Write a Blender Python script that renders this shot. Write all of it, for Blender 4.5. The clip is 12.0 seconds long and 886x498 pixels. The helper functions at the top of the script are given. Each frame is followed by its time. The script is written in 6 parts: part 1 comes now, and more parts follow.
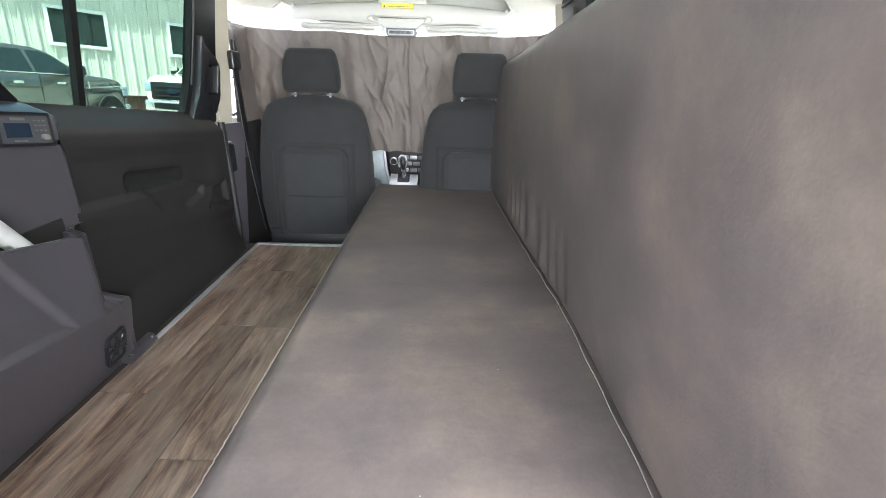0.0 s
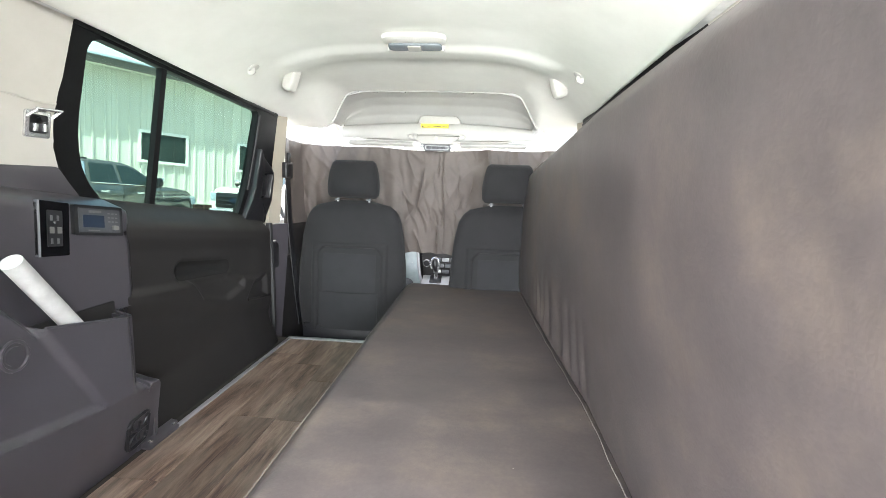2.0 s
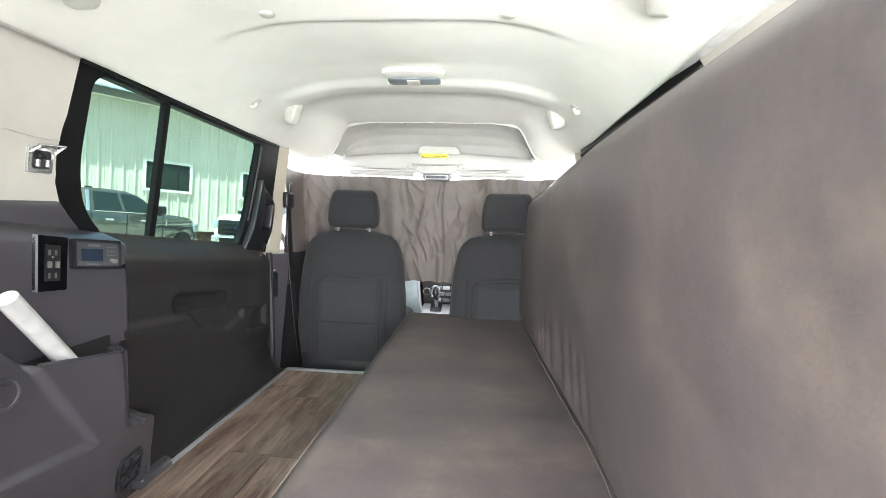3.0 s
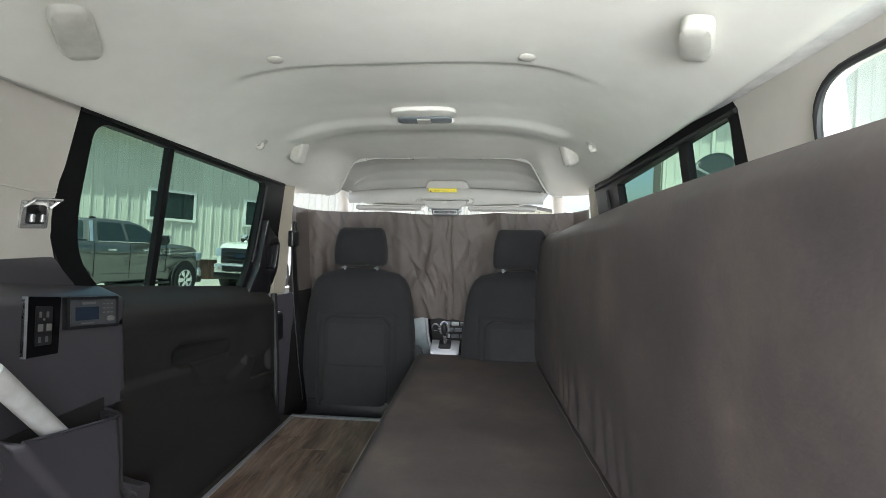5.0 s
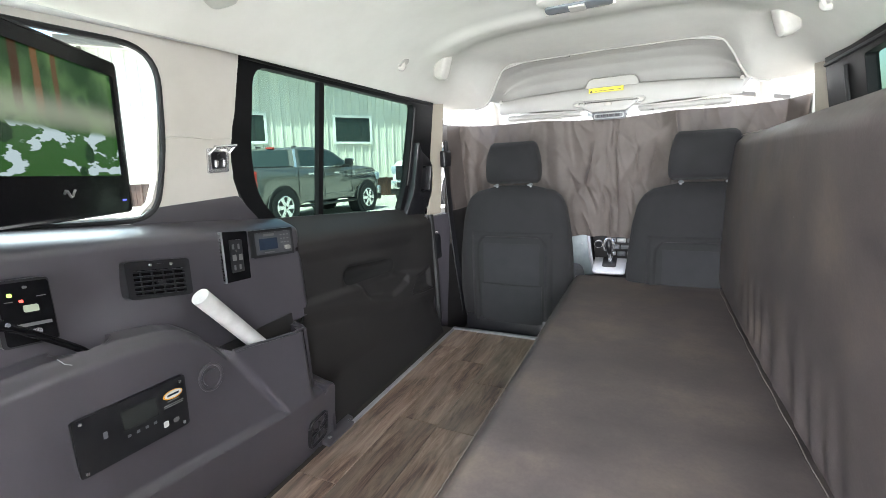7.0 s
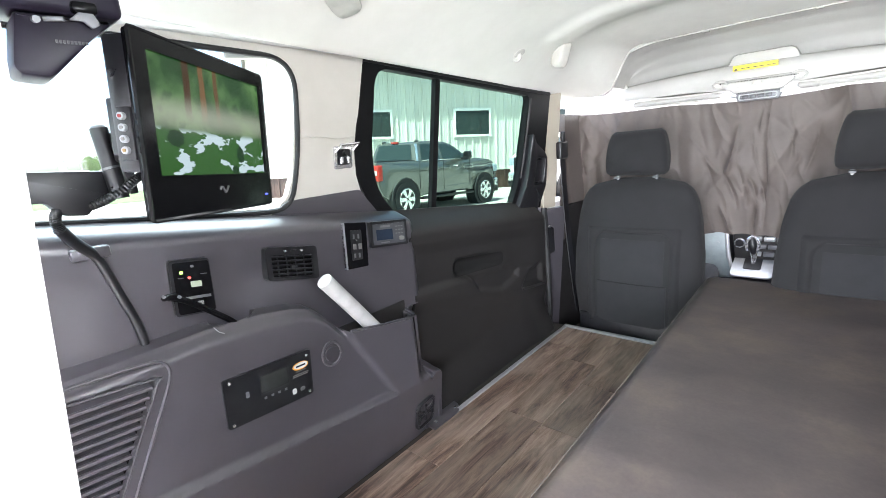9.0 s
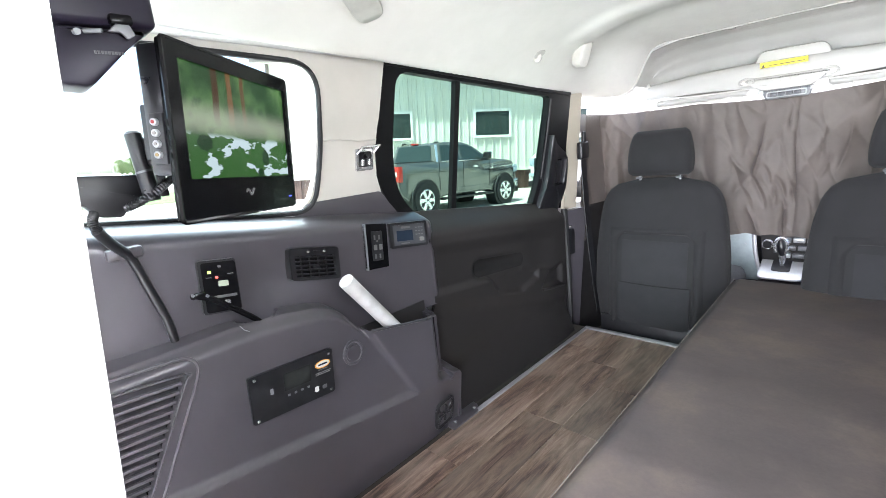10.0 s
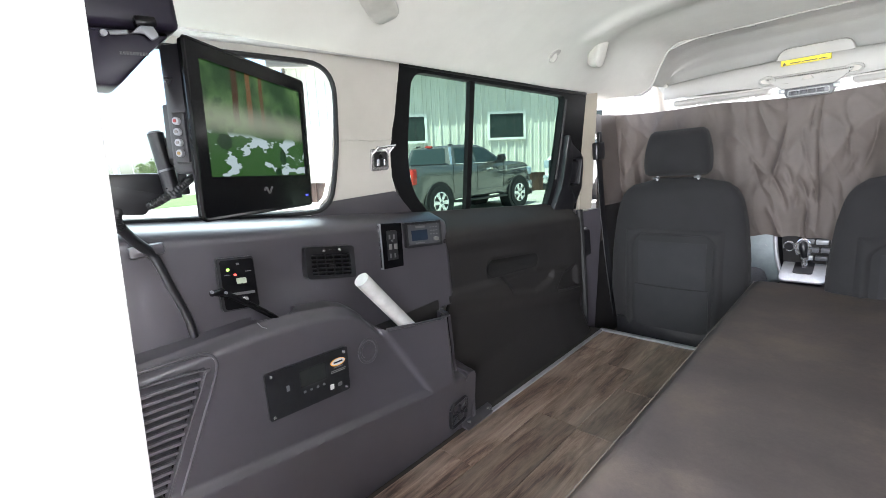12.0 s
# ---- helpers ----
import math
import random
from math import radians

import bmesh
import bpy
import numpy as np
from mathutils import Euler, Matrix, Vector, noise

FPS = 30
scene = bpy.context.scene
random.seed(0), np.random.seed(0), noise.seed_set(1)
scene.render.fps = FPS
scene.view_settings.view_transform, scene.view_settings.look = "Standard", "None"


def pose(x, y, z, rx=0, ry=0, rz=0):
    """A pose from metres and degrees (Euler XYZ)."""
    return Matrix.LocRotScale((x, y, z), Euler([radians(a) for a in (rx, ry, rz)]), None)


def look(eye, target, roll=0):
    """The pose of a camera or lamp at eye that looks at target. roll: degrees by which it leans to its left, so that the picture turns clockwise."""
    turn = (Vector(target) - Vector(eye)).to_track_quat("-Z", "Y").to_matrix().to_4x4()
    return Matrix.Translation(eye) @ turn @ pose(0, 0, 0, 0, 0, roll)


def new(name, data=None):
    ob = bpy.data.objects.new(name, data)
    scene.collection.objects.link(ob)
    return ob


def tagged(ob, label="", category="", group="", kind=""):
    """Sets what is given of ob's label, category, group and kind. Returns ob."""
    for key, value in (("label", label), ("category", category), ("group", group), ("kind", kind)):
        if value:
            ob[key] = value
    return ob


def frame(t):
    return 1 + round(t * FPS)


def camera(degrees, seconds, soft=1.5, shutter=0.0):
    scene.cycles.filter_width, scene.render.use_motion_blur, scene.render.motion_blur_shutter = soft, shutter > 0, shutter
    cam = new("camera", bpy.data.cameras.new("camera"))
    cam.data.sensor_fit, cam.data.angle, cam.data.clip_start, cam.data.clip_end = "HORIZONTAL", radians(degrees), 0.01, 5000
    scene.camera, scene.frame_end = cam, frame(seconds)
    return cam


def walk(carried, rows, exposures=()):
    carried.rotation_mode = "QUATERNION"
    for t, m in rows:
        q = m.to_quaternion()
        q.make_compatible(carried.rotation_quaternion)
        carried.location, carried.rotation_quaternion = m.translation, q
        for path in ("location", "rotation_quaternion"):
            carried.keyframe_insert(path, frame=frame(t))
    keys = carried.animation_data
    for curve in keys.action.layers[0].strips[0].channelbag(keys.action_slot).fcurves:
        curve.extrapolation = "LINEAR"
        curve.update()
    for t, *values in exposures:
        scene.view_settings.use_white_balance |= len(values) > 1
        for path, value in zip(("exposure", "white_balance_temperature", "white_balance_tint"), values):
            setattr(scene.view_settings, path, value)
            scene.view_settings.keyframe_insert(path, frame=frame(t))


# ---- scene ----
cam = camera(89.3, 12.0, soft=0.35)
PATH = [
    (0, (0.229, -0.011, 0.795), (0.244, 1.849, 0.058), 1.7),
    (0.5, (0.238, -0.029, 0.781), (0.214, 1.863, 0.133), 2.4),
    (1, (0.268, -0.044, 0.769), (0.171, 1.881, 0.234), 2.4),
    (1.5, (0.269, -0.051, 0.765), (0.128, 1.903, 0.361), 2.1),
    (2, (0.269, -0.05, 0.769), (0.105, 1.923, 0.485), 1.9),
    (2.5, (0.272, -0.049, 0.776), (0.096, 1.931, 0.562), 1.8),
    (3, (0.275, -0.043, 0.785), (0.1, 1.942, 0.614), 1.6),
    (5, (0.229, 0.029, 0.849), (0.041, 2.019, 0.782), 0.9),
    (5.5, (0.222, 0.06, 0.873), (-0.042, 2.036, 0.715), 0.4),
    (6, (0.227, 0.083, 0.878), (-0.201, 2.014, 0.578), -0.9),
    (6.5, (0.25, 0.115, 0.884), (-0.42, 1.957, 0.485), -2.5),
    (7, (0.258, 0.139, 0.878), (-0.618, 1.88, 0.43), -3.7),
    (7.5, (0.262, 0.151, 0.879), (-0.782, 1.794, 0.42), -4.3),
    (9.5, (0.281, 0.149, 0.882), (-1.058, 1.569, 0.445), -5.6),
    (10, (0.283, 0.144, 0.883), (-1.084, 1.54, 0.452), -5.8),
    (10.5, (0.284, 0.142, 0.88), (-1.099, 1.524, 0.458), -5.9),
    (11, (0.283, 0.143, 0.876), (-1.112, 1.515, 0.461), -6.0),
    (11.5, (0.283, 0.141, 0.875), (-1.122, 1.504, 0.463), -6.0),
    (12, (0.283, 0.139, 0.875), (-1.128, 1.495, 0.462), -6.0),
]
EXPOSURES = [(0, 2.5, 6350, 8), (0.5, 2.75, 6400, 8), (1.0, 2.85, 6450, 8), (1.5, 2.6, 6450, 9), (3.0, 2.55, 6500, 9), (5.0, 1.35, 6400, 8), (5.5, 1.35, 6400, 8),
             (6.0, 2.0, 6450, 9), (6.5, 2.2, 6400, 10), (7.5, 2.4, 6300, 11), (9.5, 2.6, 6200, 13), (10.5, 2.55, 6200, 13), (11.2, 2.35, 6250, 13), (12, 2.15, 6300, 13)]
walk(cam, [(t, look(eye, target, roll)) for t, eye, target, roll in PATH], EXPOSURES)

# ---- world, sun, exposure ----
SUN_DIR = Vector((0.03, -0.37, 0.90)).normalized()
world = bpy.data.worlds.new("world")
scene.world = world
world.use_nodes = True
wn = world.node_tree
bg = wn.nodes["Background"]
sky = wn.nodes.new("ShaderNodeTexSky")
sky.sky_type = "NISHITA"
sky.sun_disc = False
sky.sun_elevation = math.asin(SUN_DIR.z)
sky.sun_rotation = math.atan2(SUN_DIR.x, SUN_DIR.y)
sky.air_density, sky.dust_density, sky.ozone_density = 1.0, 3.0, 1.0
wn.links.new(sky.outputs[0], bg.inputs[0])
bg.inputs[1].default_value = 0.15
sun = new("sun", bpy.data.lights.new("sun", "SUN"))
sun.data.energy, sun.data.angle, sun.data.color = 5.0, radians(0.53), (1.0, 0.95, 0.87)
sun.matrix_world = look(SUN_DIR * 50, (0, 0, 0))


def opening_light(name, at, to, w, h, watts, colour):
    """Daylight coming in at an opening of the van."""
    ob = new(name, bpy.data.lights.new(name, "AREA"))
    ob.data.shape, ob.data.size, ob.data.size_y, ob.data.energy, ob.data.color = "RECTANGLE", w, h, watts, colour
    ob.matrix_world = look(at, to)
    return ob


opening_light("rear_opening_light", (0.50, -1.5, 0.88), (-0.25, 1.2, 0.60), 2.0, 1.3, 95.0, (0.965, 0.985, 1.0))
opening_light("quarter_window_light", (0.675, 0.36, 1.02), (-0.6, 0.55, 0.45), 0.50, 0.20, 1.8, (0.97, 1.0, 0.99))
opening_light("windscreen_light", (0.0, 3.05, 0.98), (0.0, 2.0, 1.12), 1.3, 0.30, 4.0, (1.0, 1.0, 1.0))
opening_light("side_sky_light", (-1.45, 0.80, 1.85), (-0.66, 0.80, 0.70), 1.5, 0.7, 11.0, (0.95, 1.0, 0.99))


# ---- materials ----
def node_base(name):
    m = bpy.data.materials.new(name)
    m.use_nodes = True
    return m, m.node_tree.nodes, m.node_tree.links, m.node_tree.nodes["Principled BSDF"]


def surface(name, c1, c2, rough=0.5, metal=0.0, scale=6.0, stretch=(1, 1, 1), bump=0.15, grain=300.0, rvar=0.12,
            contrast=(0.35, 0.65), random_amount=0.0, spec=0.5, sheen=0.0, coat=0.0, wear=None, detail=6.0):
    """Two-scale procedural surface: broad blotches between c1 and c2, fine grain as relief and gloss."""
    m, n, l, b = node_base(name)
    tc = n.new("ShaderNodeTexCoord")
    mp = n.new("ShaderNodeMapping")
    mp.inputs["Scale"].default_value = stretch
    l.new(tc.outputs["Object"], mp.inputs["Vector"])
    big = n.new("ShaderNodeTexNoise")
    big.inputs["Scale"].default_value, big.inputs["Detail"].default_value = scale, detail
    big.inputs["Roughness"].default_value = 0.62
    l.new(mp.outputs[0], big.inputs["Vector"])
    ramp = n.new("ShaderNodeValToRGB")
    ramp.color_ramp.elements[0].position, ramp.color_ramp.elements[1].position = contrast
    ramp.color_ramp.elements[0].color, ramp.color_ramp.elements[1].color = (*c1, 1), (*c2, 1)
    l.new(big.outputs["Fac"], ramp.inputs[0])
    colour = ramp.outputs[0]
    fine = n.new("ShaderNodeTexNoise")
    fine.inputs["Scale"].default_value, fine.inputs["Detail"].default_value = grain, 3.0
    l.new(mp.outputs[0], fine.inputs["Vector"])
    if random_amount:
        info = n.new("ShaderNodeObjectInfo")
        hsv = n.new("ShaderNodeHueSaturation")
        mr = n.new("ShaderNodeMapRange")
        mr.inputs["To Min"].default_value, mr.inputs["To Max"].default_value = 1 - random_amount, 1 + random_amount
        l.new(info.outputs["Random"], mr.inputs["Value"])
        l.new(mr.outputs[0], hsv.inputs["Value"])
        l.new(colour, hsv.inputs["Color"])
        colour = hsv.outputs[0]
    if wear:
        wn_ = n.new("ShaderNodeTexNoise")
        wn_.inputs["Scale"].default_value, wn_.inputs["Detail"].default_value = wear[1], 8.0
        wr = n.new("ShaderNodeValToRGB")
        wr.color_ramp.elements[0].position, wr.color_ramp.elements[1].position = wear[2], wear[2] + 0.12
        l.new(tc.outputs["Object"], wn_.inputs["Vector"])
        l.new(wn_.outputs["Fac"], wr.inputs[0])
        mx = n.new("ShaderNodeMix")
        mx.data_type = "RGBA"
        mx.inputs[7].default_value = (*wear[0], 1)
        l.new(wr.outputs[0], mx.inputs[0])
        l.new(colour, mx.inputs[6])
        colour = mx.outputs[2]
    l.new(colour, b.inputs["Base Color"])
    rr = n.new("ShaderNodeMapRange")
    rr.inputs["To Min"].default_value, rr.inputs["To Max"].default_value = max(0.02, rough - rvar), min(1, rough + rvar)
    l.new(big.outputs["Fac"], rr.inputs["Value"])
    l.new(rr.outputs[0], b.inputs["Roughness"])
    b.inputs["Metallic"].default_value = metal
    b.inputs["Specular IOR Level"].default_value = spec
    b.inputs["Sheen Weight"].default_value = sheen
    b.inputs["Coat Weight"].default_value = coat
    if bump:
        bp = n.new("ShaderNodeBump")
        bp.inputs["Strength"].default_value, bp.inputs["Distance"].default_value = bump, 0.002
        l.new(fine.outputs["Fac"], bp.inputs["Height"])
        l.new(bp.outputs[0], b.inputs["Normal"])
    return m


def plain(name, c, rough=0.4, metal=0.0, coat=0.0):
    return surface(name, tuple(v * 0.9 for v in c), tuple(min(1, v * 1.08) for v in c), rough, metal, 25, rvar=0.06, bump=0.05, coat=coat)


def leatherette(name, c1, c2, c3):
    """Distressed brown vinyl: cloudy patches at two scales, fine creases."""
    m, n, l, b = node_base(name)
    tc = n.new("ShaderNodeTexCoord")
    a = n.new("ShaderNodeTexNoise")
    a.inputs["Scale"].default_value, a.inputs["Detail"].default_value, a.inputs["Roughness"].default_value = 4.4, 9, 0.66
    l.new(tc.outputs["Object"], a.inputs["Vector"])
    r = n.new("ShaderNodeValToRGB")
    r.color_ramp.elements[0].position, r.color_ramp.elements[0].color = 0.34, (*c1, 1)
    r.color_ramp.elements[1].position, r.color_ramp.elements[1].color = 0.68, (*c3, 1)
    e = r.color_ramp.elements.new(0.5)
    e.color = (*c2, 1)
    l.new(a.outputs["Fac"], r.inputs[0])
    sp = n.new("ShaderNodeTexNoise")
    sp.inputs["Scale"].default_value, sp.inputs["Detail"].default_value = 130, 4
    l.new(tc.outputs["Object"], sp.inputs["Vector"])
    mr = n.new("ShaderNodeMapRange")
    mr.inputs["From Min"].default_value, mr.inputs["From Max"].default_value = 0.3, 0.7
    mr.inputs["To Min"].default_value, mr.inputs["To Max"].default_value = 0.93, 1.06
    l.new(sp.outputs["Fac"], mr.inputs["Value"])
    hs = n.new("ShaderNodeHueSaturation")
    l.new(mr.outputs[0], hs.inputs["Value"])
    l.new(r.outputs[0], hs.inputs["Color"])
    # brushed streaks and a few pale specks
    turn = n.new("ShaderNodeMapping")
    turn.inputs["Rotation"].default_value = (0.7, 0.5, 0.6)
    turn.inputs["Scale"].default_value = (1.0, 5.0, 5.0)
    l.new(tc.outputs["Object"], turn.inputs[0])
    brush = n.new("ShaderNodeTexNoise")
    brush.inputs["Scale"].default_value, brush.inputs["Detail"].default_value = 3.5, 6
    l.new(turn.outputs[0], brush.inputs["Vector"])
    bm_ = n.new("ShaderNodeMapRange")
    bm_.inputs["From Min"].default_value, bm_.inputs["From Max"].default_value = 0.3, 0.7
    bm_.inputs["To Min"].default_value, bm_.inputs["To Max"].default_value = 0.90, 1.10
    l.new(brush.outputs["Fac"], bm_.inputs["Value"])
    streak = n.new("ShaderNodeHueSaturation")
    l.new(bm_.outputs[0], streak.inputs["Value"])
    l.new(hs.outputs[0], streak.inputs["Color"])
    dots = n.new("ShaderNodeTexVoronoi")
    dots.inputs["Scale"].default_value = 13
    l.new(tc.outputs["Object"], dots.inputs["Vector"])
    near = n.new("ShaderNodeMath")
    near.operation = "LESS_THAN"
    near.inputs[1].default_value = 0.014
    l.new(dots.outputs["Distance"], near.inputs[0])
    speck = n.new("ShaderNodeMix")
    speck.data_type = "RGBA"
    speck.inputs[7].default_value = (0.30, 0.28, 0.25, 1)
    l.new(near.outputs[0], speck.inputs[0])
    l.new(streak.outputs[0], speck.inputs[6])
    l.new(speck.outputs[2], b.inputs["Base Color"])
    rr = n.new("ShaderNodeMapRange")
    rr.inputs["To Min"].default_value, rr.inputs["To Max"].default_value = 0.36, 0.6
    l.new(a.outputs["Fac"], rr.inputs["Value"])
    l.new(rr.outputs[0], b.inputs["Roughness"])
    cr = n.new("ShaderNodeTexVoronoi")
    cr.feature = "DISTANCE_TO_EDGE"
    cr.inputs["Scale"].default_value = 170
    l.new(tc.outputs["Object"], cr.inputs["Vector"])
    big = n.new("ShaderNodeTexNoise")
    big.inputs["Scale"].default_value, big.inputs["Detail"].default_value, big.inputs["Distortion"].default_value = 9, 5, 1.6
    l.new(tc.outputs["Object"], big.inputs["Vector"])
    b1 = n.new("ShaderNodeBump")
    b1.inputs["Strength"].default_value, b1.inputs["Distance"].default_value = 0.13, 0.001
    l.new(cr.outputs["Distance"], b1.inputs["Height"])
    b2 = n.new("ShaderNodeBump")
    b2.inputs["Strength"].default_value, b2.inputs["Distance"].default_value = 0.15, 0.006
    l.new(big.outputs["Fac"], b2.inputs["Height"])
    l.new(b1.outputs[0], b2.inputs["Normal"])
    l.new(b2.outputs[0], b.inputs["Normal"])
    return m


def wood_planks(name):
    """Weathered oak vinyl planks, grain along the van, tone per plank."""
    m, n, l, b = node_base(name)
    tc = n.new("ShaderNodeTexCoord")
    info = n.new("ShaderNodeObjectInfo")
    off = n.new("ShaderNodeVectorMath")
    off.operation = "SCALE"
    off.inputs[0].default_value = (7.3, 13.1, 3.7)
    l.new(info.outputs["Random"], off.inputs["Scale"])
    add = n.new("ShaderNodeVectorMath")
    l.new(tc.outputs["Object"], add.inputs[0])
    l.new(off.outputs[0], add.inputs[1])
    mp = n.new("ShaderNodeMapping")
    mp.inputs["Scale"].default_value = (1.0, 0.11, 1.0)
    l.new(add.outputs[0], mp.inputs["Vector"])
    g = n.new("ShaderNodeTexNoise")
    g.inputs["Scale"].default_value, g.inputs["Detail"].default_value, g.inputs["Roughness"].default_value = 34, 10, 0.74
    g.inputs["Distortion"].default_value = 0.6
    l.new(mp.outputs[0], g.inputs["Vector"])
    r = n.new("ShaderNodeValToRGB")
    r.color_ramp.elements[0].position, r.color_ramp.elements[0].color = 0.38, (0.042, 0.025, 0.019, 1)
    r.color_ramp.elements[1].position, r.color_ramp.elements[1].color = 0.70, (0.37, 0.29, 0.225, 1)
    e = r.color_ramp.elements.new(0.5)
    e.color = (0.158, 0.103, 0.077, 1)
    l.new(g.outputs["Fac"], r.inputs[0])
    patch = n.new("ShaderNodeTexNoise")
    patch.inputs["Scale"].default_value, patch.inputs["Detail"].default_value = 5, 4
    mp2 = n.new("ShaderNodeMapping")
    mp2.inputs["Scale"].default_value = (2.6, 0.9, 1)
    l.new(add.outputs[0], mp2.inputs["Vector"])
    l.new(mp2.outputs[0], patch.inputs["Vector"])
    pr = n.new("ShaderNodeValToRGB")
    pr.color_ramp.elements[0].position, pr.color_ramp.elements[1].position = 0.42, 0.66
    l.new(patch.outputs["Fac"], pr.inputs[0])
    mx = n.new("ShaderNodeMix")
    mx.data_type = "RGBA"
    mx.blend_type = "MIX"
    mx.inputs[7].default_value = (0.30, 0.245, 0.20, 1)
    half = n.new("ShaderNodeMath")
    half.operation = "MULTIPLY"
    half.inputs[1].default_value = 0.55
    l.new(pr.outputs[0], half.inputs[0])
    l.new(half.outputs[0], mx.inputs[0])
    l.new(r.outputs[0], mx.inputs[6])
    hs = n.new("ShaderNodeHueSaturation")
    mr = n.new("ShaderNodeMapRange")
    mr.inputs["To Min"].default_value, mr.inputs["To Max"].default_value = 0.70, 1.10
    l.new(info.outputs["Random"], mr.inputs["Value"])
    l.new(mr.outputs[0], hs.inputs["Value"])
    l.new(mx.outputs[2], hs.inputs["Color"])
    l.new(hs.outputs[0], b.inputs["Base Color"])
    b.inputs["Roughness"].default_value = 0.42
    bp = n.new("ShaderNodeBump")
    bp.inputs["Strength"].default_value, bp.inputs["Distance"].default_value = 0.25, 0.001
    l.new(g.outputs["Fac"], bp.inputs["Height"])
    l.new(bp.outputs[0], b.inputs["Normal"])
    return m


def tinted_glass(name, tint, gloss=0.012):
    m, n, l, b = node_base(name)
    n.remove(b)
    out = n["Material Output"]
    tr = n.new("ShaderNodeBsdfTransparent")
    tr.inputs[0].default_value = (*tint, 1)
    gl = n.new("ShaderNodeBsdfGlossy")
    gl.inputs["Roughness"].default_value = 0.02
    mx = n.new("ShaderNodeMixShader")
    mx.inputs[0].default_value = gloss
    l.new(tr.outputs[0], mx.inputs[1])
    l.new(gl.outputs[0], mx.inputs[2])
    l.new(mx.outputs[0], out.inputs[0])
    return m


def glowing(name, c, strength):
    m, n, l, b = node_base(name)
    b.inputs["Base Color"].default_value = (*c, 1)
    b.inputs["Emission Color"].default_value = (*c, 1)
    b.inputs["Emission Strength"].default_value = strength
    b.inputs["Roughness"].default_value = 0.3
    return m


def screen_picture(name):
    """A woodland clearing on a lit screen: green foliage, trunks, a bar of mist, drifts of white flowers, dark bushes."""
    m, n, l, b = node_base(name)
    tc = n.new("ShaderNodeTexCoord")
    sep = n.new("ShaderNodeSeparateXYZ")
    l.new(tc.outputs["Object"], sep.inputs[0])
    X, Y = sep.outputs["X"], sep.outputs["Y"]

    def put(v, socket):
        if isinstance(v, (int, float)):
            socket.default_value = v
        else:
            l.new(v, socket)

    def sum_(op, a_, b_=0.0):
        q = n.new("ShaderNodeMath")
        q.operation = op
        put(a_, q.inputs[0])
        put(b_, q.inputs[1])
        return q.outputs[0]

    def step(v, lo, hi):
        q = n.new("ShaderNodeMapRange")
        q.interpolation_type = "SMOOTHSTEP"
        q.inputs["From Min"].default_value, q.inputs["From Max"].default_value = lo, hi
        l.new(v, q.inputs["Value"])
        return q.outputs[0]

    def noise_(scale, detail, stretch=(1, 1, 1)):
        mp = n.new("ShaderNodeMapping")
        mp.inputs["Scale"].default_value = stretch
        l.new(tc.outputs["Object"], mp.inputs[0])
        q = n.new("ShaderNodeTexNoise")
        q.inputs["Scale"].default_value, q.inputs["Detail"].default_value = scale, detail
        l.new(mp.outputs[0], q.inputs["Vector"])
        return q.outputs["Fac"]

    def mixin(base, fac, c):
        mx = n.new("ShaderNodeMix")
        mx.data_type = "RGBA"
        mx.inputs[7].default_value = (*c, 1)
        l.new(fac, mx.inputs[0])
        if isinstance(base, tuple):
            mx.inputs[6].default_value = (*base, 1)
        else:
            l.new(base, mx.inputs[6])
        return mx.outputs[2]

    def column(x0, half):
        wob = sum_("MULTIPLY", sum_("SUBTRACT", noise_(9, 2), 0.5), 0.02)
        off = sum_("ABSOLUTE", sum_("SUBTRACT", sum_("ADD", X, wob), x0))
        return sum_("MULTIPLY", step(off, half + 0.002, half - 0.002), step(Y, 0.012, 0.04))

    col = mixin((0.018, 0.060, 0.018), step(noise_(13, 3), 0.40, 0.64), (0.105, 0.215, 0.070))
    col = mixin(col, step(noise_(26, 4), 0.55, 0.68), (0.025, 0.075, 0.025))
    for x0, half, c in ((-0.065, 0.008, (0.06, 0.028, 0.012)), (-0.025, 0.0075, (0.17, 0.085, 0.032)), (0.018, 0.006, (0.12, 0.060, 0.024))):
        col = mixin(col, column(x0, half), c)
    mist = sum_("MULTIPLY", step(sum_("ABSOLUTE", sum_("SUBTRACT", Y, 0.028)), 0.04, 0.0), 0.55)
    col = mixin(col, mist, (0.44, 0.47, 0.35))
    ground_ = step(Y, 0.008, -0.004)
    col = mixin(col, ground_, (0.032, 0.105, 0.022))
    drifts = sum_("MULTIPLY", sum_("MULTIPLY", step(noise_(17, 5, (0.8, 2.4, 1)), 0.53, 0.55), ground_), 1.0)
    col = mixin(col, drifts, (0.52, 0.64, 0.66))
    for x0, y0, rx, ry in ((-0.108, -0.012, 0.020, 0.014), (0.083, -0.034, 0.013, 0.017), (0.060, -0.064, 0.012, 0.008)):
        dx = sum_("POWER", sum_("DIVIDE", sum_("ABSOLUTE", sum_("SUBTRACT", X, x0)), rx), 2.0)
        dy = sum_("POWER", sum_("DIVIDE", sum_("ABSOLUTE", sum_("SUBTRACT", Y, y0)), ry), 2.0)
        edge = sum_("ADD", sum_("ADD", dx, dy), sum_("MULTIPLY", sum_("SUBTRACT", noise_(120, 2), 0.5), 1.2))
        col = mixin(col, step(edge, 1.05, 0.9), (0.006, 0.035, 0.008))
    b.inputs["Base Color"].default_value = (0.006, 0.006, 0.006, 1)
    b.inputs["Roughness"].default_value = 0.25
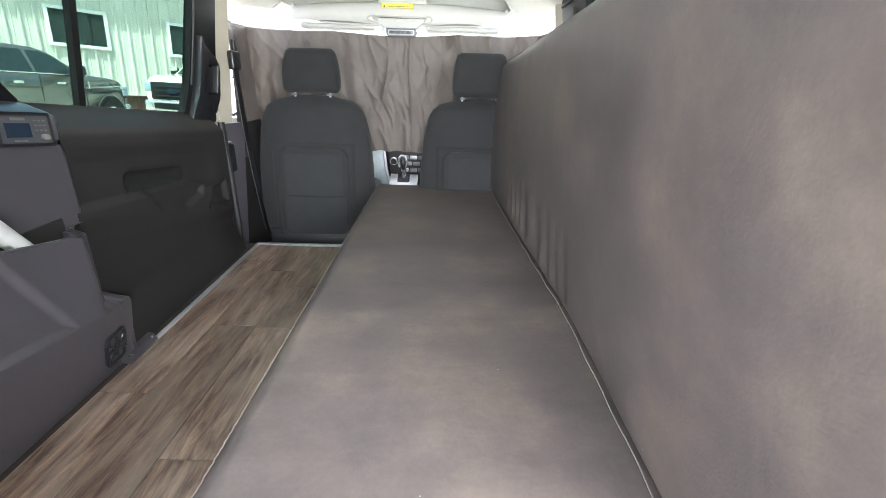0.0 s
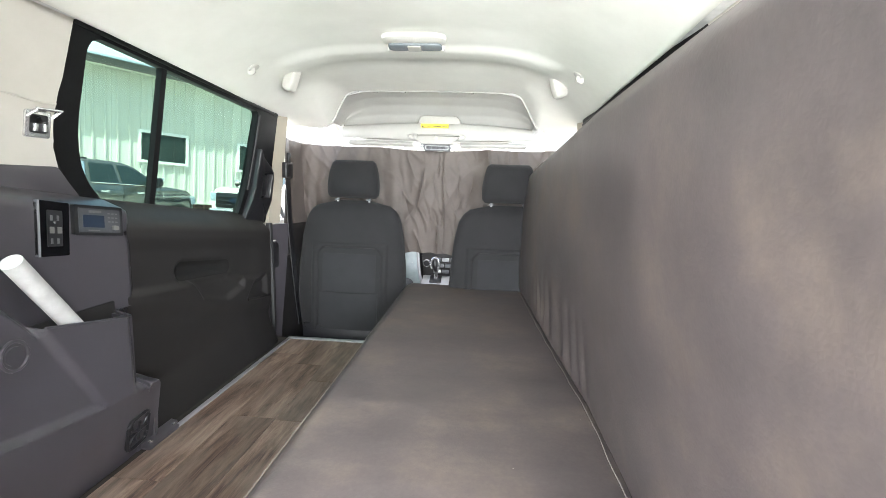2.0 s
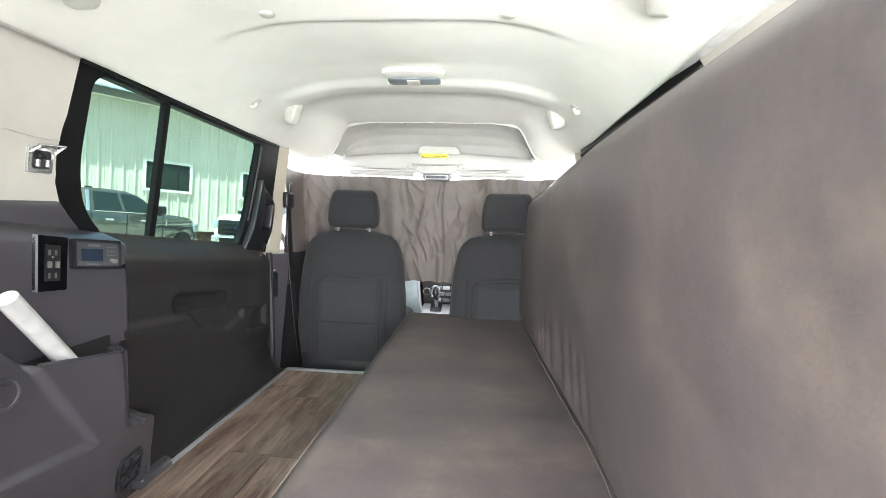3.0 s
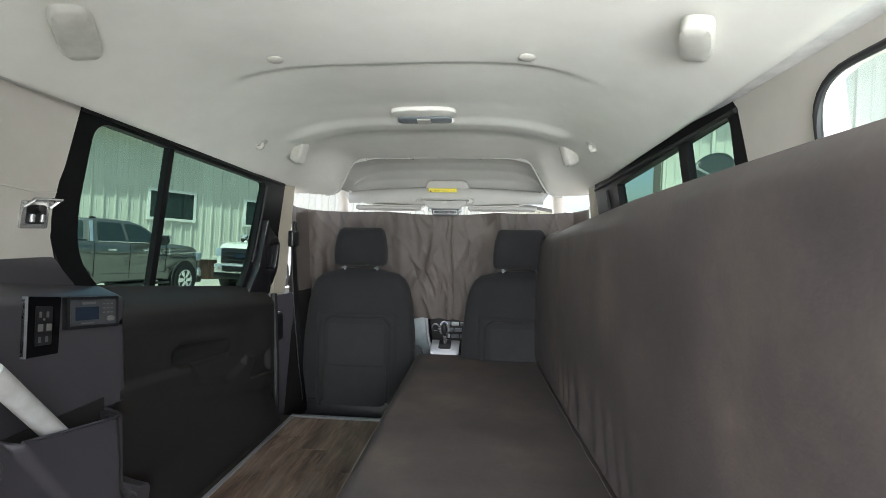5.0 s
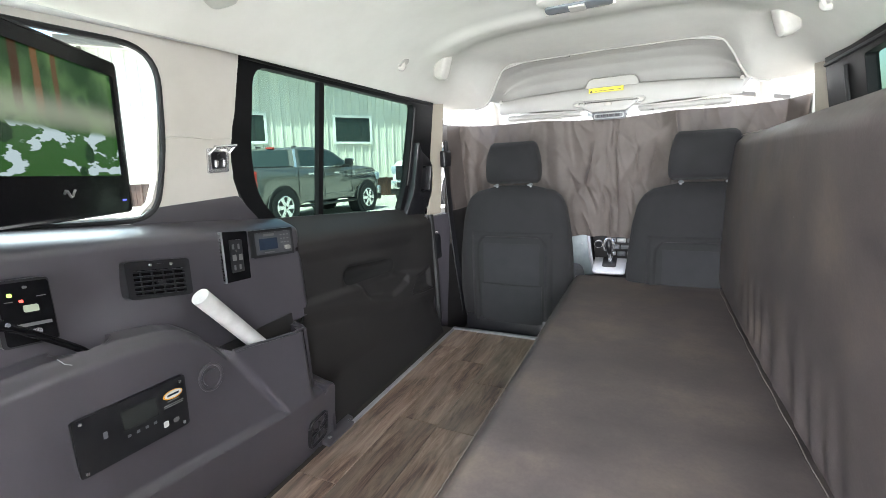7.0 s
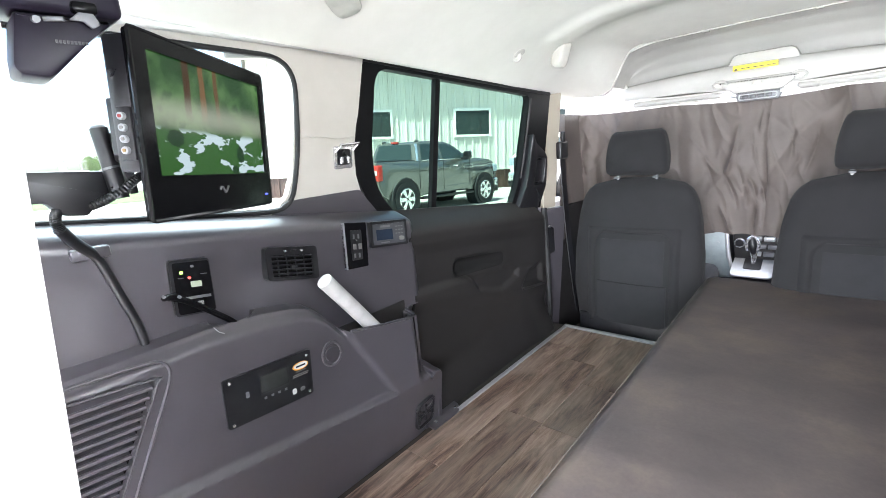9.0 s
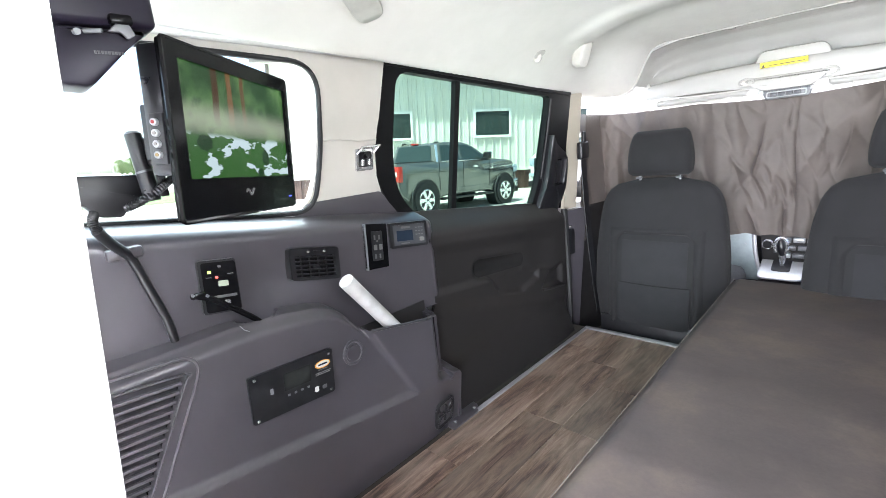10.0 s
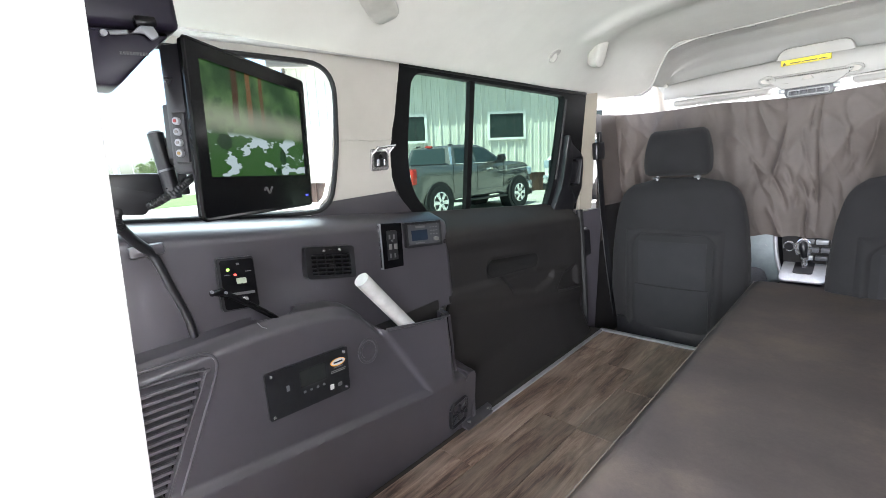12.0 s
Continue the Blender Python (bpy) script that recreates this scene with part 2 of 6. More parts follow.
    b.inputs["Specular IOR Level"].default_value = 0.12
    l.new(col, b.inputs["Emission Color"])
    b.inputs["Emission Strength"].default_value = 0.18
    return m


def cloth_screen(name):
    """Thin white cloth that lets daylight through."""
    m, n, l, b = node_base(name)
    out = n["Material Output"]
    tl = n.new("ShaderNodeBsdfTranslucent")
    tl.inputs[0].default_value = (0.82, 0.82, 0.82, 1)
    b.inputs["Base Color"].default_value = (0.82, 0.82, 0.82, 1)
    b.inputs["Roughness"].default_value = 0.8
    mx = n.new("ShaderNodeMixShader")
    mx.inputs[0].default_value = 0.5
    l.new(b.outputs[0], mx.inputs[1])
    l.new(tl.outputs[0], mx.inputs[2])
    l.new(mx.outputs[0], out.inputs[0])
    return m


M_CLOTH = cloth_screen("white_cloth")
M_BED = leatherette("bed_vinyl", (0.055, 0.0465, 0.0462), (0.076, 0.0622, 0.0595), (0.122, 0.097, 0.081))
M_TRIM = surface("grey_trim_plastic", (0.056, 0.0515, 0.059), (0.068, 0.062, 0.072), 0.33, scale=4, bump=0.0, grain=900, rvar=0.05, spec=0.75, coat=0.12)
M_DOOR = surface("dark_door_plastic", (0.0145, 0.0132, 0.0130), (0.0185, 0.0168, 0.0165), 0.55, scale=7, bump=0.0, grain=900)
# door plastic darkened to put shade into the pull recess
M_PULL = surface("pull_shade_black", (0.008, 0.008, 0.008), (0.011, 0.0105, 0.0105), 0.7, scale=9, bump=0.0, spec=0.3)
M_BLACK = surface("black_plastic", (0.010, 0.010, 0.012), (0.016, 0.016, 0.018), 0.32, scale=20, bump=0.06, grain=900)
M_FRAME = surface("black_window_frame", (0.006, 0.006, 0.0065), (0.009, 0.009, 0.010), 0.55, scale=20, bump=0.1, grain=800, spec=0.1)
M_BRACKET = surface("dark_violet_black_metal", (0.010, 0.008, 0.016), (0.014, 0.011, 0.021), 0.4, scale=20, bump=0.03, grain=900, spec=0.25)
M_GLOSS = surface("gloss_black", (0.005, 0.005, 0.006), (0.007, 0.007, 0.008), 0.14, scale=25, rvar=0.04, bump=0.02, spec=0.13)
M_HEAD = surface("headliner_fabric", (0.66, 0.645, 0.60), (0.72, 0.705, 0.66), 0.9, scale=5, bump=0.25, grain=700, spec=0.2)
M_SHELF = surface("grey_shelf_plastic", (0.45, 0.44, 0.415), (0.49, 0.48, 0.455), 0.7, scale=5, bump=0.25, grain=700, spec=0.2)
# headliner tone lowered: the recess's shade is put into this colour
M_RECESS = surface("shaded_shelf_lining", (0.52, 0.51, 0.48), (0.58, 0.57, 0.54), 0.9, scale=5, bump=0.25, grain=700, spec=0.2)
M_BEIGE = surface("beige_pillar_trim", (0.52, 0.495, 0.45), (0.58, 0.55, 0.505), 0.6, scale=5, bump=0.12, grain=800)
M_TAN = surface("tan_pillar_trim", (0.37, 0.335, 0.27), (0.42, 0.38, 0.31), 0.6, scale=5, bump=0.12, grain=800)
M_IVORY = plain("ivory_plastic", (0.47, 0.455, 0.42), 0.45)
M_SEAT = surface("charcoal_seat_cloth", (0.0145, 0.0143, 0.0153), (0.0195, 0.0192, 0.0205), 0.85, scale=14, bump=0.5, grain=1300, sheen=0.05, spec=0.25)
M_SEATLT = surface("grey_seat_cloth", (0.0188, 0.0191, 0.0208), (0.0242, 0.0246, 0.0266), 0.85, scale=14, bump=0.5, grain=1300, sheen=0.05, spec=0.25)
M_CURTAIN = surface("taupe_curtain_cloth", (0.090, 0.073, 0.065), (0.122, 0.100, 0.090), 0.6, scale=7, bump=0.3, grain=600, sheen=0.05)
M_CHROME = plain("chrome", (0.80, 0.80, 0.81), 0.16, 0.75)
M_ALU = surface("brushed_aluminium", (0.24, 0.245, 0.26), (0.34, 0.345, 0.36), 0.4, 0.35, scale=30, stretch=(1, 0.1, 1), bump=0.1)
M_SILVER = plain("silver_console_plastic", (0.46, 0.47, 0.48), 0.35, 0.4)
M_WHITE = plain("white_vinyl_tube", (0.56, 0.56, 0.545), 0.4)
M_PIPING = plain("pale_piping", (0.17, 0.15, 0.135), 0.6)
M_WOOD = wood_planks("weathered_oak_vinyl")
M_SUBFLOOR = plain("dark_subfloor", (0.03, 0.026, 0.022), 0.8)
M_GLASS = tinted_glass("green_tinted_glass", (0.46, 0.565, 0.51), 0.002)
M_GLASSCLR = tinted_glass("clear_glass", (0.86, 0.92, 0.90))
M_DARKGLASS = surface("dark_vehicle_glass", (0.024, 0.036, 0.036), (0.032, 0.046, 0.045), 0.05, scale=25, rvar=0.02, bump=0.0, spec=0.4)
M_PAINTWHITE = plain("white_van_paint", (0.78, 0.78, 0.77), 0.25, coat=0.5)
M_YELLOW = plain("yellow_label", (0.80, 0.66, 0.03), 0.5)
M_GREY = plain("mid_grey_plastic", (0.16, 0.165, 0.175), 0.4)
M_FASCIA = plain("dark_grey_fascia", (0.055, 0.057, 0.062), 0.35)
M_LCD = plain("dark_lcd", (0.02, 0.03, 0.05), 0.1)
M_LCDGREY = plain("grey_lcd", (0.038, 0.040, 0.038), 0.12)
M_PRINT = plain("pale_print", (0.13, 0.13, 0.13), 0.5)
M_INK = plain("dark_print", (0.02, 0.02, 0.02), 0.5)
M_ORANGE = plain("orange_print", (0.75, 0.32, 0.03), 0.4)
M_LEDG = glowing("green_led", (0.45, 1.0, 0.1), 0.6)
M_LEDR = glowing("red_led", (1.0, 0.08, 0.06), 0.6)
M_LEDB = glowing("blue_led", (0.1, 0.12, 1.0), 0.4)
M_LCDLIT = glowing("lit_rocker", (0.30, 0.33, 0.25), 0.12)
M_SCREEN = screen_picture("screen_picture")
M_RUBBER = plain("black_rubber", (0.012, 0.012, 0.013), 0.6)
# near black, paints the shade of hollows behind vent blades and slats
M_HOLLOW = surface("hollow_shade_black", (0.003, 0.003, 0.003), (0.004, 0.004, 0.004), 0.9, scale=20, bump=0.0, spec=0.05)
M_LENS = plain("lamp_lens", (0.35, 0.42, 0.5), 0.15)
M_DOMELENS = plain("smoky_dome_lens", (0.17, 0.19, 0.21), 0.12)
M_KNEE = plain("pale_knee_panel", (0.30, 0.36, 0.37), 0.4)
M_JACK = plain("pale_jack_insert", (0.19, 0.185, 0.175), 0.4)


# ---- building helpers ----
ORIGIN = {}


def thing(name, label, category, at=(0, 0, 0), group="", kind="", matrix=None):
    """An Empty at the base of a thing; its parts are given in world places, or in its own frame where a matrix is given."""
    ob = new(name)
    ob.empty_display_size = 0.05
    if matrix is None:
        ob.location = at
        ORIGIN[ob.name] = Vector(at)
    else:
        ob.matrix_basis = matrix
        ORIGIN[ob.name] = Vector((0, 0, 0))
    return tagged(ob, label, category, group, kind)


def smooth_by_angle(bm, degrees):
    lim = radians(degrees)
    for f in bm.faces:
        f.smooth = True
    for e in bm.edges:
        e.smooth = len(e.link_faces) == 2 and e.calc_face_angle(0) < lim


def part(name, bm, material, parent=None, label="", angle=40, kind="", category=""):
    """Links a bmesh as one mesh object, under a thing or a part where one is given."""
    if parent is not None:
        bmesh.ops.translate(bm, vec=-ORIGIN[parent.name], verts=bm.verts)
    bmesh.ops.recalc_face_normals(bm, faces=bm.faces)
    smooth_by_angle(bm, angle)
    me = bpy.data.meshes.new(name)
    bm.to_mesh(me)
    bm.free()
    me.materials.append(material)
    ob = new(name, me)
    if parent is not None:
        ob.parent = parent
        ORIGIN[ob.name] = ORIGIN[parent.name]
    else:
        ORIGIN[ob.name] = Vector((0, 0, 0))
    return tagged(ob, label, category, "", kind)


def box(x0, y0, z0, x1, y1, z1, bevel=0.0, seg=2, bm=None):
    bm = bm or bmesh.new()
    vs = [bm.verts.new((x, y, z)) for x in (x0, x1) for y in (y0, y1) for z in (z0, z1)]
    fs = [bm.faces.new([vs[i] for i in q]) for q in ((0, 1, 3, 2), (4, 6, 7, 5), (0, 4, 5, 1), (2, 3, 7, 6), (0, 2, 6, 4), (1, 5, 7, 3))]
    if bevel:
        es = list({e for f in fs for e in f.edges})
        bmesh.ops.bevel(bm, geom=es, offset=bevel, segments=seg, profile=0.5, affect="EDGES")
    return bm


def cyl(p0, p1, r0, r1=None, n=24, bm=None, caps=True):
    bm = bm or bmesh.new()
    p0, p1 = Vector(p0), Vector(p1)
    r1 = r0 if r1 is None else r1
    q = (p1 - p0).to_track_quat("Z", "Y").to_matrix()
    rings = []
    for p, r in ((p0, r0), (p1, r1)):
        rings.append([bm.verts.new(p + q @ Vector((r * math.cos(2 * math.pi * i / n), r * math.sin(2 * math.pi * i / n), 0))) for i in range(n)])
    for i in range(n):
        bm.faces.new((rings[0][i], rings[0][(i + 1) % n], rings[1][(i + 1) % n], rings[1][i]))
    if caps:
        bm.faces.new(rings[0][::-1])
        bm.faces.new(rings[1])
    return bm


def sweep(points, r, n=10, bm=None, closed=False, ripple=0.0):
    """A round cord along points; ripple makes a corrugated hose."""
    bm = bm or bmesh.new()
    pts = [Vector(p) for p in points]
    rings = []
    up = Vector((0.13, 0.21, 0.97))
    for i, p in enumerate(pts):
        if closed:
            d = pts[(i + 1) % len(pts)] - pts[i - 1]
        else:
            d = pts[min(i + 1, len(pts) - 1)] - pts[max(i - 1, 0)]
        d.normalize()
        a = d.cross(up).normalized()
        b = d.cross(a).normalized()
        rr = r * (1 + (ripple if i % 2 else 0))
        rings.append([bm.verts.new(p + rr * (a * math.cos(2 * math.pi * k / n) + b * math.sin(2 * math.pi * k / n))) for k in range(n)])
    last = len(rings) if closed else len(rings) - 1
    for i in range(last):
        A, B = rings[i], rings[(i + 1) % len(rings)]
        for k in range(n):
            bm.faces.new((A[k], A[(k + 1) % n], B[(k + 1) % n], B[k]))
    if not closed:
        bm.faces.new(rings[0][::-1])
        bm.faces.new(rings[-1])
    return bm


def spline(points, steps=8):
    """Catmull-Rom through the points."""
    p = [Vector(q) for q in points]
    p = [2 * p[0] - p[1]] + p + [2 * p[-1] - p[-2]]
    out = []
    for i in range(1, len(p) - 2):
        for k in range(steps):
            t = k / steps
            a, b, c, d = p[i - 1], p[i], p[i + 1], p[i + 2]
            out.append(0.5 * ((2 * b) + (c - a) * t + (2 * a - 5 * b + 4 * c - d) * t * t + (3 * b - a - 3 * c + d) * t ** 3))
    return out + [p[-2]]


def round_poly(pts, r, n=5):
    """A polygon with its corners rounded; r is one radius or one for each corner."""
    out = []
    k = len(pts)
    for i, p in enumerate(pts):
        rr = r[i] if isinstance(r, (list, tuple)) else r
        p = Vector(p)
        a, b = Vector(pts[i - 1]) - p, Vector(pts[(i + 1) % k]) - p
        rr = min(rr, a.length * 0.49, b.length * 0.49)
        if rr < 1e-5:
            out.append(p)
            continue
        s, e = p + a.normalized() * rr, p + b.normalized() * rr
        for j in range(n + 1):
            t = j / n
            out.append((1 - t) ** 2 * s + 2 * t * (1 - t) * p + t * t * e)
    return [(q[0], q[1]) for q in out]


def rrect(u0, v0, u1, v1, r, n=5):
    return round_poly([(u0, v0), (u1, v0), (u1, v1), (u0, v1)], r, n)


def plate(outer, f, thick, holes=(), bm=None, bevel=0.0):
    """A slab with openings: outlines in (u, v), carried to space by f(u, v, w), w from 0 to thick."""
    bm = bm or bmesh.new()
    tmp = bmesh.new()
    edges = []
    for loop in (outer, *holes):
        vs = [tmp.verts.new((u, v, 0)) for u, v in loop]
        edges += [tmp.edges.new((vs[i], vs[(i + 1) % len(vs)])) for i in range(len(vs))]
    if holes:
        bmesh.ops.triangle_fill(tmp, edges=edges, use_beauty=True, use_dissolve=False)
    else:
        tmp.faces.new(tmp.verts)
    bmesh.ops.recalc_face_normals(tmp, faces=tmp.faces)
    geo = bmesh.ops.extrude_face_region(tmp, geom=list(tmp.faces))
    top = [v for v in geo["geom"] if isinstance(v, bmesh.types.BMVert)]
    for v in top:
        v.co.z = thick
    if bevel:
        es = [e for e in tmp.edges if all(v.co.z > thick * 0.9 for v in e.verts) and any(abs(q.normal.z) < 0.5 for q in e.link_faces)]
        bmesh.ops.bevel(tmp, geom=es, offset=bevel, segments=2, profile=0.5, affect="EDGES")
    made = {}
    for v in tmp.verts:
        made[v.index if v.index >= 0 else id(v)] = None
    tmp.verts.index_update()
    nv = [bm.verts.new(f(v.co.x, v.co.y, v.co.z)) for v in tmp.verts]
    for q in tmp.faces:
        bm.faces.new([nv[v.index] for v in q.verts])
    tmp.free()
    return bm


def sheet(nu, nv, f, off=None, bm=None, wrap=False):
    """A surface f(u, v), u and v from 0 to 1, given thickness by the vector off (or off(u, v))."""
    bm = bm or bmesh.new()

    def lay(g):
        return [[bm.verts.new(g(i / nu, j / nv)) for j in range(nv + 1)] for i in range(nu + 1)]

    a = lay(f)
    for i in range(nu):
        for j in range(nv):
            bm.faces.new((a[i][j], a[i + 1][j], a[i + 1][j + 1], a[i][j + 1]))
    if off is not None:
        o = off if callable(off) else (lambda u, v: Vector(off))
        b = lay(lambda u, v: Vector(f(u, v)) + Vector(o(u, v)))
        for i in range(nu):
            for j in range(nv):
                bm.faces.new((b[i][j], b[i][j + 1], b[i + 1][j + 1], b[i + 1][j]))
        for i in range(nu):
            bm.faces.new((a[i][0], b[i][0], b[i + 1][0], a[i + 1][0]))
            bm.faces.new((a[i][nv], a[i + 1][nv], b[i + 1][nv], b[i][nv]))
        for j in range(nv):
            bm.faces.new((a[0][j], a[0][j + 1], b[0][j + 1], b[0][j]))
            bm.faces.new((a[nu][j], b[nu][j], b[nu][j + 1], a[nu][j + 1]))
    return bm


def loft(rings, bm=None, caps=True):
    bm = bm or bmesh.new()
    rs = [[bm.verts.new(p) for p in r] for r in rings]
    n = len(rs[0])
    for A, B in zip(rs, rs[1:]):
        for k in range(n):
            bm.faces.new((A[k], A[(k + 1) % n], B[(k + 1) % n], B[k]))
    if caps:
        bm.faces.new(rs[0][::-1])
        bm.faces.new(rs[-1])
    return bm


def super_ring(cx, cy, hx, hy, z, n=40, e=3.0, fy=None):
    """A rounded-box ring in plan at height z."""
    out = []
    for k in range(n):
        a = 2 * math.pi * k / n
        c, s = math.cos(a), math.sin(a)
        x = hx * math.copysign(abs(c) ** (2 / e), c)
        y = hy * math.copysign(abs(s) ** (2 / e), s)
        out.append((cx + x, cy + y, z))
    return out


def lerp(table, t):
    """A value from rows (t, v), eased between them."""
    if t <= table[0][0]:
        return table[0][1]
    for (a, va), (b, vb) in zip(table, table[1:]):
        if t <= b:
            k = (t - a) / (b - a)
            return va + (vb - va) * k
    return table[-1][1]


def ease(a, b, t):
    k = max(0.0, min(1.0, (t - a) / (b - a)))
    return k * k * (3 - 2 * k)


# ---- the van's shell ----
def side(s):
    """Places on the leaning upper side wall, s = -1 on the driver's side: (y, z, outward)."""
    drop = 1.0 if s < 0 else 0.93

    def place(y, z, w):
        x = 0.76 - 0.178 * (max(z, 0.55) - 0.65) + w
        # the sides stand further out towards the tail
        out_ = (0.055 + 0.08 * (z - 0.85)) * lerp([(1.05, 1.0), (1.95, 0.15)], y)
        k = 1 + out_ / (x + 0.255)
        return (s * (x + out_), 0.11 + (y - 0.11) * k, 0.875 + (z - 0.875) * k * drop)
    return place


def head_z(x, y):
    e = 1.125 - 0.058 * (y - 0.97)
    c = 1.272 - 0.047 * max(0.0, min(1.0, (y - 1.85) / 0.45))
    return e + (c - e) * (1 - min(1.0, abs(x) / 0.70) ** 3.8) + (0.028 if x < 0 else 0.036) * ease(0.68, 0.765, abs(x)) * (1 - ease(1.5, 2.3, y))


RIM_Z = [(0.0, 1.226), (0.38, 1.222), (0.41, 1.216), (0.44, 1.20), (0.47, 1.155), (0.50, 1.10), (0.525, 1.063), (0.56, 1.046), (0.61, 1.043), (0.70, 1.05)]


def rim_end(x):
    """Where the headliner ends above the overhead shelf: (y, z)."""
    z = lerp(RIM_Z, abs(x))
    return 2.295 + 0.10 * (1.226 - z) - 0.05 * (1 - ease(0.4, 0.75, abs(x))), z


def head_at(x, y):
    """Height of the sculpted headliner."""
    z = head_z(x, y)
    inside = 1 - ease(0.34, 0.56, abs(x))
    rim = 1.150 + 0.03 * ease(0.25, 0.56, abs(x))
    z += 0.011 * inside * ease(rim - 0.012, rim + 0.036, y) * (1 - ease(1.50, 1.66, y))
    z -= 0.016 * (1 - ease(0.47, 0.57, abs(x))) * ease(1.64, 1.72, y) * (1 - ease(1.76, 1.93, y))
    ye, ze = rim_end(x)
    z += (ze - head_z(x, ye)) * ease(1.93, ye + 0.16, y) / ease(1.93, ye + 0.16, ye)
    return z


def headliner(u, v):
    x = -0.768 + 1.536 * u
    y = 0.14 + (rim_end(x)[0] - 0.14) * v
    return (x, y, head_at(x, y))


ceiling = part("ceiling", sheet(120, 170, headliner, off=(0, 0, 0.03)), M_HEAD, kind="structure", label="pale grey moulded fabric headliner", category="ceiling")

def on_head(x, y, lift=0.0):
    """A frame on the headliner's underside: z points into the cabin, y along the van."""
    z = head_at(x, y)
    dx = (head_at(x + 0.015, y) - head_at(x - 0.015, y)) / 0.03
    dy = (head_at(x, y + 0.015) - head_at(x, y - 0.015)) / 0.03
    n = Vector((dx, dy, -1)).normalized()
    u = Vector((0, 1, 0))
    a = u.cross(n).normalized()
    b = n.cross(a).normalized()
    m = Matrix((a, b, n)).transposed().to_4x4()
    m.translation = Vector((x, y, z)) + n * lift
    return m


# roof skin and rear header; the skin's unseen overhang past the tail is added to block sun
roof = part("roof", sheet(20, 12, lambda u, v: (-0.76 + 1.52 * u, -0.16 + 3.22 * v, 1.355 + 0.03 * (1 - (2 * u - 1) ** 4) - 0.22 * ease(0.78, 1.0, v)), off=(0, 0, 0.03)), M_PAINTWHITE, kind="structure", label="white painted van roof skin", category="roof")
part("rear_header", box(-0.74, 0.07, 1.12, 0.74, 0.145, 1.37, 0.012), M_HEAD, roof)

# pillar trim between the windows, both sides
PILLAR = [(0.14, 1.165), (0.985, 1.145), (0.968, 1.123), (0.938, 0.90), (0.938, 0.83), (0.955, 0.78), (0.70, 0.775), (0.728, 0.80), (0.745, 0.85),
          (0.762, 1.03), (0.758, 1.07), (0.738, 1.096), (0.70, 1.108), (0.45, 1.116), (0.14, 1.118)]
for s, nm in ((-1, "driver"), (1, "passenger")):
    trim = part("trim_pillar", plate(PILLAR, side(s), 0.02, bevel=0.0), M_BEIGE, kind="structure", label="beige moulded plastic pillar trim beside the quarter window", category="pillar trim")
    part("crease", sweep([side(s)(0.757 + 0.18 * k / 6, 0.93 + 0.004 * math.sin(k), -0.001) for k in range(7)], 0.0025, 6), M_BEIGE, trim)

# door windows: black surround, divider, two panes
DOOR_OUT = round_poly([(0.967, 1.165), (2.008, 1.098), (2.045, 0.56), (1.30, 0.62), (1.06, 0.66), (0.965, 0.765), (0.93, 0.86)], [0.012, 0.02, 0.01, 0.02, 0.04, 0.05, 0.05])
DOOR_HOLES = {-1: round_poly([(1.010, 1.104), (1.838, 1.050), (1.822, 0.72), (1.765, 0.56), (1.13, 0.655), (1.018, 0.77), (0.996, 0.88)], [0.05, 0.025, 0.08, 0.05, 0.05, 0.09, 0.08], 7),
              1: round_poly([(1.000, 1.120), (1.722, 1.052), (1.71, 0.56), (1.10, 0.62), (1.03, 0.76), (0.998, 0.88)], [0.03, 0.012, 0.03, 0.04, 0.09, 0.08], 7)}
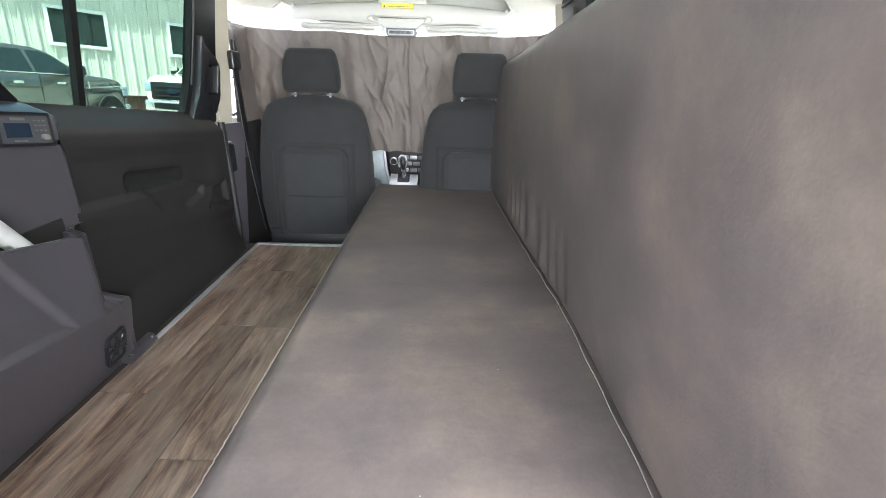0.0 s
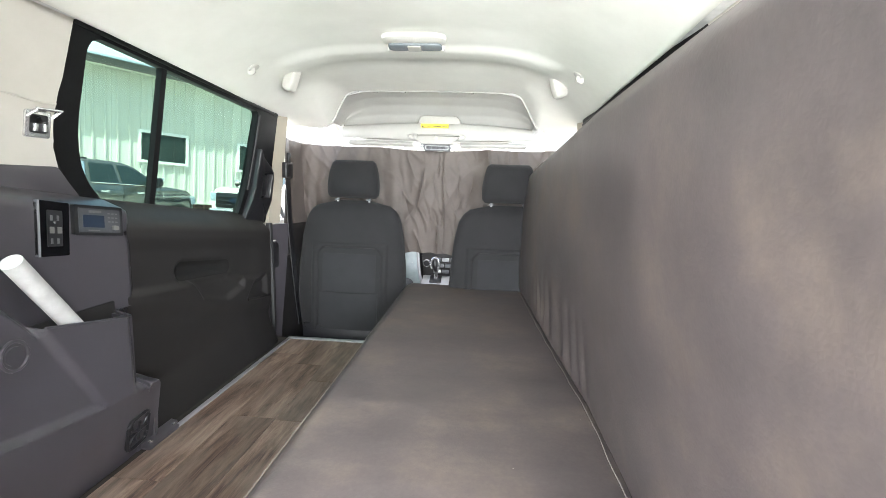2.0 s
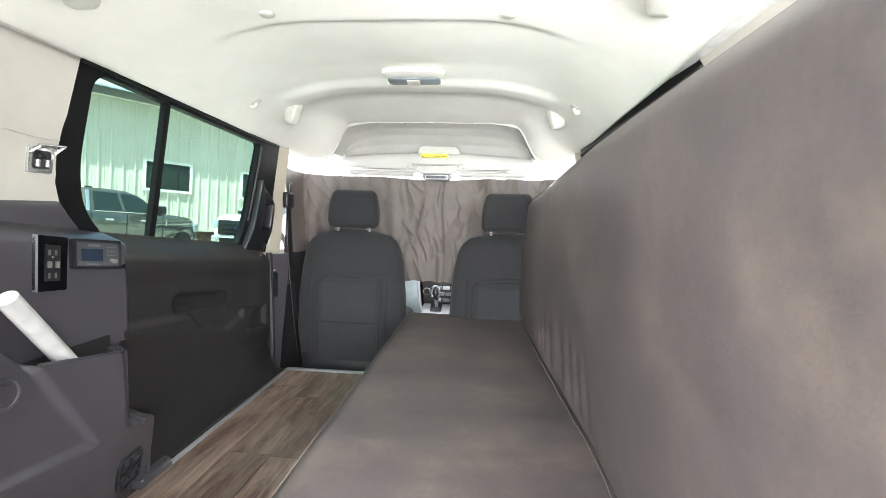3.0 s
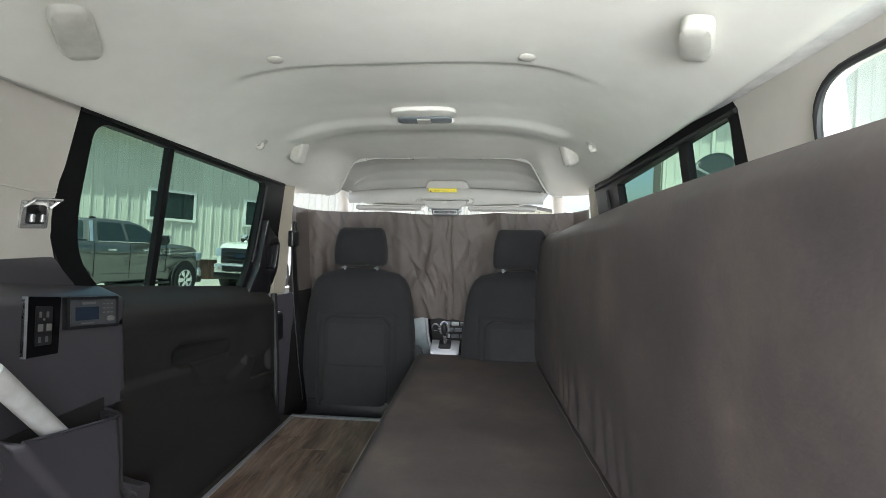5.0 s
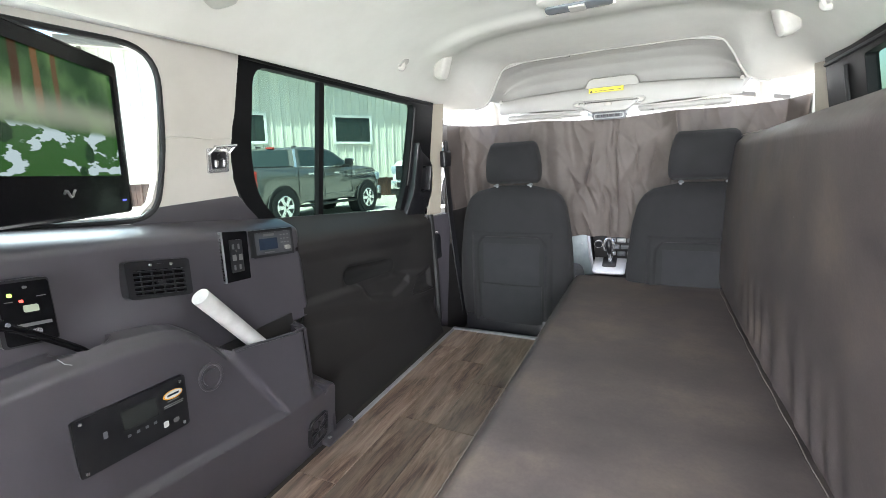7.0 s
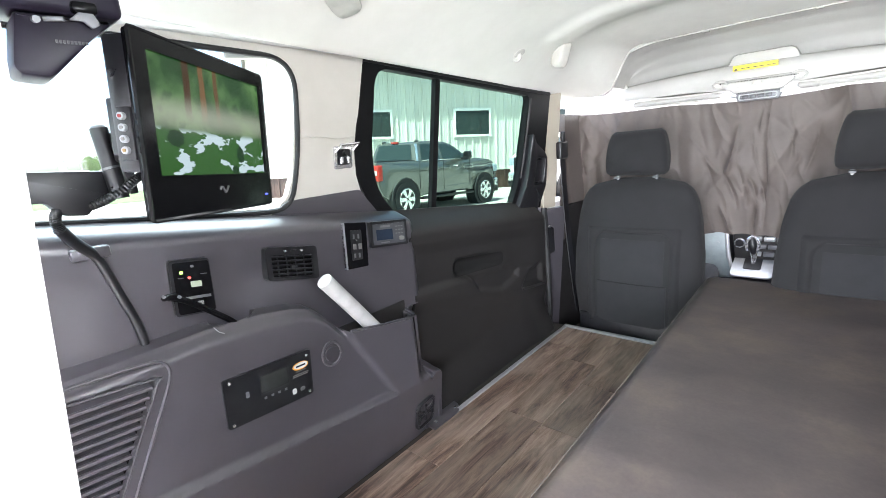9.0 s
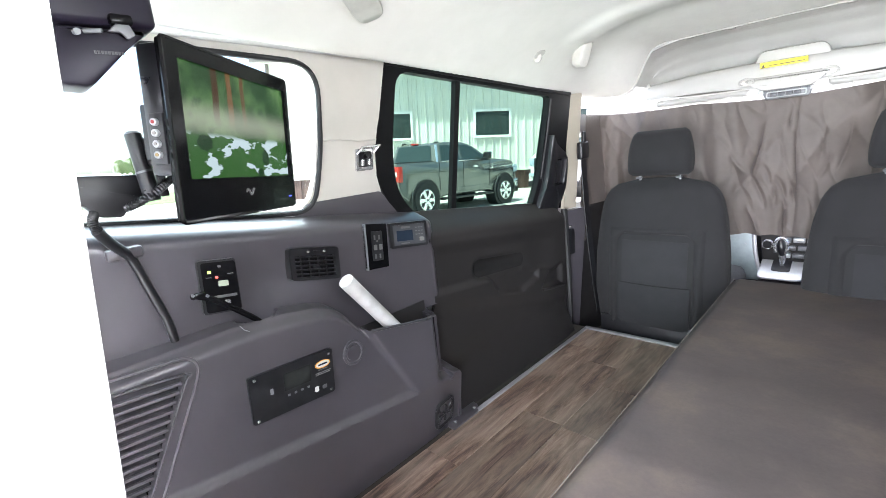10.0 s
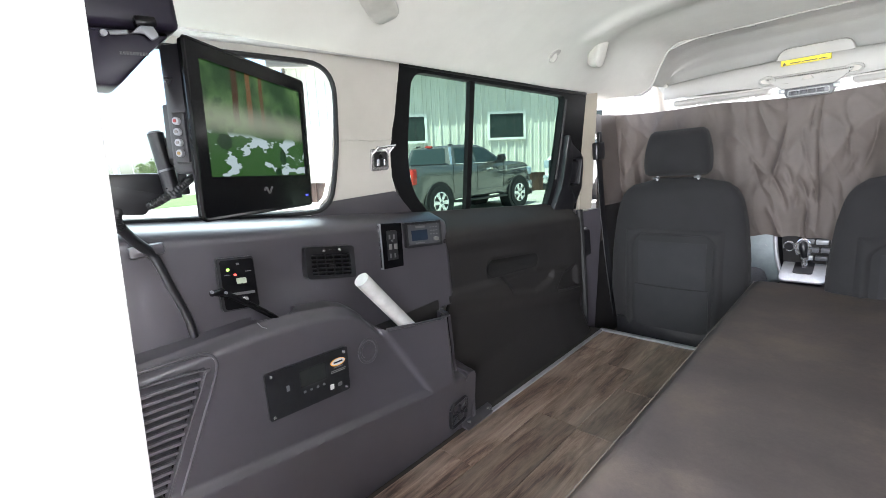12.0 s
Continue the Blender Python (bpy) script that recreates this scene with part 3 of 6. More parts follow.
for s, nm in ((-1, 1), (1, 2)):
    f = side(s)
    w = part("window_%d" % nm, plate(DOOR_OUT, f, 0.03, [DOOR_HOLES[s]], bevel=0.004), M_FRAME, kind="structure", label="sliding door window with a black plastic surround", category="window")
    bar = [(1.262, 1.098), (1.283, 1.097), (1.292, 0.55), (1.268, 0.55)] if s < 0 else [(1.200, 1.100), (1.240, 1.098), (1.240, 0.55), (1.196, 0.55)]
    part("divider", plate(bar, lambda y, z, w_, f=f: f(y, z, w_ + 0.004), 0.02, bevel=0.004), M_FRAME, w)
    part("header_seal", sweep([f(0.97 + 1.03 * k / 12, 1.119 - 0.060 * k / 12, -0.002) for k in range(13)], 0.006, 8), M_RUBBER, w)
    for a, b in ((0.985, 1.27), (1.28, 1.84)):
        part("pane", plate([(a, 1.12), (b, 1.10), (b, 0.5), (a, 0.5)], lambda y, z, w_, f=f: f(y, z, w_ + 0.022), 0.004), M_GLASS, w)
    # inner handle bezel at the front of the window
    bezel_out = round_poly([(1.858, 0.905), (1.885, 0.865), (1.985, 0.815), (2.012, 0.768), (2.022, 0.663), (1.995, 0.614), (1.985, 0.545), (1.80, 0.565), (1.845, 0.70)], 0.018)
    part("latch_bezel", plate(bezel_out, lambda y, z, w_, f=f: f(y, z, -w_ * (1 if z > 0.6 else 0.7)), 0.030, [rrect(1.912, 0.680, 1.992, 0.795, 0.010)], bevel=0.007), M_BLACK, w)
    part("pull", plate(rrect(1.930, 0.690, 1.978, 0.785, 0.006), lambda y, z, w_, f=f: f(y, z, -0.004 - w_), 0.012, bevel=0.003), M_BLACK, w)
    part("gasket", sweep([f(1.846 - 0.016 * (1 - k / 8) ** 2, 0.72 + 0.32 * k / 8, -0.001) for k in range(9)], 0.006, 8), M_RUBBER, w)
    # rear quarter window: seal and pane
    q = part("window_%d" % (nm + 2), sweep([f(y, z, -0.002) for y, z in round_poly([(0.02, 1.116), (0.45, 1.116), (0.765, 1.105), (0.763, 0.90), (0.735, 0.762), (0.62, 0.772), (0.02, 0.845)], [0.01, 0.05, 0.075, 0.1, 0.10, 0.05, 0.01], 7)], 0.0065, 8, closed=True), M_RUBBER, kind="structure", label="fixed rear quarter window with a black rubber seal", category="window")
    part("pane", plate([(0.0, 1.13), (0.78, 1.13), (0.78, 0.74), (0.0, 0.74)], lambda y, z, w_, f=f: f(y, z, w_ + 0.02), 0.004), M_GLASSCLR, q)
    part("wall_side", plate([(0.05, 1.165), (2.1, 1.12), (2.1, 1.36), (0.05, 1.36)], lambda y, z, w_, s=s: (s * (0.70 + w_), y, z), 0.06), M_PAINTWHITE, kind="structure", label="white painted body side above the windows", category="wall")
    part("wall_lower", plate([(0.12, -0.25), (3.1, -0.25), (3.1, 0.52), (0.78, 0.62), (0.12, 0.70)], lambda y, z, w_, s=s: (s * (0.80 + w_), y, z), 0.05), M_PAINTWHITE, kind="structure", label="white painted lower body side", category="wall")
    part("wall_pillar", plate([(0.79, 0.60), (0.93, 0.60), (0.95, 1.16), (0.80, 1.16)], lambda y, z, w_, f=f: f(y, z, w_ + 0.022), 0.05), M_PAINTWHITE, kind="structure", label="white painted body pillar", category="wall")
    part("baffle", plate([(0.14, 0.58), (0.80, 0.58), (0.80, 0.76), (0.14, 0.83)], lambda y, z, w_, s=s: (s * (0.800 + w_), y, z), 0.03), M_PAINTWHITE, kind="structure", label="body panel below the quarter window", category="wall")

# B-pillar trim, beige above and grey below
for s in (-1, 1):
    bp = part("trim_b_pillar", plate(round_poly([(2.03, 1.075), (2.115, 1.07), (2.14, 0.55), (2.06, 0.55), (2.05, 0.8)], 0.01), lambda y, z, w, s=s: (s * (0.745 - 0.13 * (z - 0.65) - 0.25 * (y - 2.1) + w), y, z), 0.03, bevel=0.006), M_TAN, kind="structure", label="beige upper pillar trim behind the front seat", category="pillar trim")
    part("lower_trim", plate(round_poly([(2.035, 0.55), (2.155, 0.55), (2.115, -0.08), (1.995, -0.08), (2.00, 0.3)], 0.012), lambda y, z, w, s=s: (s * (0.745 - 0.05 * max(0, z) - 0.28 * (y - 2.1) + w), y, z), 0.03, bevel=0.006), M_TRIM, bp, "dark grey lower pillar trim")
    if s < 0:
        latch_b = part("striker_plate", box(-0.772, 2.020, 0.335, -0.728, 2.088, 0.462, 0.008), M_BLACK, bp, "black door latch cover")
        part("striker", sweep([(-0.735, 2.03, 0.47), (-0.726, 2.036, 0.475), (-0.728, 2.05, 0.472)], 0.004, 6), M_CHROME, latch_b)

for s, nm in ((-1, 2), (1, 4)):
    fd = part("door_%d" % nm, box(s * 0.762, 2.12, -0.20, s * 0.79, 3.12, 0.53, 0.01), M_DOOR, kind="structure", label="closed front cab door with a dark plastic lining", category="door")
    part("armrest", box(s * 0.70, 2.45, 0.26, s * 0.765, 2.95, 0.33, 0.02, 3), M_DOOR, fd)

# seat belt on the driver's side
belt = thing("seat_belt", "black seat belt with its guide on the pillar", "seat belt", (-0.69, 2.18, 0.0))
part("webbing", sheet(20, 1, lambda u, v: (-0.708 + 0.05 * u - 0.012 * math.sin(u * 3), 2.120 + 0.048 * v + 0.03 * u, 0.82 - 0.80 * u), off=(0.003, 0.002, 0)), M_BLACK, belt)
part("guide", box(-0.716, 2.098, 0.775, -0.686, 2.175, 0.855, 0.010, 3), M_BLACK, belt)
part("anchor", box(-0.70, 2.12, 0.85, -0.685, 2.148, 0.90, 0.006), M_BLACK, belt)

# ---- floor ----
floor = part("floor", box(-0.80, 0.12, -0.10, 0.80, 2.02, -0.006), M_SUBFLOOR, kind="structure", label="van floor laid with weathered brown wood-look vinyl planks", category="floor")
part("front_floor", box(-0.80, 2.02, -0.22, 0.80, 3.2, -0.16), M_SUBFLOOR, kind="structure", label="dark carpeted cab floor", category="floor")
part("front_riser", box(-0.80, 2.012, -0.20, 0.80, 2.03, -0.012), M_BLACK, floor)
step = part("trim_sill", box(-0.80, 1.06, -0.085, -0.648, 2.04, -0.062, 0.004), M_BLACK, kind="structure", label="black step well below the sliding door", category="sill")
part("edge_strip", box(-0.648, 1.175, -0.07, -0.632, 1.984, 0.006, 0.002), M_ALU, step, "aluminium edging")
part("front_strip", box(-0.648, 1.986, -0.01, 0.70, 2.008, 0.007, 0.002), M_ALU, floor, "aluminium edging")
part("step_plate", plate(round_poly([(-0.70, 1.05), (-0.63, 1.045), (-0.63, 1.17), (-0.66, 1.20), (-0.70, 1.21)], 0.006), lambda x, y, w: (x, y, 0.001 + w), 0.005, bevel=0.001), M_TRIM, step, "grey sill end plate")
for yy in (1.075, 1.175):
    part("screw", cyl((-0.652, yy, 0.005), (-0.652, yy, 0.0095), 0.006, n=10), M_CHROME, step)

# ---- front of the cab ----
# overhead shelf: moulded face, recess, cross beam
def shelf_f(u, v):
    """Recess of the shelf: roof, back and floor in one moulded sheet, closed at its ends."""
    a = 2 * u - 1
    k = (1 - abs(a) ** 5) ** 0.5 if abs(a) < 1 else 0.0
    prof = [(0.0, (2.262, 1.2275)), (0.06, (2.285, 1.234)), (0.25, (2.40, 1.224)), (0.42, (2.50, 1.200)), (0.58, (2.585, 1.160)), (0.72, (2.64, 1.110)), (0.82, (2.665, 1.06)), (0.88, (2.655, 1.01)), (1.0, (2.468, 0.998))]
    y, z = lerp([(t, p[0]) for t, p in prof], v), lerp([(t, p[1]) for t, p in prof], v)
    zc = 1.068
    y0 = 2.52
    return (0.54 * a, y0 + (y - y0) * (0.35 + 0.65 * k) if y > y0 else y + 0.02 * (1 - k), zc + (z - zc) * (0.05 + 0.95 * k))
shelf = part("trim_overhead_shelf", sheet(64, 40, shelf_f, off=(0, 0, 0.006)), M_RECESS, kind="structure", label="pale moulded overhead storage shelf above the windscreen", category="overhead shelf", angle=60)
for x0, x1, r in ((-0.60, -0.375, 0.006), (-0.375, 0.375, 0.0022), (0.375, 0.60, 0.006)):
    part("rim", sweep([(x, rim_end(x)[0] + 0.004, rim_end(x)[1] - 0.001) for x in [x0 + (x1 - x0) * k / 30 for k in range(31)]], r, 8), M_SHELF, shelf)
for x in (-0.30, -0.155, 0.19, 0.335):
    part("clip", cyl((x, 2.292, 1.2235), (x, 2.292, 1.236), 0.013, n=14), M_SHELF, shelf)
def beam(u, v):
    """Cross beam: a rounded nose, arched along its top edge."""
    x = -0.535 + 1.07 * u
    a = v * math.pi * 0.70
    top = 1.104 - 0.022 * abs(x / 0.535) ** 2.2
    low = 1.004 + 0.010 * ease(0.12, 0.3, abs(x))
    k = (1 - math.cos(a)) / (1 - math.cos(math.pi * 0.70))
    return (x, 2.50 - 0.055 * math.sin(a) ** 0.8 + 0.03 * (x / 0.535) ** 2, top + (low - top) * k)
part("cross_beam", sheet(60, 18, beam, off=(0, 0.03, 0.004)), M_SHELF, shelf, "smooth pale cross beam", angle=60)
part("beam_bump", plate(round_poly([(-0.118, 1.070), (0.150, 1.070), (0.120, 1.143), (-0.090, 1.143)], [0.01, 0.01, 0.026, 0.026]), lambda x, z, w: (x, 2.53 - w, z), 0.055, bevel=0.014), M_SHELF, shelf)
for s_ in (-1, 1):
    part("end_bracket", plate(round_poly([(s_ * 0.525, 1.088), (s_ * 0.572, 1.085), (s_ * 0.535, 1.032), (s_ * 0.515, 1.045)], 0.006), lambda x, z, w: (x, 2.49 + w, z), 0.02, bevel=0.004), M_IVORY, shelf)
# reading-lamp console under the beam
cons = thing("overhead_console", "pale overhead console with two reading lamps and a dark sensor strip", "console", (0.01, 2.46, 0.95))
part("housing", plate(round_poly([(-0.118, 1.040), (0.122, 1.040), (0.142, 1.030), (0.112, 1.006), (0.088, 0.984), (-0.072, 0.984), (-0.100, 1.006), (-0.135, 1.030)], 0.012), lambda x, z, w: (x, 2.462 - w - 0.25 * (1.05 - z), z), 0.025, bevel=0.009), M_SHELF, cons)
for s_ in (-1, 1):
    c0 = 0.006 + s_ * 0.128
    loop = [(c0 + 0.026 * math.cos(k * math.pi / 12) + s_ * 0.002, 2.436 - 0.004 * math.cos(k * math.pi / 12), 1.026 + 0.0145 * math.sin(k * math.pi / 12)) for k in range(24)]
    lens = part("reading_lamp", sweep(loop, 0.0045, 8, closed=True), M_SHELF, cons, "pale lamp ring")
    part("lamp_bowl", plate([(p[0] * 0.9 + c0 * 0.1, p[2] * 0.9 + 1.026 * 0.1) for p in loop], lambda x, z, w: (x, 2.442 - w, z), 0.003), M_BEIGE, lens)
    part("bulb", cyl((c0 - s_ * 0.012, 2.440, 1.020), (c0 - s_ * 0.012, 2.432, 1.018), 0.005, n=10), M_CHROME, lens)
    part("rib", sweep(spline([(c0 - s_ * 0.02, 2.434, 1.014), (0.006 + s_ * 0.085, 2.430, 1.006), (0.006 + s_ * 0.06, 2.428, 1.003)], 5), 0.004, 8), M_IVORY, cons)
    part("side_clip", box(0.012 + s_ * 0.082 - 0.010, 2.405, 0.968, 0.012 + s_ * 0.082 + 0.010, 2.43, 0.985, 0.004), M_SILVER, cons)
part("centre_button", loft([super_ring(0.006, 2.428, 0.018 * r, 0.004, 1.018 + d, 16, 2.2) for r, d in ((1.0, -0.006), (0.9, 0.0), (0.5, 0.007))]), M_BEIGE, cons)
sens = part("sensor_strip", plate(round_poly([(-0.070, 0.984), (0.096, 0.984), (0.082, 0.948), (-0.054, 0.948)], 0.008), lambda x, z, w: (x, 2.440 - w, z), 0.026, bevel=0.005), M_GREY, cons, "grey sensor cover")
part("slot_frame", sweep([(x, 2.412, z) for x, z in rrect(-0.050, 0.956, 0.074, 0.975, 0.006)], 0.003, 6, closed=True), M_SILVER, sens)
for x in (-0.040, -0.014, 0.012, 0.038):
    part("button", box(x, 2.4085, 0.959, x + 0.021, 2.414, 0.972, 0.002), M_FASCIA, sens)
sticker = thing("warning_label", "yellow warning label stuck on the cross beam", "label", (-0.08, 2.44, 1.07))
part("sticker_sheet", box(-0.081, 2.4365, 1.0735, 0.070, 2.4500, 1.0935), M_YELLOW, sticker)
for k, (a, b) in enumerate(((-0.052, -0.02), (-0.016, 0.03), (0.034, 0.062))):
    part("print_bar", box(a, 2.4358, 1.0785, b, 2.4364, 1.0815), M_INK, sticker)
part("triangle", plate([(-0.076, 1.075), (-0.064, 1.075), (-0.070, 1.086)], lambda x, z, w: (x, 2.4363 - w, z), 0.0006), M_INK, sticker)
# sun visors
for s_ in (-1, 1):
    v = thing("sun_visor", "pale folded sun visor below the cross beam", "sun visor", (s_ * 0.33, 2.5, 0.99), group="sun visors")
    x0, x1 = sorted((s_ * 0.13, s_ * 0.505))
    part("panel", box(x0, 2.505, 0.980, x1, 2.66, 1.006, 0.011, 3), M_SHELF, v)
    x0, x1 = sorted((s_ * 0.20, s_ * 0.40))
    part("mirror_cover", box(x0, 2.512, 0.974, x1, 2.63, 0.981, 0.002), M_IVORY, v)
# A pillars, front header, lower front wall
for s in (-1, 1):
    part("trim_a_pillar", sweep([(s * 0.62, 2.62, 1.17), (s * 0.70, 2.95, 0.86), (s * 0.74, 3.15, 0.62)], 0.035, 10), M_BEIGE, kind="structure", label="beige windscreen pillar trim", category="pillar trim")
part("trim_windscreen_header", box(-0.72, 2.70, 1.13, 0.72, 2.82, 1.20, 0.01), M_HEAD, kind="structure", label="pale trim at the windscreen's top edge", category="trim")
part("wall_front", box(-0.85, 3.2, -0.25, 0.85, 3.25, 0.55), M_BLACK, kind="structure", label="dark dashboard bulkhead", category="wall")

# dashboard, centre console, gear lever
dash = thing("dashboard", "dark dashboard with a silver-edged centre stack", "dashboard", (0, 3.05, -0.16))
part("upper_pad", box(-0.78, 2.98, 0.34, 0.78, 3.19, 0.56, 0.04, 3), M_DOOR, dash)
stack = part("centre_fascia", plate(round_poly([(-0.135, 0.42), (0.22, 0.42), (0.19, 0.10), (-0.10, 0.10)], 0.02), lambda x, z, w: (x, 2.99 - w - 0.10 * (0.4 - z), z), 0.05, bevel=0.008), M_DOOR, dash)
for k in range(3):
    for j in range(3):
        part("button", box(-0.035 + 0.055 * k + 0.02 * (j == 1), 2.902, 0.178 + 0.040 * j, 0.012 + 0.055 * k + 0.02 * (j == 1), 2.925, 0.200 + 0.040 * j, 0.003), M_GREY if (k + j) % 3 else M_SILVER, stack)
dial = part("dial", cyl((-0.084, 2.93, 0.246), (-0.084, 2.895, 0.243), 0.021, 0.019, 20), M_BLACK, dash)
part("dial_ring", sweep([(-0.084 + 0.022 * math.cos(a * math.pi / 10), 2.899, 0.244 + 0.022 * math.sin(a * math.pi / 10)) for a in range(20)], 0.003, 6, closed=True), M_CHROME, dial)
part("silver_edge", sweep(spline([(-0.150, 2.93, 0.40), (-0.143, 2.90, 0.30), (-0.128, 2.885, 0.18), (-0.100, 2.87, 0.08)]), 0.010, 10), M_SILVER, dash, "silver trim edge")
part("side_panel", plate(round_poly([(-0.36, 0.42), (-0.155, 0.42), (-0.135, 0.22), (-0.105, 0.05), (-0.34, 0.05)], 0.02), lambda x, z, w: (x, 2.96 - w - 0.12 * (0.4 - z) - 0.25 * max(0, -0.22 - x), z), 0.03, bevel=0.006), M_KNEE, dash, "pale grey knee panel")
part("lock_cylinder", cyl((-0.185, 2.925, 0.235), (-0.185, 2.905, 0.233), 0.012, n=14), M_SILVER, dash)
console = thing("gear_console", "silver-topped centre console with an automatic gear lever", "gear console", (-0.01, 2.84, -0.16))
part("pedestal", box(-0.11, 2.55, -0.16, 0.12, 2.97, 0.085, 0.03, 3), M_DOOR, console)
top = part("silver_plate", plate(rrect(-0.105, 2.76, 0.075, 2.94, 0.03), lambda x, y, w: (x, y, 0.098 + 0.34 * (y - 2.76) + w), 0.008, bevel=0.003), M_SILVER, console, "silver shift plate")
part("gaiter", plate(rrect(-0.056, 2.82, 0.022, 2.925, 0.016), lambda x, y, w: (x, y, 0.105 + 0.34 * (y - 2.76) + w), 0.006, bevel=0.003), M_BLACK, console)
lever = part("lever", cyl((-0.016, 2.875, 0.14), (-0.014, 2.872, 0.205), 0.012, 0.014, 14), M_CHROME, console)
part("grip", loft([super_ring(-0.016 - 0.012 * t, 2.872 + 0.006 * t, 0.013 + 0.009 * math.sin(t * 3.0), 0.016 + 0.01 * math.sin(t * 3.0), 0.198 + 0.085 * t, 16, 2.4) for t in (0, 0.2, 0.45, 0.7, 0.9, 1.0)]), M_BLACK, lever)
part("grip_trim", sweep([(-0.022 + 0.026 * math.cos(a), 2.862, 0.245 + 0.044 * math.sin(a)) for a in [k * 0.30 - 0.9 for k in range(17)]], 0.0085, 8), M_CHROME, lever)


# ---- front seats ----
def seat(cx, label):
    """A front seat seen from behind: shell, seam frame, map pocket, headrest on two posts, cushion and base."""
    t = thing("front_seat", label, "car seat", (cx, 2.2, -0.16), group="front seats")

    W = [(0, 0.225), (0.08, 0.252), (0.3, 0.275), (0.55, 0.270), (0.75, 0.256), (0.86, 0.240), (0.92, 0.222), (0.96, 0.195), (0.985, 0.150), (1.0, 0.08)]
    D = [(0, 0.055), (0.5, 0.075), (0.85, 0.065), (0.95, 0.05), (1.0, 0.015)]
    rings = []
    for k in range(31):
        v = k / 30
        z = -0.03 + 0.705 * v
        rings.append(super_ring(cx, 2.125 + 0.055 * v, lerp(W, v), lerp(D, v), z, 48, 3.4))
    back = part("backrest", loft(rings), M_SEAT, t, angle=60)

    def yb(z, x=0.0):
        v = (z + 0.03) / 0.705
        k = min(0.98, abs(x) / lerp(W, v))
        return 2.125 + 0.055 * v - lerp(D, v) * (1 - k ** 3.4) ** (1 / 3.4)

    def on_back(x, z, d):
        return (cx + x, yb(z, x) - d, z)

    def upholstery(u, v):
        """Padded frame round an inset panel; its top corners are rounded."""
        x, z = -0.205 + 0.41 * u, 0.028 + 0.452 * v
        over = max(0.0, z - 0.40)
        r = max(abs(x) + 0.9 * over * over / 0.06, 0.0)
        edge = min(0.205 - abs(x), 0.48 - z + 0.001)
        inner = min(0.150 - r, 0.438 - z)
        d = -0.004 + 0.013 * ease(0.0, 0.030, edge) - 0.019 * ease(-0.024, 0.012, inner)
        return on_back(x, z, d + 0.004 * math.sin(math.pi * min(1, max(0, (0.225 - z) / 0.19))) * ease(0.0, 0.03, inner))
    part("rear_upholstery", sheet(90, 90, upholstery, off=(0, 0.012, 0)), M_SEAT, back, angle=70)
    part("back_panel", sheet(24, 16, lambda u, v: on_back(-0.134 + 0.268 * u, 0.226 + 0.190 * v, 0.001), off=(0, 0.006, 0)), M_SEATLT, back)
    part("map_pocket", sheet(24, 14, lambda u, v: on_back(-0.146 + 0.292 * u, 0.034 + 0.188 * v, 0.003 + 0.005 * math.sin(v * 3.0)), off=(0, 0.010, 0)), M_SEATLT, back, "grey cloth map pocket")
    part("seam", sweep(spline([on_back(x, z, 0.0015) for x, z in ((-0.163, 0.05), (-0.163, 0.30), (-0.162, 0.41), (-0.152, 0.442), (-0.07, 0.448), (0, 0.449), (0.07, 0.448), (0.152, 0.442), (0.162, 0.41), (0.163, 0.30), (0.163, 0.05))]), 0.0016, 8), M_RUBBER, back)
    part("pocket_hem", sweep([on_back(-0.146 + 0.292 * k / 14, 0.224 - 0.004 * math.sin(k * math.pi / 14), 0.004) for k in range(15)], 0.003, 6), M_SEAT, back)
    hr = []
    for k in range(17):
        v = k / 16
        e = math.sin(math.pi * min(1, max(0, v))) ** 0.28 if 0 < v < 1 else 0.15
        hr.append(super_ring(cx, 2.16 + 0.015 * v, (0.137 - 0.022 * v) * (0.78 + 0.22 * e), 0.055 * e + 0.004, 0.688 + 0.186 * v, 40, 3.2))
    h = part("headrest", loft(hr), M_SEAT, t, angle=60)
    for dx in (-0.08, 0.08):
        part("post", cyl((cx + dx, 2.165, 0.64), (cx + dx, 2.165, 0.73), 0.0055, n=12), M_ALU, h)
        part("collar", box(cx + dx - 0.010, 2.135, 0.676, cx + dx + 0.010, 2.165, 0.684, 0.003), M_GREY, h)
    part("seat_cushion", box(cx - 0.25, 2.16, 0.06, cx + 0.25, 2.66, 0.20, 0.05, 3), M_SEAT, t)
    part("seat_base", box(cx - 0.24, 2.07, -0.16, cx + 0.24, 2.60, 0.06, 0.02), M_BLACK, t)
    part("recline_knob", cyl((cx + 0.262, 2.17, 0.12), (cx + 0.285, 2.17, 0.12), 0.03, n=18), M_BLACK, t)
    return t


seat(-0.372, "charcoal cloth driver's seat with a grey map pocket")
seat(0.395, "charcoal cloth passenger seat behind the upright mattress")

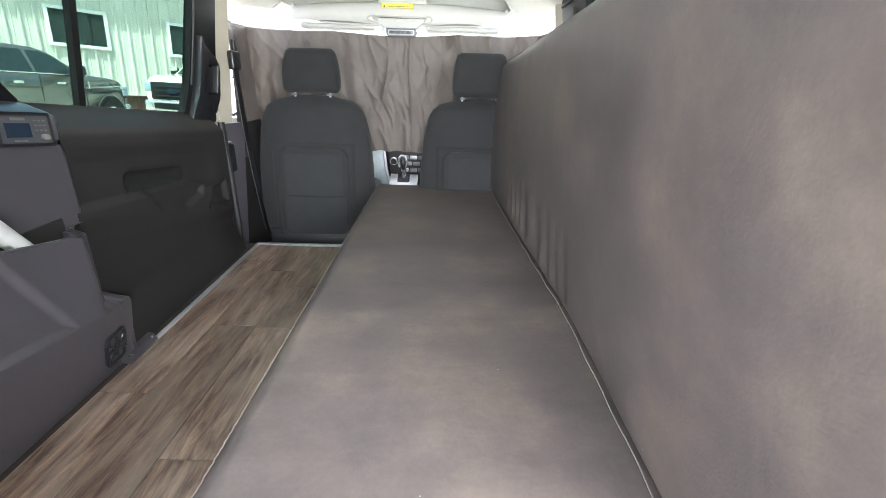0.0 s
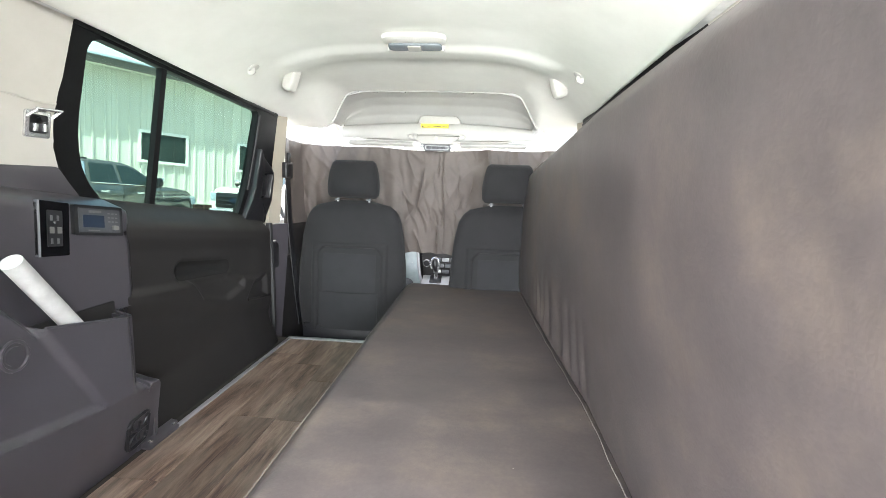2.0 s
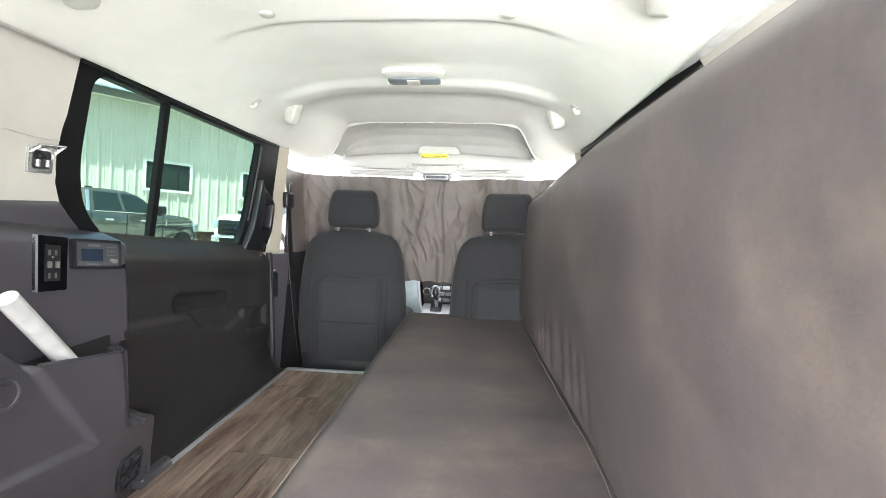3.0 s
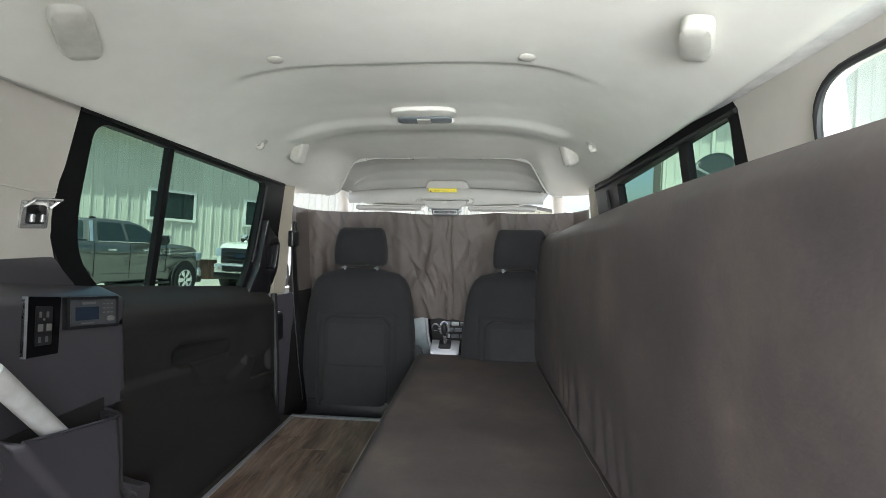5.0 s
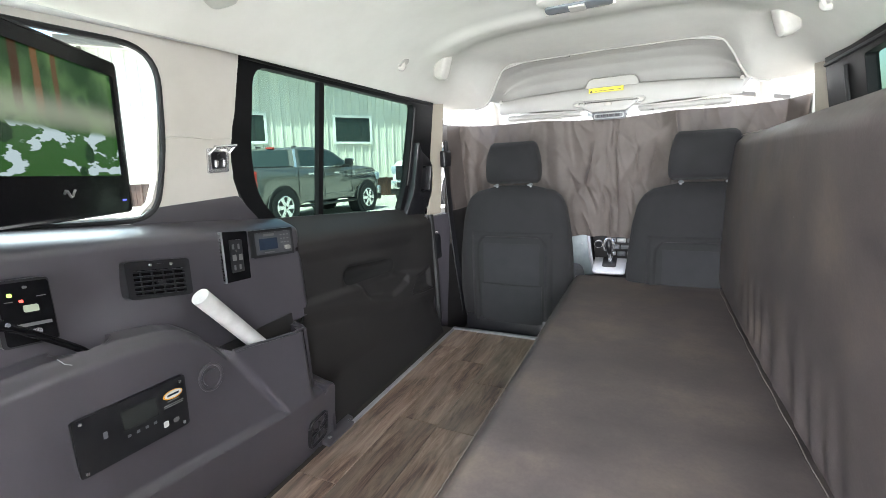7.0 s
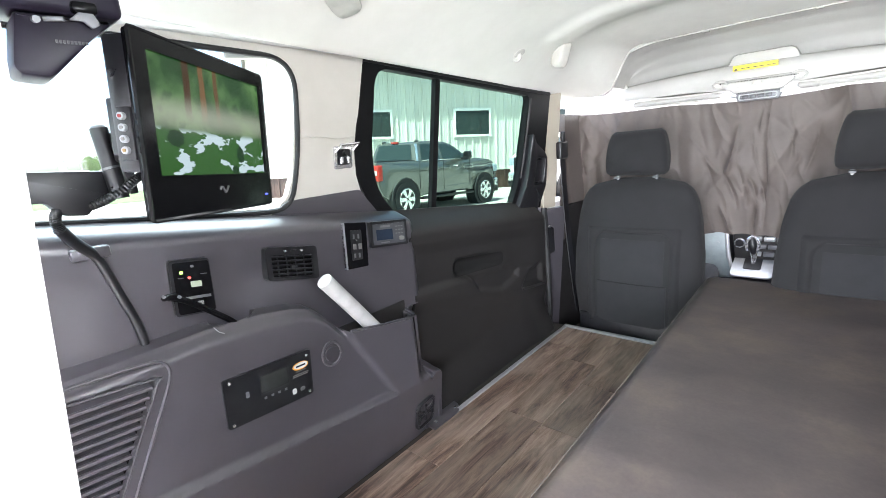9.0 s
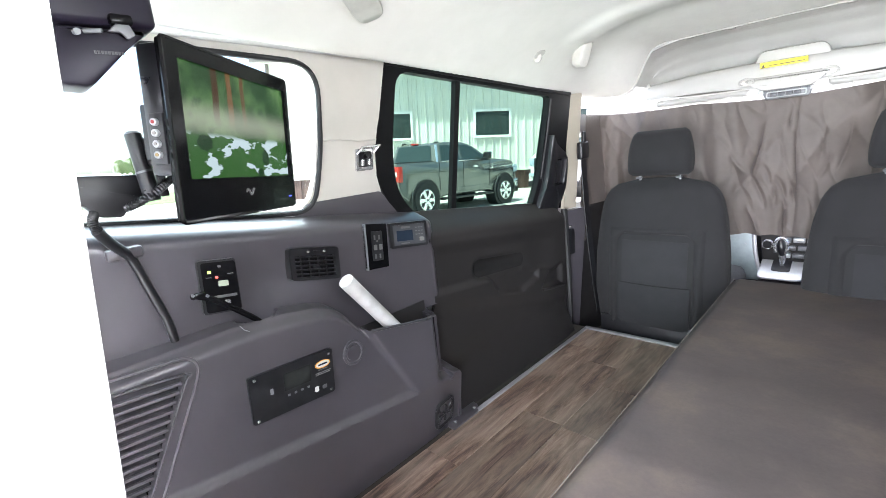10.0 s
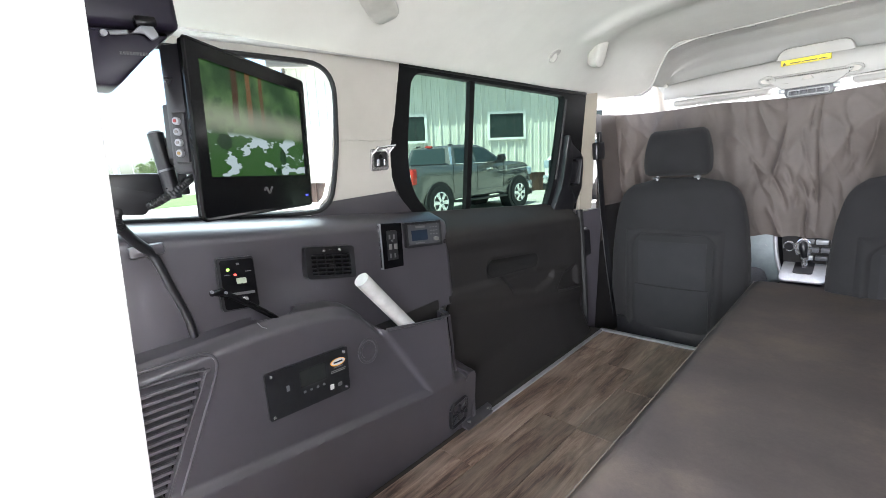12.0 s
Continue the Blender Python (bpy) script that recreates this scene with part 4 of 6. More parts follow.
# ---- curtain across the cab ----
rc = random.Random(11)
CREASES = [(0.527, 0.0, 0.530, 1.0, 0.004, 0.010), (0.465, 0.18, 0.445, 0.62, 0.008, 0.020), (0.445, 0.50, 0.470, 0.80, 0.007, -0.018), (0.440, 0.78, 0.455, 1.0, 0.007, 0.020), (0.50, 0.72, 0.515, 1.0, 0.006, 0.018), (0.655, 0.0, 0.685, 0.32, 0.009, 0.018), (0.62, 0.2, 0.60, 0.55, 0.010, -0.015)]
for k in range(20):
    cu, cv = rc.uniform(0.06, 0.94), rc.uniform(0.05, 0.9)
    CREASES.append((cu, cv, cu + rc.uniform(-0.035, 0.035), cv + rc.uniform(0.15, 0.45), rc.uniform(0.005, 0.012), rc.choice((-1, 1)) * rc.uniform(0.006, 0.016)))
def crease_at(u, v):
    """Sharp pinched folds along short lines of the cloth."""
    total = 0.0
    for u0, v0, u1, v1, w, amp in CREASES:
        if v0 - 0.05 < v < v1 + 0.05:
            k = (v - v0) / (v1 - v0)
            d = abs(u - (u0 + (u1 - u0) * k + 0.003 * math.sin(k * 4 + u0 * 40))) / w
            if d < 3:
                total += 1.2 * amp * math.exp(-d * 1.8) * math.sin(math.pi * min(1, max(0, 0.06 + 0.88 * k)))
    return total
def curtain_f(u, v):
    path = [(0.0, (-0.742, 2.195)), (0.05, (-0.780, 2.33)), (0.10, (-0.770, 2.50)), (0.5, (0.0, 2.555)), (0.9, (0.70, 2.53)), (0.96, (0.76, 2.42)), (1.0, (0.74, 2.30))]
    x, y = lerp([(a, p[0]) for a, p in path], u), lerp([(a, p[1]) for a, p in path], u)
    y += (0.006 + 0.008 * v) * math.sin(u * 46 + 1.6 * math.sin(u * 17)) + 0.003 * math.sin(u * 113 + v * 2)
    y += 0.012 * noise.noise((u * 14 + v * 1.5, v * 1.6, 0.3)) + 0.004 * noise.noise((u * 34 - v * 3, v * 1.6, 4.1))
    # pinched ridges where the cloth was folded
    y -= 0.011 * math.exp(-9 * abs(noise.noise((u * 11 + v * 1.4, v * 1.3, 7.7)))) + 0.006 * math.exp(-10 * abs(noise.noise((u * 26 - v * 3.0, v * 3.0, 3.1))))
    y -= crease_at(u, v) + 0.016 * (1 - ease(0.10, 0.24, u)) * math.sin(u * 150 + 3.0 * math.sin(v * 3.1)) * (0.4 + 0.6 * v)
    x += 0.006 * math.sin(v * 7 + u * 30)
    zt = 0.985 - 0.028 * math.sin(u * math.pi) - 0.012 * abs(math.sin(u * 9.5)) + 0.01 * ease(0.0, 0.1, u)
    zb = 0.365 + 0.004 * math.sin(u * 30) + 0.003 * math.sin(u * 120)
    return (x, y, zt + (zb - zt) * v)
part("curtain", sheet(420, 60, curtain_f, off=(0, 0.004, 0)), M_CURTAIN, label="crumpled taupe cloth curtain hung across the cab", category="curtain", angle=80)


# ---- left side: sliding door panel, quarter panel, wheel-arch cover ----
def door_top(y):
    return 0.706 - 0.115 * (y - 1.05)


PULL_A, PULL_B, PULL_R = Vector((1.352, 0.451)), Vector((1.605, 0.424)), (0.034, 0.028)
GRIP = [(1.385, 0.412), (1.63, 0.388), (1.725, 0.352), (1.715, 0.318), (1.60, 0.293), (1.445, 0.335)]
MAP = [(1.745, 0.262), (1.80, 0.325), (1.915, 0.33), (1.922, 0.232)]


def depth_in(poly, y, z):
    """Distance inside a convex outline given clockwise, negative outside."""
    best = 9.0
    for (a, b), (c, d) in zip(poly, poly[1:] + poly[:1]):
        n = math.hypot(c - a, d - b)
        best = min(best, ((z - b) * (a - c) + (y - a) * (d - b)) / n)
    return best


def depth_in_pull(y, z):
    """Distance inside the tapering slot of the door pull."""
    p, axis = Vector((y, z)) - PULL_A, PULL_B - PULL_A
    k = min(1.0, max(0.0, p.dot(axis) / axis.length_squared))
    return PULL_R[0] + (PULL_R[1] - PULL_R[0]) * k - (p - axis * k).length


def door_f(u, v):
    y = 1.10 + 0.90 * u
    zt = door_top(y)
    z = -0.08 + (zt + 0.08) * v
    d = 0.070 * ease(zt - 0.085, zt + 0.008, z) ** 1.2
    d += 0.012 * ease(0.60 - 0.12 * (y - 1.1), 0.55 - 0.12 * (y - 1.1), z) * (1 - ease(1.72, 1.92, y))
    arm = 0.430 - 0.10 * (y - 1.18) - 0.10 * max(0, y - 1.6)
    low = 0.389 - 0.255 * (y - 1.174)
    d -= 0.014 * ease(arm + 0.010, arm - 0.020, z) * (1 - ease(1.80, 1.95, y))
    d += 0.018 * ease(low + 0.010, low - 0.060, z) * (1 - ease(0.18, -0.02, z)) - 0.040 * ease(0.14, -0.07, z)
    d += 0.020 * ease(-0.012, 0.020, depth_in_pull(y, z)) * (1 - 0.75 * ease(1.45, 1.62, y))
    d += 0.017 * ease(-0.010, 0.018, depth_in(GRIP, y, z))
    d += 0.022 * ease(-0.010, 0.022, depth_in(MAP, y, z))
    d += 0.03 * ease(1.955, 2.0, y)
    return (-0.712 - d, y, z)


door = part("door_1", sheet(170, 190, door_f, off=(-0.012, 0, 0)), M_DOOR, kind="structure", label="closed sliding door with a dark moulded plastic lining", category="door", angle=60)


def door_x(y, z):
    return door_f((y - 1.10) / 0.90, (z + 0.08) / (door_top(y) + 0.08))[0]


def pull_f(u, v):
    """Near-black skin a little inside the pull's outline; its colour carries the recess's shade."""
    a = 2 * math.pi * u
    end, r = (PULL_A, PULL_R[0]) if math.cos(a) < 0 else (PULL_B, PULL_R[1])
    c = (PULL_A + PULL_B) / 2
    q = c + (end + Vector((math.cos(a), math.sin(a))) * r - c) * (0.98 * v)
    return (door_x(q.x, q.y) + 0.002, q.x, q.y)


part("pull_recess", sheet(84, 10, pull_f), M_PULL, door, "recessed door pull with its shade painted near black")
part("pocket_lip", sweep(spline([(-0.708, 1.74, 0.255), (-0.700, 1.80, 0.247), (-0.700, 1.88, 0.238), (-0.708, 1.925, 0.228)], 5), 0.006, 6), M_DOOR, door)
part("door_edge_seal", sweep(spline([(-0.735, 2.005, -0.08), (-0.725, 2.00, 0.1), (-0.73, 2.008, 0.3), (-0.745, 2.02, 0.56)], 6), 0.015, 8), M_RUBBER, door)
part("door_3", box(0.74, 1.10, -0.08, 0.79, 2.05, 0.66, 0.02), M_DOOR, kind="structure", label="closed sliding door behind the upright mattress", category="door")


def quarter_top(y):
    return 0.805 - 0.136 * (y - 0.296)


def quarter_f(u, v):
    y = 0.16 + 0.975 * u
    zt = quarter_top(y) + 0.004
    z = 0.40 + (zt - 0.40) * v
    d = 0.070 * ease(zt - 0.040, zt + 0.004, z) ** 1.6 + 0.03 * ease(1.118, 1.135, y)
    d += 0.018 * (1 - ease(0.0, 1.0, abs(z - 0.635) / 0.09)) * (1 - ease(0.0, 1.0, abs(y - 0.60) / 0.14))
    d += 0.008 * (1 - ease(0.22, 0.34, y)) * (1 - ease(0.69, 0.73, z))
    return (-0.712 - d, y, z)


quarter = part("trim_quarter_panel", sheet(80, 30, quarter_f, off=(-0.012, 0, 0)), M_TRIM, kind="structure", label="dark grey moulded rear quarter panel below the window", category="side panel", angle=70)
part("belt_band", plate(round_poly([(0.66, 0.745), (0.72, 0.786), (0.948, 0.786), (0.975, 0.752), (1.015, 0.710), (1.03, 0.68), (0.80, 0.70)], 0.010), lambda y, z, w: side(-1)(y, z, -w), 0.006, bevel=0.002), M_TRIM, quarter, "dark grey belt moulding")
part("trim_quarter_passenger", box(0.72, 0.16, -0.02, 0.78, 1.13, 0.74, 0.02), M_TRIM, kind="structure", label="dark grey quarter panel behind the upright mattress", category="side panel")

ARCH_TOP = [(0.14, 0.556), (0.3, 0.559), (0.46, 0.563), (0.58, 0.556), (0.66, 0.543), (0.70, 0.528), (0.73, 0.505), (0.755, 0.475), (0.775, 0.447), (0.79, 0.438), (1.03, 0.396), (1.047, 0.39), (1.056, 0.36), (1.068, 0.24), (1.075, 0.212), (1.085, 0.203), (1.108, 0.195), (1.116, 0.18), (1.12, 0.10)]


def arch_x(y, z):
    """Inboard face of the wheel-arch cover: a chamfered ridge that falls forward, and a chamfered slant up to the pocket."""
    ridge = 0.200 + 0.121 * max(0.0, 0.912 - y)
    # behind the ridge and the slant the face is set back; in front of the slant the pocket stands flush
    behind = min(z - ridge, (0.912 - y - max(0.0, z - 0.2) * 0.545) / 1.139 + 0.004)
    x = -0.622 - 0.0375 * max(0.0, ridge - z) / ridge - 0.020 * ease(0.0, 0.015, behind) - 0.03 * max(0.0, z - 0.25)
    yl = 0.198 + (z - 0.20) * 0.51
    x -= 0.022 * ease(0.0, 0.006, yl - y) * ease(0.198, 0.204, z) * ease(0.0, 0.006, 0.537 - 0.10 * (y - 0.13) - z)
    up_ = ease(0.185, 0.215, z)
    x -= 0.014 * (1 - up_) * ease(0.98, 1.12, y) + 0.085 * up_ * ease(0.985, 1.07, y) ** 1.3
    return x


def arch_f(u, v):
    """The cover with the hollow of the cup holder pressed into its shoulder."""
    x, y, z = arch_plain(u, v)
    r = ((x + 0.703) / 0.027) ** 2 + ((y - 0.530) / 0.050) ** 2
    return (x, y, z - 0.055 * (1 - ease(0.45, 1.0, r)) * ease(0.50, 0.545, z))


def arch_plain(u, v):
    y = 0.14 + 0.98 * u
    zt = lerp(ARCH_TOP, y)
    q = min(1.0, v / 0.86)
    z = zt * q
    if y > 0.785 and y < 1.05:
        x = arch_x(y, z)
        x -= 0.016 * max(0, (v - 0.86) / 0.14)
        return (x, y, z - 0.004 * max(0, (v - 0.86) / 0.14))
    x = arch_x(y, z)
    r = ease(0.93, 1.0, q)
    x -= 0.025 * r ** 2
    k = max(0.0, (v - 0.86) / 0.14)
    return (x - k * (x + 0.735), y, z - 0.004 * ease(0.9, 1, q) + 0.012 * math.sin(k * 1.2))


arch = part("trim_arch_cover", sheet(240, 130, arch_f, off=(-0.006, 0, 0)), M_TRIM, kind="structure", label="dark grey moulded wheel-arch cover with an open pocket", category="side panel", angle=50)
# black disc added so the shallow hollow looks shaded
part("cup_shade_disc", plate([(-0.703 + 0.021 * math.cos(k * math.pi / 14), 0.530 + 0.040 * math.sin(k * math.pi / 14)) for k in range(28)], lambda x, y, w: (x, y, 0.513 + w), 0.004), M_BLACK, arch, "black disc that puts shade into the cup hollow")
# pocket's inside takes the darker door plastic, its shade put into colour
part("pocket_back_shaded", box(-0.722, 0.775, 0.22, -0.708, 1.05, 0.43, 0.003), M_DOOR, arch)
part("pocket_floor_shaded", box(-0.71, 0.80, 0.20, -0.672, 1.03, 0.22), M_DOOR, arch)
part("pocket_rim", sweep([(-0.636, 0.787, 0.441), (-0.634, 0.90, 0.420), (-0.637, 0.98, 0.406), (-0.650, 1.03, 0.397), (-0.675, 1.048, 0.394), (-0.712, 1.05, 0.402)], 0.0035, 8), M_TRIM, arch)
part("pocket_end", plate([(-0.72, 0.0), (-0.66, 0.0), (-0.66, 0.39), (-0.72, 0.40)], lambda x, z, w: (x, 1.036 + w, z), 0.012), M_TRIM, arch)
part("foot_end", plate(round_poly([(-0.76, -0.06), (-0.668, -0.06), (-0.660, 0.08), (-0.672, 0.165), (-0.76, 0.17)], 0.01), lambda x, z, w: (x, 1.108 + w, z), 0.014, bevel=0.003), M_TRIM, arch)
# round blanking cap
part("cap_ring", sweep([(-0.646, 0.728 + 0.027 * math.cos(a * math.pi / 14), 0.402 + 0.030 * math.sin(a * math.pi / 14)) for a in range(28)], 0.0038, 8, closed=True), M_TRIM, arch)
part("cap_disc", cyl((-0.656, 0.728, 0.402), (-0.6435, 0.728, 0.402), 0.0205, 0.019, 28), M_TRIM, arch)
# small round-cornered outlet grille near the floor
OY, OZ = 1.027, 0.072
gr = part("floor_outlet", sweep([(arch_x(y, z) + 0.004, y, z) for y, z in rrect(0.985, 0.028, 1.068, 0.116, 0.022)], 0.0055, 8, closed=True), M_BLACK, arch, "black outlet grille")
for sy in (-1, 1):
    for sz in (-1, 1):
        arc = [(OY + sy * (0.010 + 0.024 * math.sin(k * math.pi / 12)), OZ + sz * (0.006 + 0.030 * (1 - math.cos(k * math.pi / 12)))) for k in range(7)]
        part("outlet_rib", sweep([(arch_x(y, z) + 0.005, y, z) for y, z in arc], 0.0042, 8), M_BLACK, gr)
part("outlet_rib", sweep([(arch_x(OY, z) + 0.005, OY, z) for z in (0.045, 0.072, 0.099)], 0.0042, 8), M_BLACK, gr)
part("outlet_rib", sweep([(arch_x(y, OZ) + 0.005, y, OZ) for y in (0.992, 1.027, 1.062)], 0.0042, 8), M_BLACK, gr)
part("outlet_back", plate(rrect(0.987, 0.03, 1.066, 0.114, 0.018), lambda y, z, w: (arch_x(y, z) + 0.001 + w, y, z), 0.002), M_TRIM, gr)

# louvred panel at the tail end
BAND = [(0.224, 0.20), (0.272, 0.295), (0.318, 0.385), (0.362, 0.470), (0.376, 0.500), (0.379, 0.520), (0.370, 0.536), (0.347, 0.544), (0.26, 0.549), (0.16, 0.553)]
louv = part("louvre_panel", sweep(spline([(arch_x(0.5, z) + 0.001, y, z) for y, z in BAND], 6), 0.0032, 10), M_TRIM, arch, "louvred air outlet")
part("louvre_rim", sweep(spline([(-0.642, y, z) for y, z in ((0.199, 0.20), (0.250, 0.30), (0.311, 0.42), (0.352, 0.498), (0.346, 0.514), (0.16, 0.530))], 6), 0.0022, 8), M_TRIM, louv)
for k in range(20):
    z = 0.500 - 0.0155 * k
    y1 = 0.346 - (0.505 - z) * 0.512
    slat = part("slat", sheet(1, 2, lambda u, v, z=z, y1=y1: (-0.656 + 0.016 * v, 0.13 + (y1 - 0.13) * u, z + 0.010 - 0.009 * v + 0.012 * (1 - u)), off=(0.0, 0, -0.003)), M_TRIM, louv)
    part("slat_lip", sweep([(-0.6405, 0.13, z + 0.0125), (-0.6405, y1, z + 0.0005)], 0.0042, 8), M_TRIM, slat)
# flat sheet painted near black for the shade between the slats
part("louvre_shade", plate([(0.13, 0.19), (0.198, 0.20), (0.345, 0.50), (0.13, 0.53)], lambda y, z, w: (-0.6560 - w, y, z), 0.002), M_HOLLOW, louv)

# ---- things on the left side ----
def quad(a, b, c, d, w):
    """Maps the unit square onto four corners in the panel plane (y, z); w is the stand-off."""
    A, B, C, D = map(Vector, (a, b, c, d))
    return lambda u, v, t: ((lambda p: (w + t, p.x, p.y))((A * (1 - u) + B * u) * (1 - v) + (D * (1 - u) + C * u) * v))


def face_plate(outline, f, thick, bevel=0.0, holes=()):
    return plate(outline, f, thick, holes, bevel=bevel)


# socket plate: bottom-left, bottom-right, top-right, top-left corners
out = thing("socket_outlet", "gloss black socket plate with two charging ports", "socket", (-0.71, 0.89, 0.58))
fo = quad((0.850, 0.580), (0.926, 0.573), (0.935, 0.696), (0.857, 0.708), -0.712)
part("plate", face_plate(rrect(0, 0, 1, 1, 0.04), fo, 0.007, 0.0), M_GLOSS, out)
part("edge_trim", plate([(0, 0), (0.06, 0), (0.06, 1), (0, 1)], fo, 0.009), M_ALU, out, "bright edge strip")
ins = part("insert", face_plate(rrect(0.28, 0.18, 0.75, 0.84, 0.04), fo, 0.0095), M_BLACK, out)
for u, v in ((0.40, 0.70), (0.60, 0.70), (0.40, 0.28), (0.60, 0.28)):
    part("slot", face_plate(rrect(u - 0.035, v - 0.05, u + 0.035, v + 0.05, 0.01), fo, 0.0102), M_PRINT, ins)
for u in (0.34, 0.58):
    part("usb_port", face_plate(rrect(u, 0.42, u + 0.14, 0.54, 0.02), fo, 0.0104), M_JACK, ins)
part("screw", face_plate(rrect(0.47, 0.60, 0.53, 0.64, 0.02), fo, 0.0105), M_CHROME, ins)

ctl = thing("charge_controller", "grey solar charge controller with a small blue display", "control panel", (-0.71, 1.01, 0.6))
fc = quad((0.942, 0.620), (1.086, 0.602), (1.087, 0.678), (0.944, 0.694), -0.712)
part("frame", face_plate(rrect(0, 0, 1, 1, 0.04), fc, 0.010), M_BLACK, ctl)
fcb = part("faceplate", face_plate(rrect(0.07, 0.1, 0.93, 0.9, 0.02), fc, 0.0115), M_FASCIA, ctl, "grey fascia")
part("display", face_plate(rrect(0.15, 0.27, 0.58, 0.68, 0.01), fc, 0.0122), M_LCD, ctl, "dark blue display")
part("brand_bar", face_plate([(0.27, 0.76), (0.52, 0.76), (0.52, 0.84), (0.27, 0.84)], fc, 0.0122), M_PRINT, fcb)
part("print_bar", face_plate([(0.25, 0.15), (0.48, 0.15), (0.48, 0.19), (0.25, 0.19)], fc, 0.0122), M_PRINT, fcb)
for k in range(3):
    for j in range(3):
        part("indicator", face_plate([(0.66 + 0.08 * j, 0.74 - 0.14 * k), (0.71 + 0.08 * j, 0.74 - 0.14 * k), (0.71 + 0.08 * j, 0.78 - 0.14 * k), (0.66 + 0.08 * j, 0.78 - 0.14 * k)], fc, 0.0122), M_PRINT, fcb)
part("knob", face_plate(round_poly([(0.74, 0.2), (0.87, 0.2), (0.87, 0.36), (0.74, 0.36)], 0.06), fc, 0.016), M_JACK, ctl)

vent = thing("air_vent", "black adjustable air vent set in the quarter panel", "air vent", (-0.72, 0.69, 0.6))
fv = quad((0.628, 0.613), (0.762, 0.584), (0.767, 0.668), (0.632, 0.692), -0.728)
part("bezel", face_plate(rrect(0, 0, 1, 1, 0.09), fv, 0.026, holes=[rrect(0.10, 0.10, 0.90, 0.76, 0.06)]), M_BLACK, vent)
# flat plate whose near-black colour stands for the vent's shaded depth
part("duct_shade", face_plate(rrect(0.08, 0.08, 0.92, 0.78, 0.04), fv, 0.0185), M_HOLLOW, vent)
for k in range(5):
    v = 0.17 + 0.13 * k
    part("blade", face_plate([(0.10, v), (0.90, v), (0.90, v + 0.045), (0.10, v + 0.045)], lambda a, b, c: fv(a, b, c + 0.020), 0.006), M_BLACK, vent)
for k in range(4):
    u = 0.22 + 0.17 * k
    part("vane", face_plate([(u, 0.10), (u + 0.02, 0.10), (u + 0.02, 0.76), (u, 0.76)], lambda a, b, c: fv(a, b, c + 0.0185), 0.003), M_BLACK, vent)
for u in (0.36, 0.68):
    part("screw", face_plate(round_poly([(u - 0.028, 0.85), (u + 0.028, 0.85), (u + 0.028, 0.92), (u - 0.028, 0.92)], 0.025), fv, 0.028), M_CHROME, vent)
part("slider", face_plate(rrect(0.46, 0.86, 0.60, 0.91, 0.02), fv, 0.030), M_BLACK, vent)
part("tab", face_plate(rrect(0.44, 0.36, 0.56, 0.44, 0.02), lambda a, b, c: fv(a, b, c + 0.022), 0.008), M_BLACK, vent)

sw = thing("antenna_switch_box", "black antenna booster switch plate with small lights", "switch box", (-0.72, 0.465, 0.59))
fs = quad((0.425, 0.597), (0.503, 0.586), (0.508, 0.701), (0.432, 0.711), -0.722)
part("box", face_plate(rrect(0, 0, 1, 1, 0.08), fs, 0.022), M_BLACK, sw)
sp_ = part("fascia", face_plate(rrect(0.08, 0.03, 0.97, 0.96, 0.06), fs, 0.0245), M_GLOSS, sw)
part("green_light", face_plate(rrect(0.22, 0.76, 0.30, 0.81, 0.02), fs, 0.0262), M_LEDG, sw)
part("red_light", face_plate(rrect(0.40, 0.66, 0.47, 0.70, 0.02), fs, 0.0262), M_LEDR, sw)
part("rocker", face_plate(rrect(0.45, 0.51, 0.70, 0.61, 0.02), fs, 0.029), M_LCDLIT, sw, "pale lit rocker switch")
part("brand_bar", face_plate([(0.26, 0.29), (0.90, 0.29), (0.90, 0.34), (0.26, 0.34)], fs, 0.0252), M_PRINT, sp_)
part("jack", face_plate(rrect(0.52, 0.16, 0.68, 0.25, 0.06), fs, 0.030), M_CHROME, sw)
part("print_bar", face_plate([(0.16, 0.68), (0.30, 0.68), (0.30, 0.692), (0.16, 0.692)], fs, 0.0252), M_PRINT, sp_)
part("print_bar", face_plate([(0.72, 0.72), (0.88, 0.72), (0.88, 0.732), (0.72, 0.732)], fs, 0.0252), M_PRINT, sp_)
part("power_mark", face_plate(rrect(0.50, 0.86, 0.58, 0.90, 0.02), fs, 0.0256), M_PRINT, sp_)

rad = thing("power_panel", "black battery power station panel screwed to the arch cover", "control panel", (-0.65, 0.56, 0.33))
fr_ = quad((0.455, 0.344), (0.658, 0.331), (0.667, 0.442), (0.461, 0.453), -0.652)
pf = part("plate", face_plate(rrect(0, 0, 1, 1, 0.05), fr_, 0.012), M_BLACK, rad)
for u, v in ((0.06, 0.93), (0.94, 0.90), (0.05, 0.07), (0.94, 0.09)):
    part("screw", face_plate(round_poly([(u - 0.014, v - 0.026), (u + 0.014, v - 0.026), (u + 0.014, v + 0.026), (u - 0.014, v + 0.026)], 0.013), fr_, 0.015), M_CHROME, rad)
part("display", face_plate(rrect(0.38, 0.46, 0.70, 0.82, 0.01), fr_, 0.0128), M_LCDGREY, rad, "grey display")
part("usb_port", face_plate(rrect(0.215, 0.50, 0.25, 0.62, 0.01), fr_, 0.0128), M_GREY, rad)
ov = part("emblem", face_plate([(0.86 + 0.10 * math.cos(k * math.pi / 12), 0.72 + 0.085 * math.sin(k * math.pi / 12)) for k in range(24)], fr_, 0.0128), M_ORANGE, rad, "orange and white oval emblem")
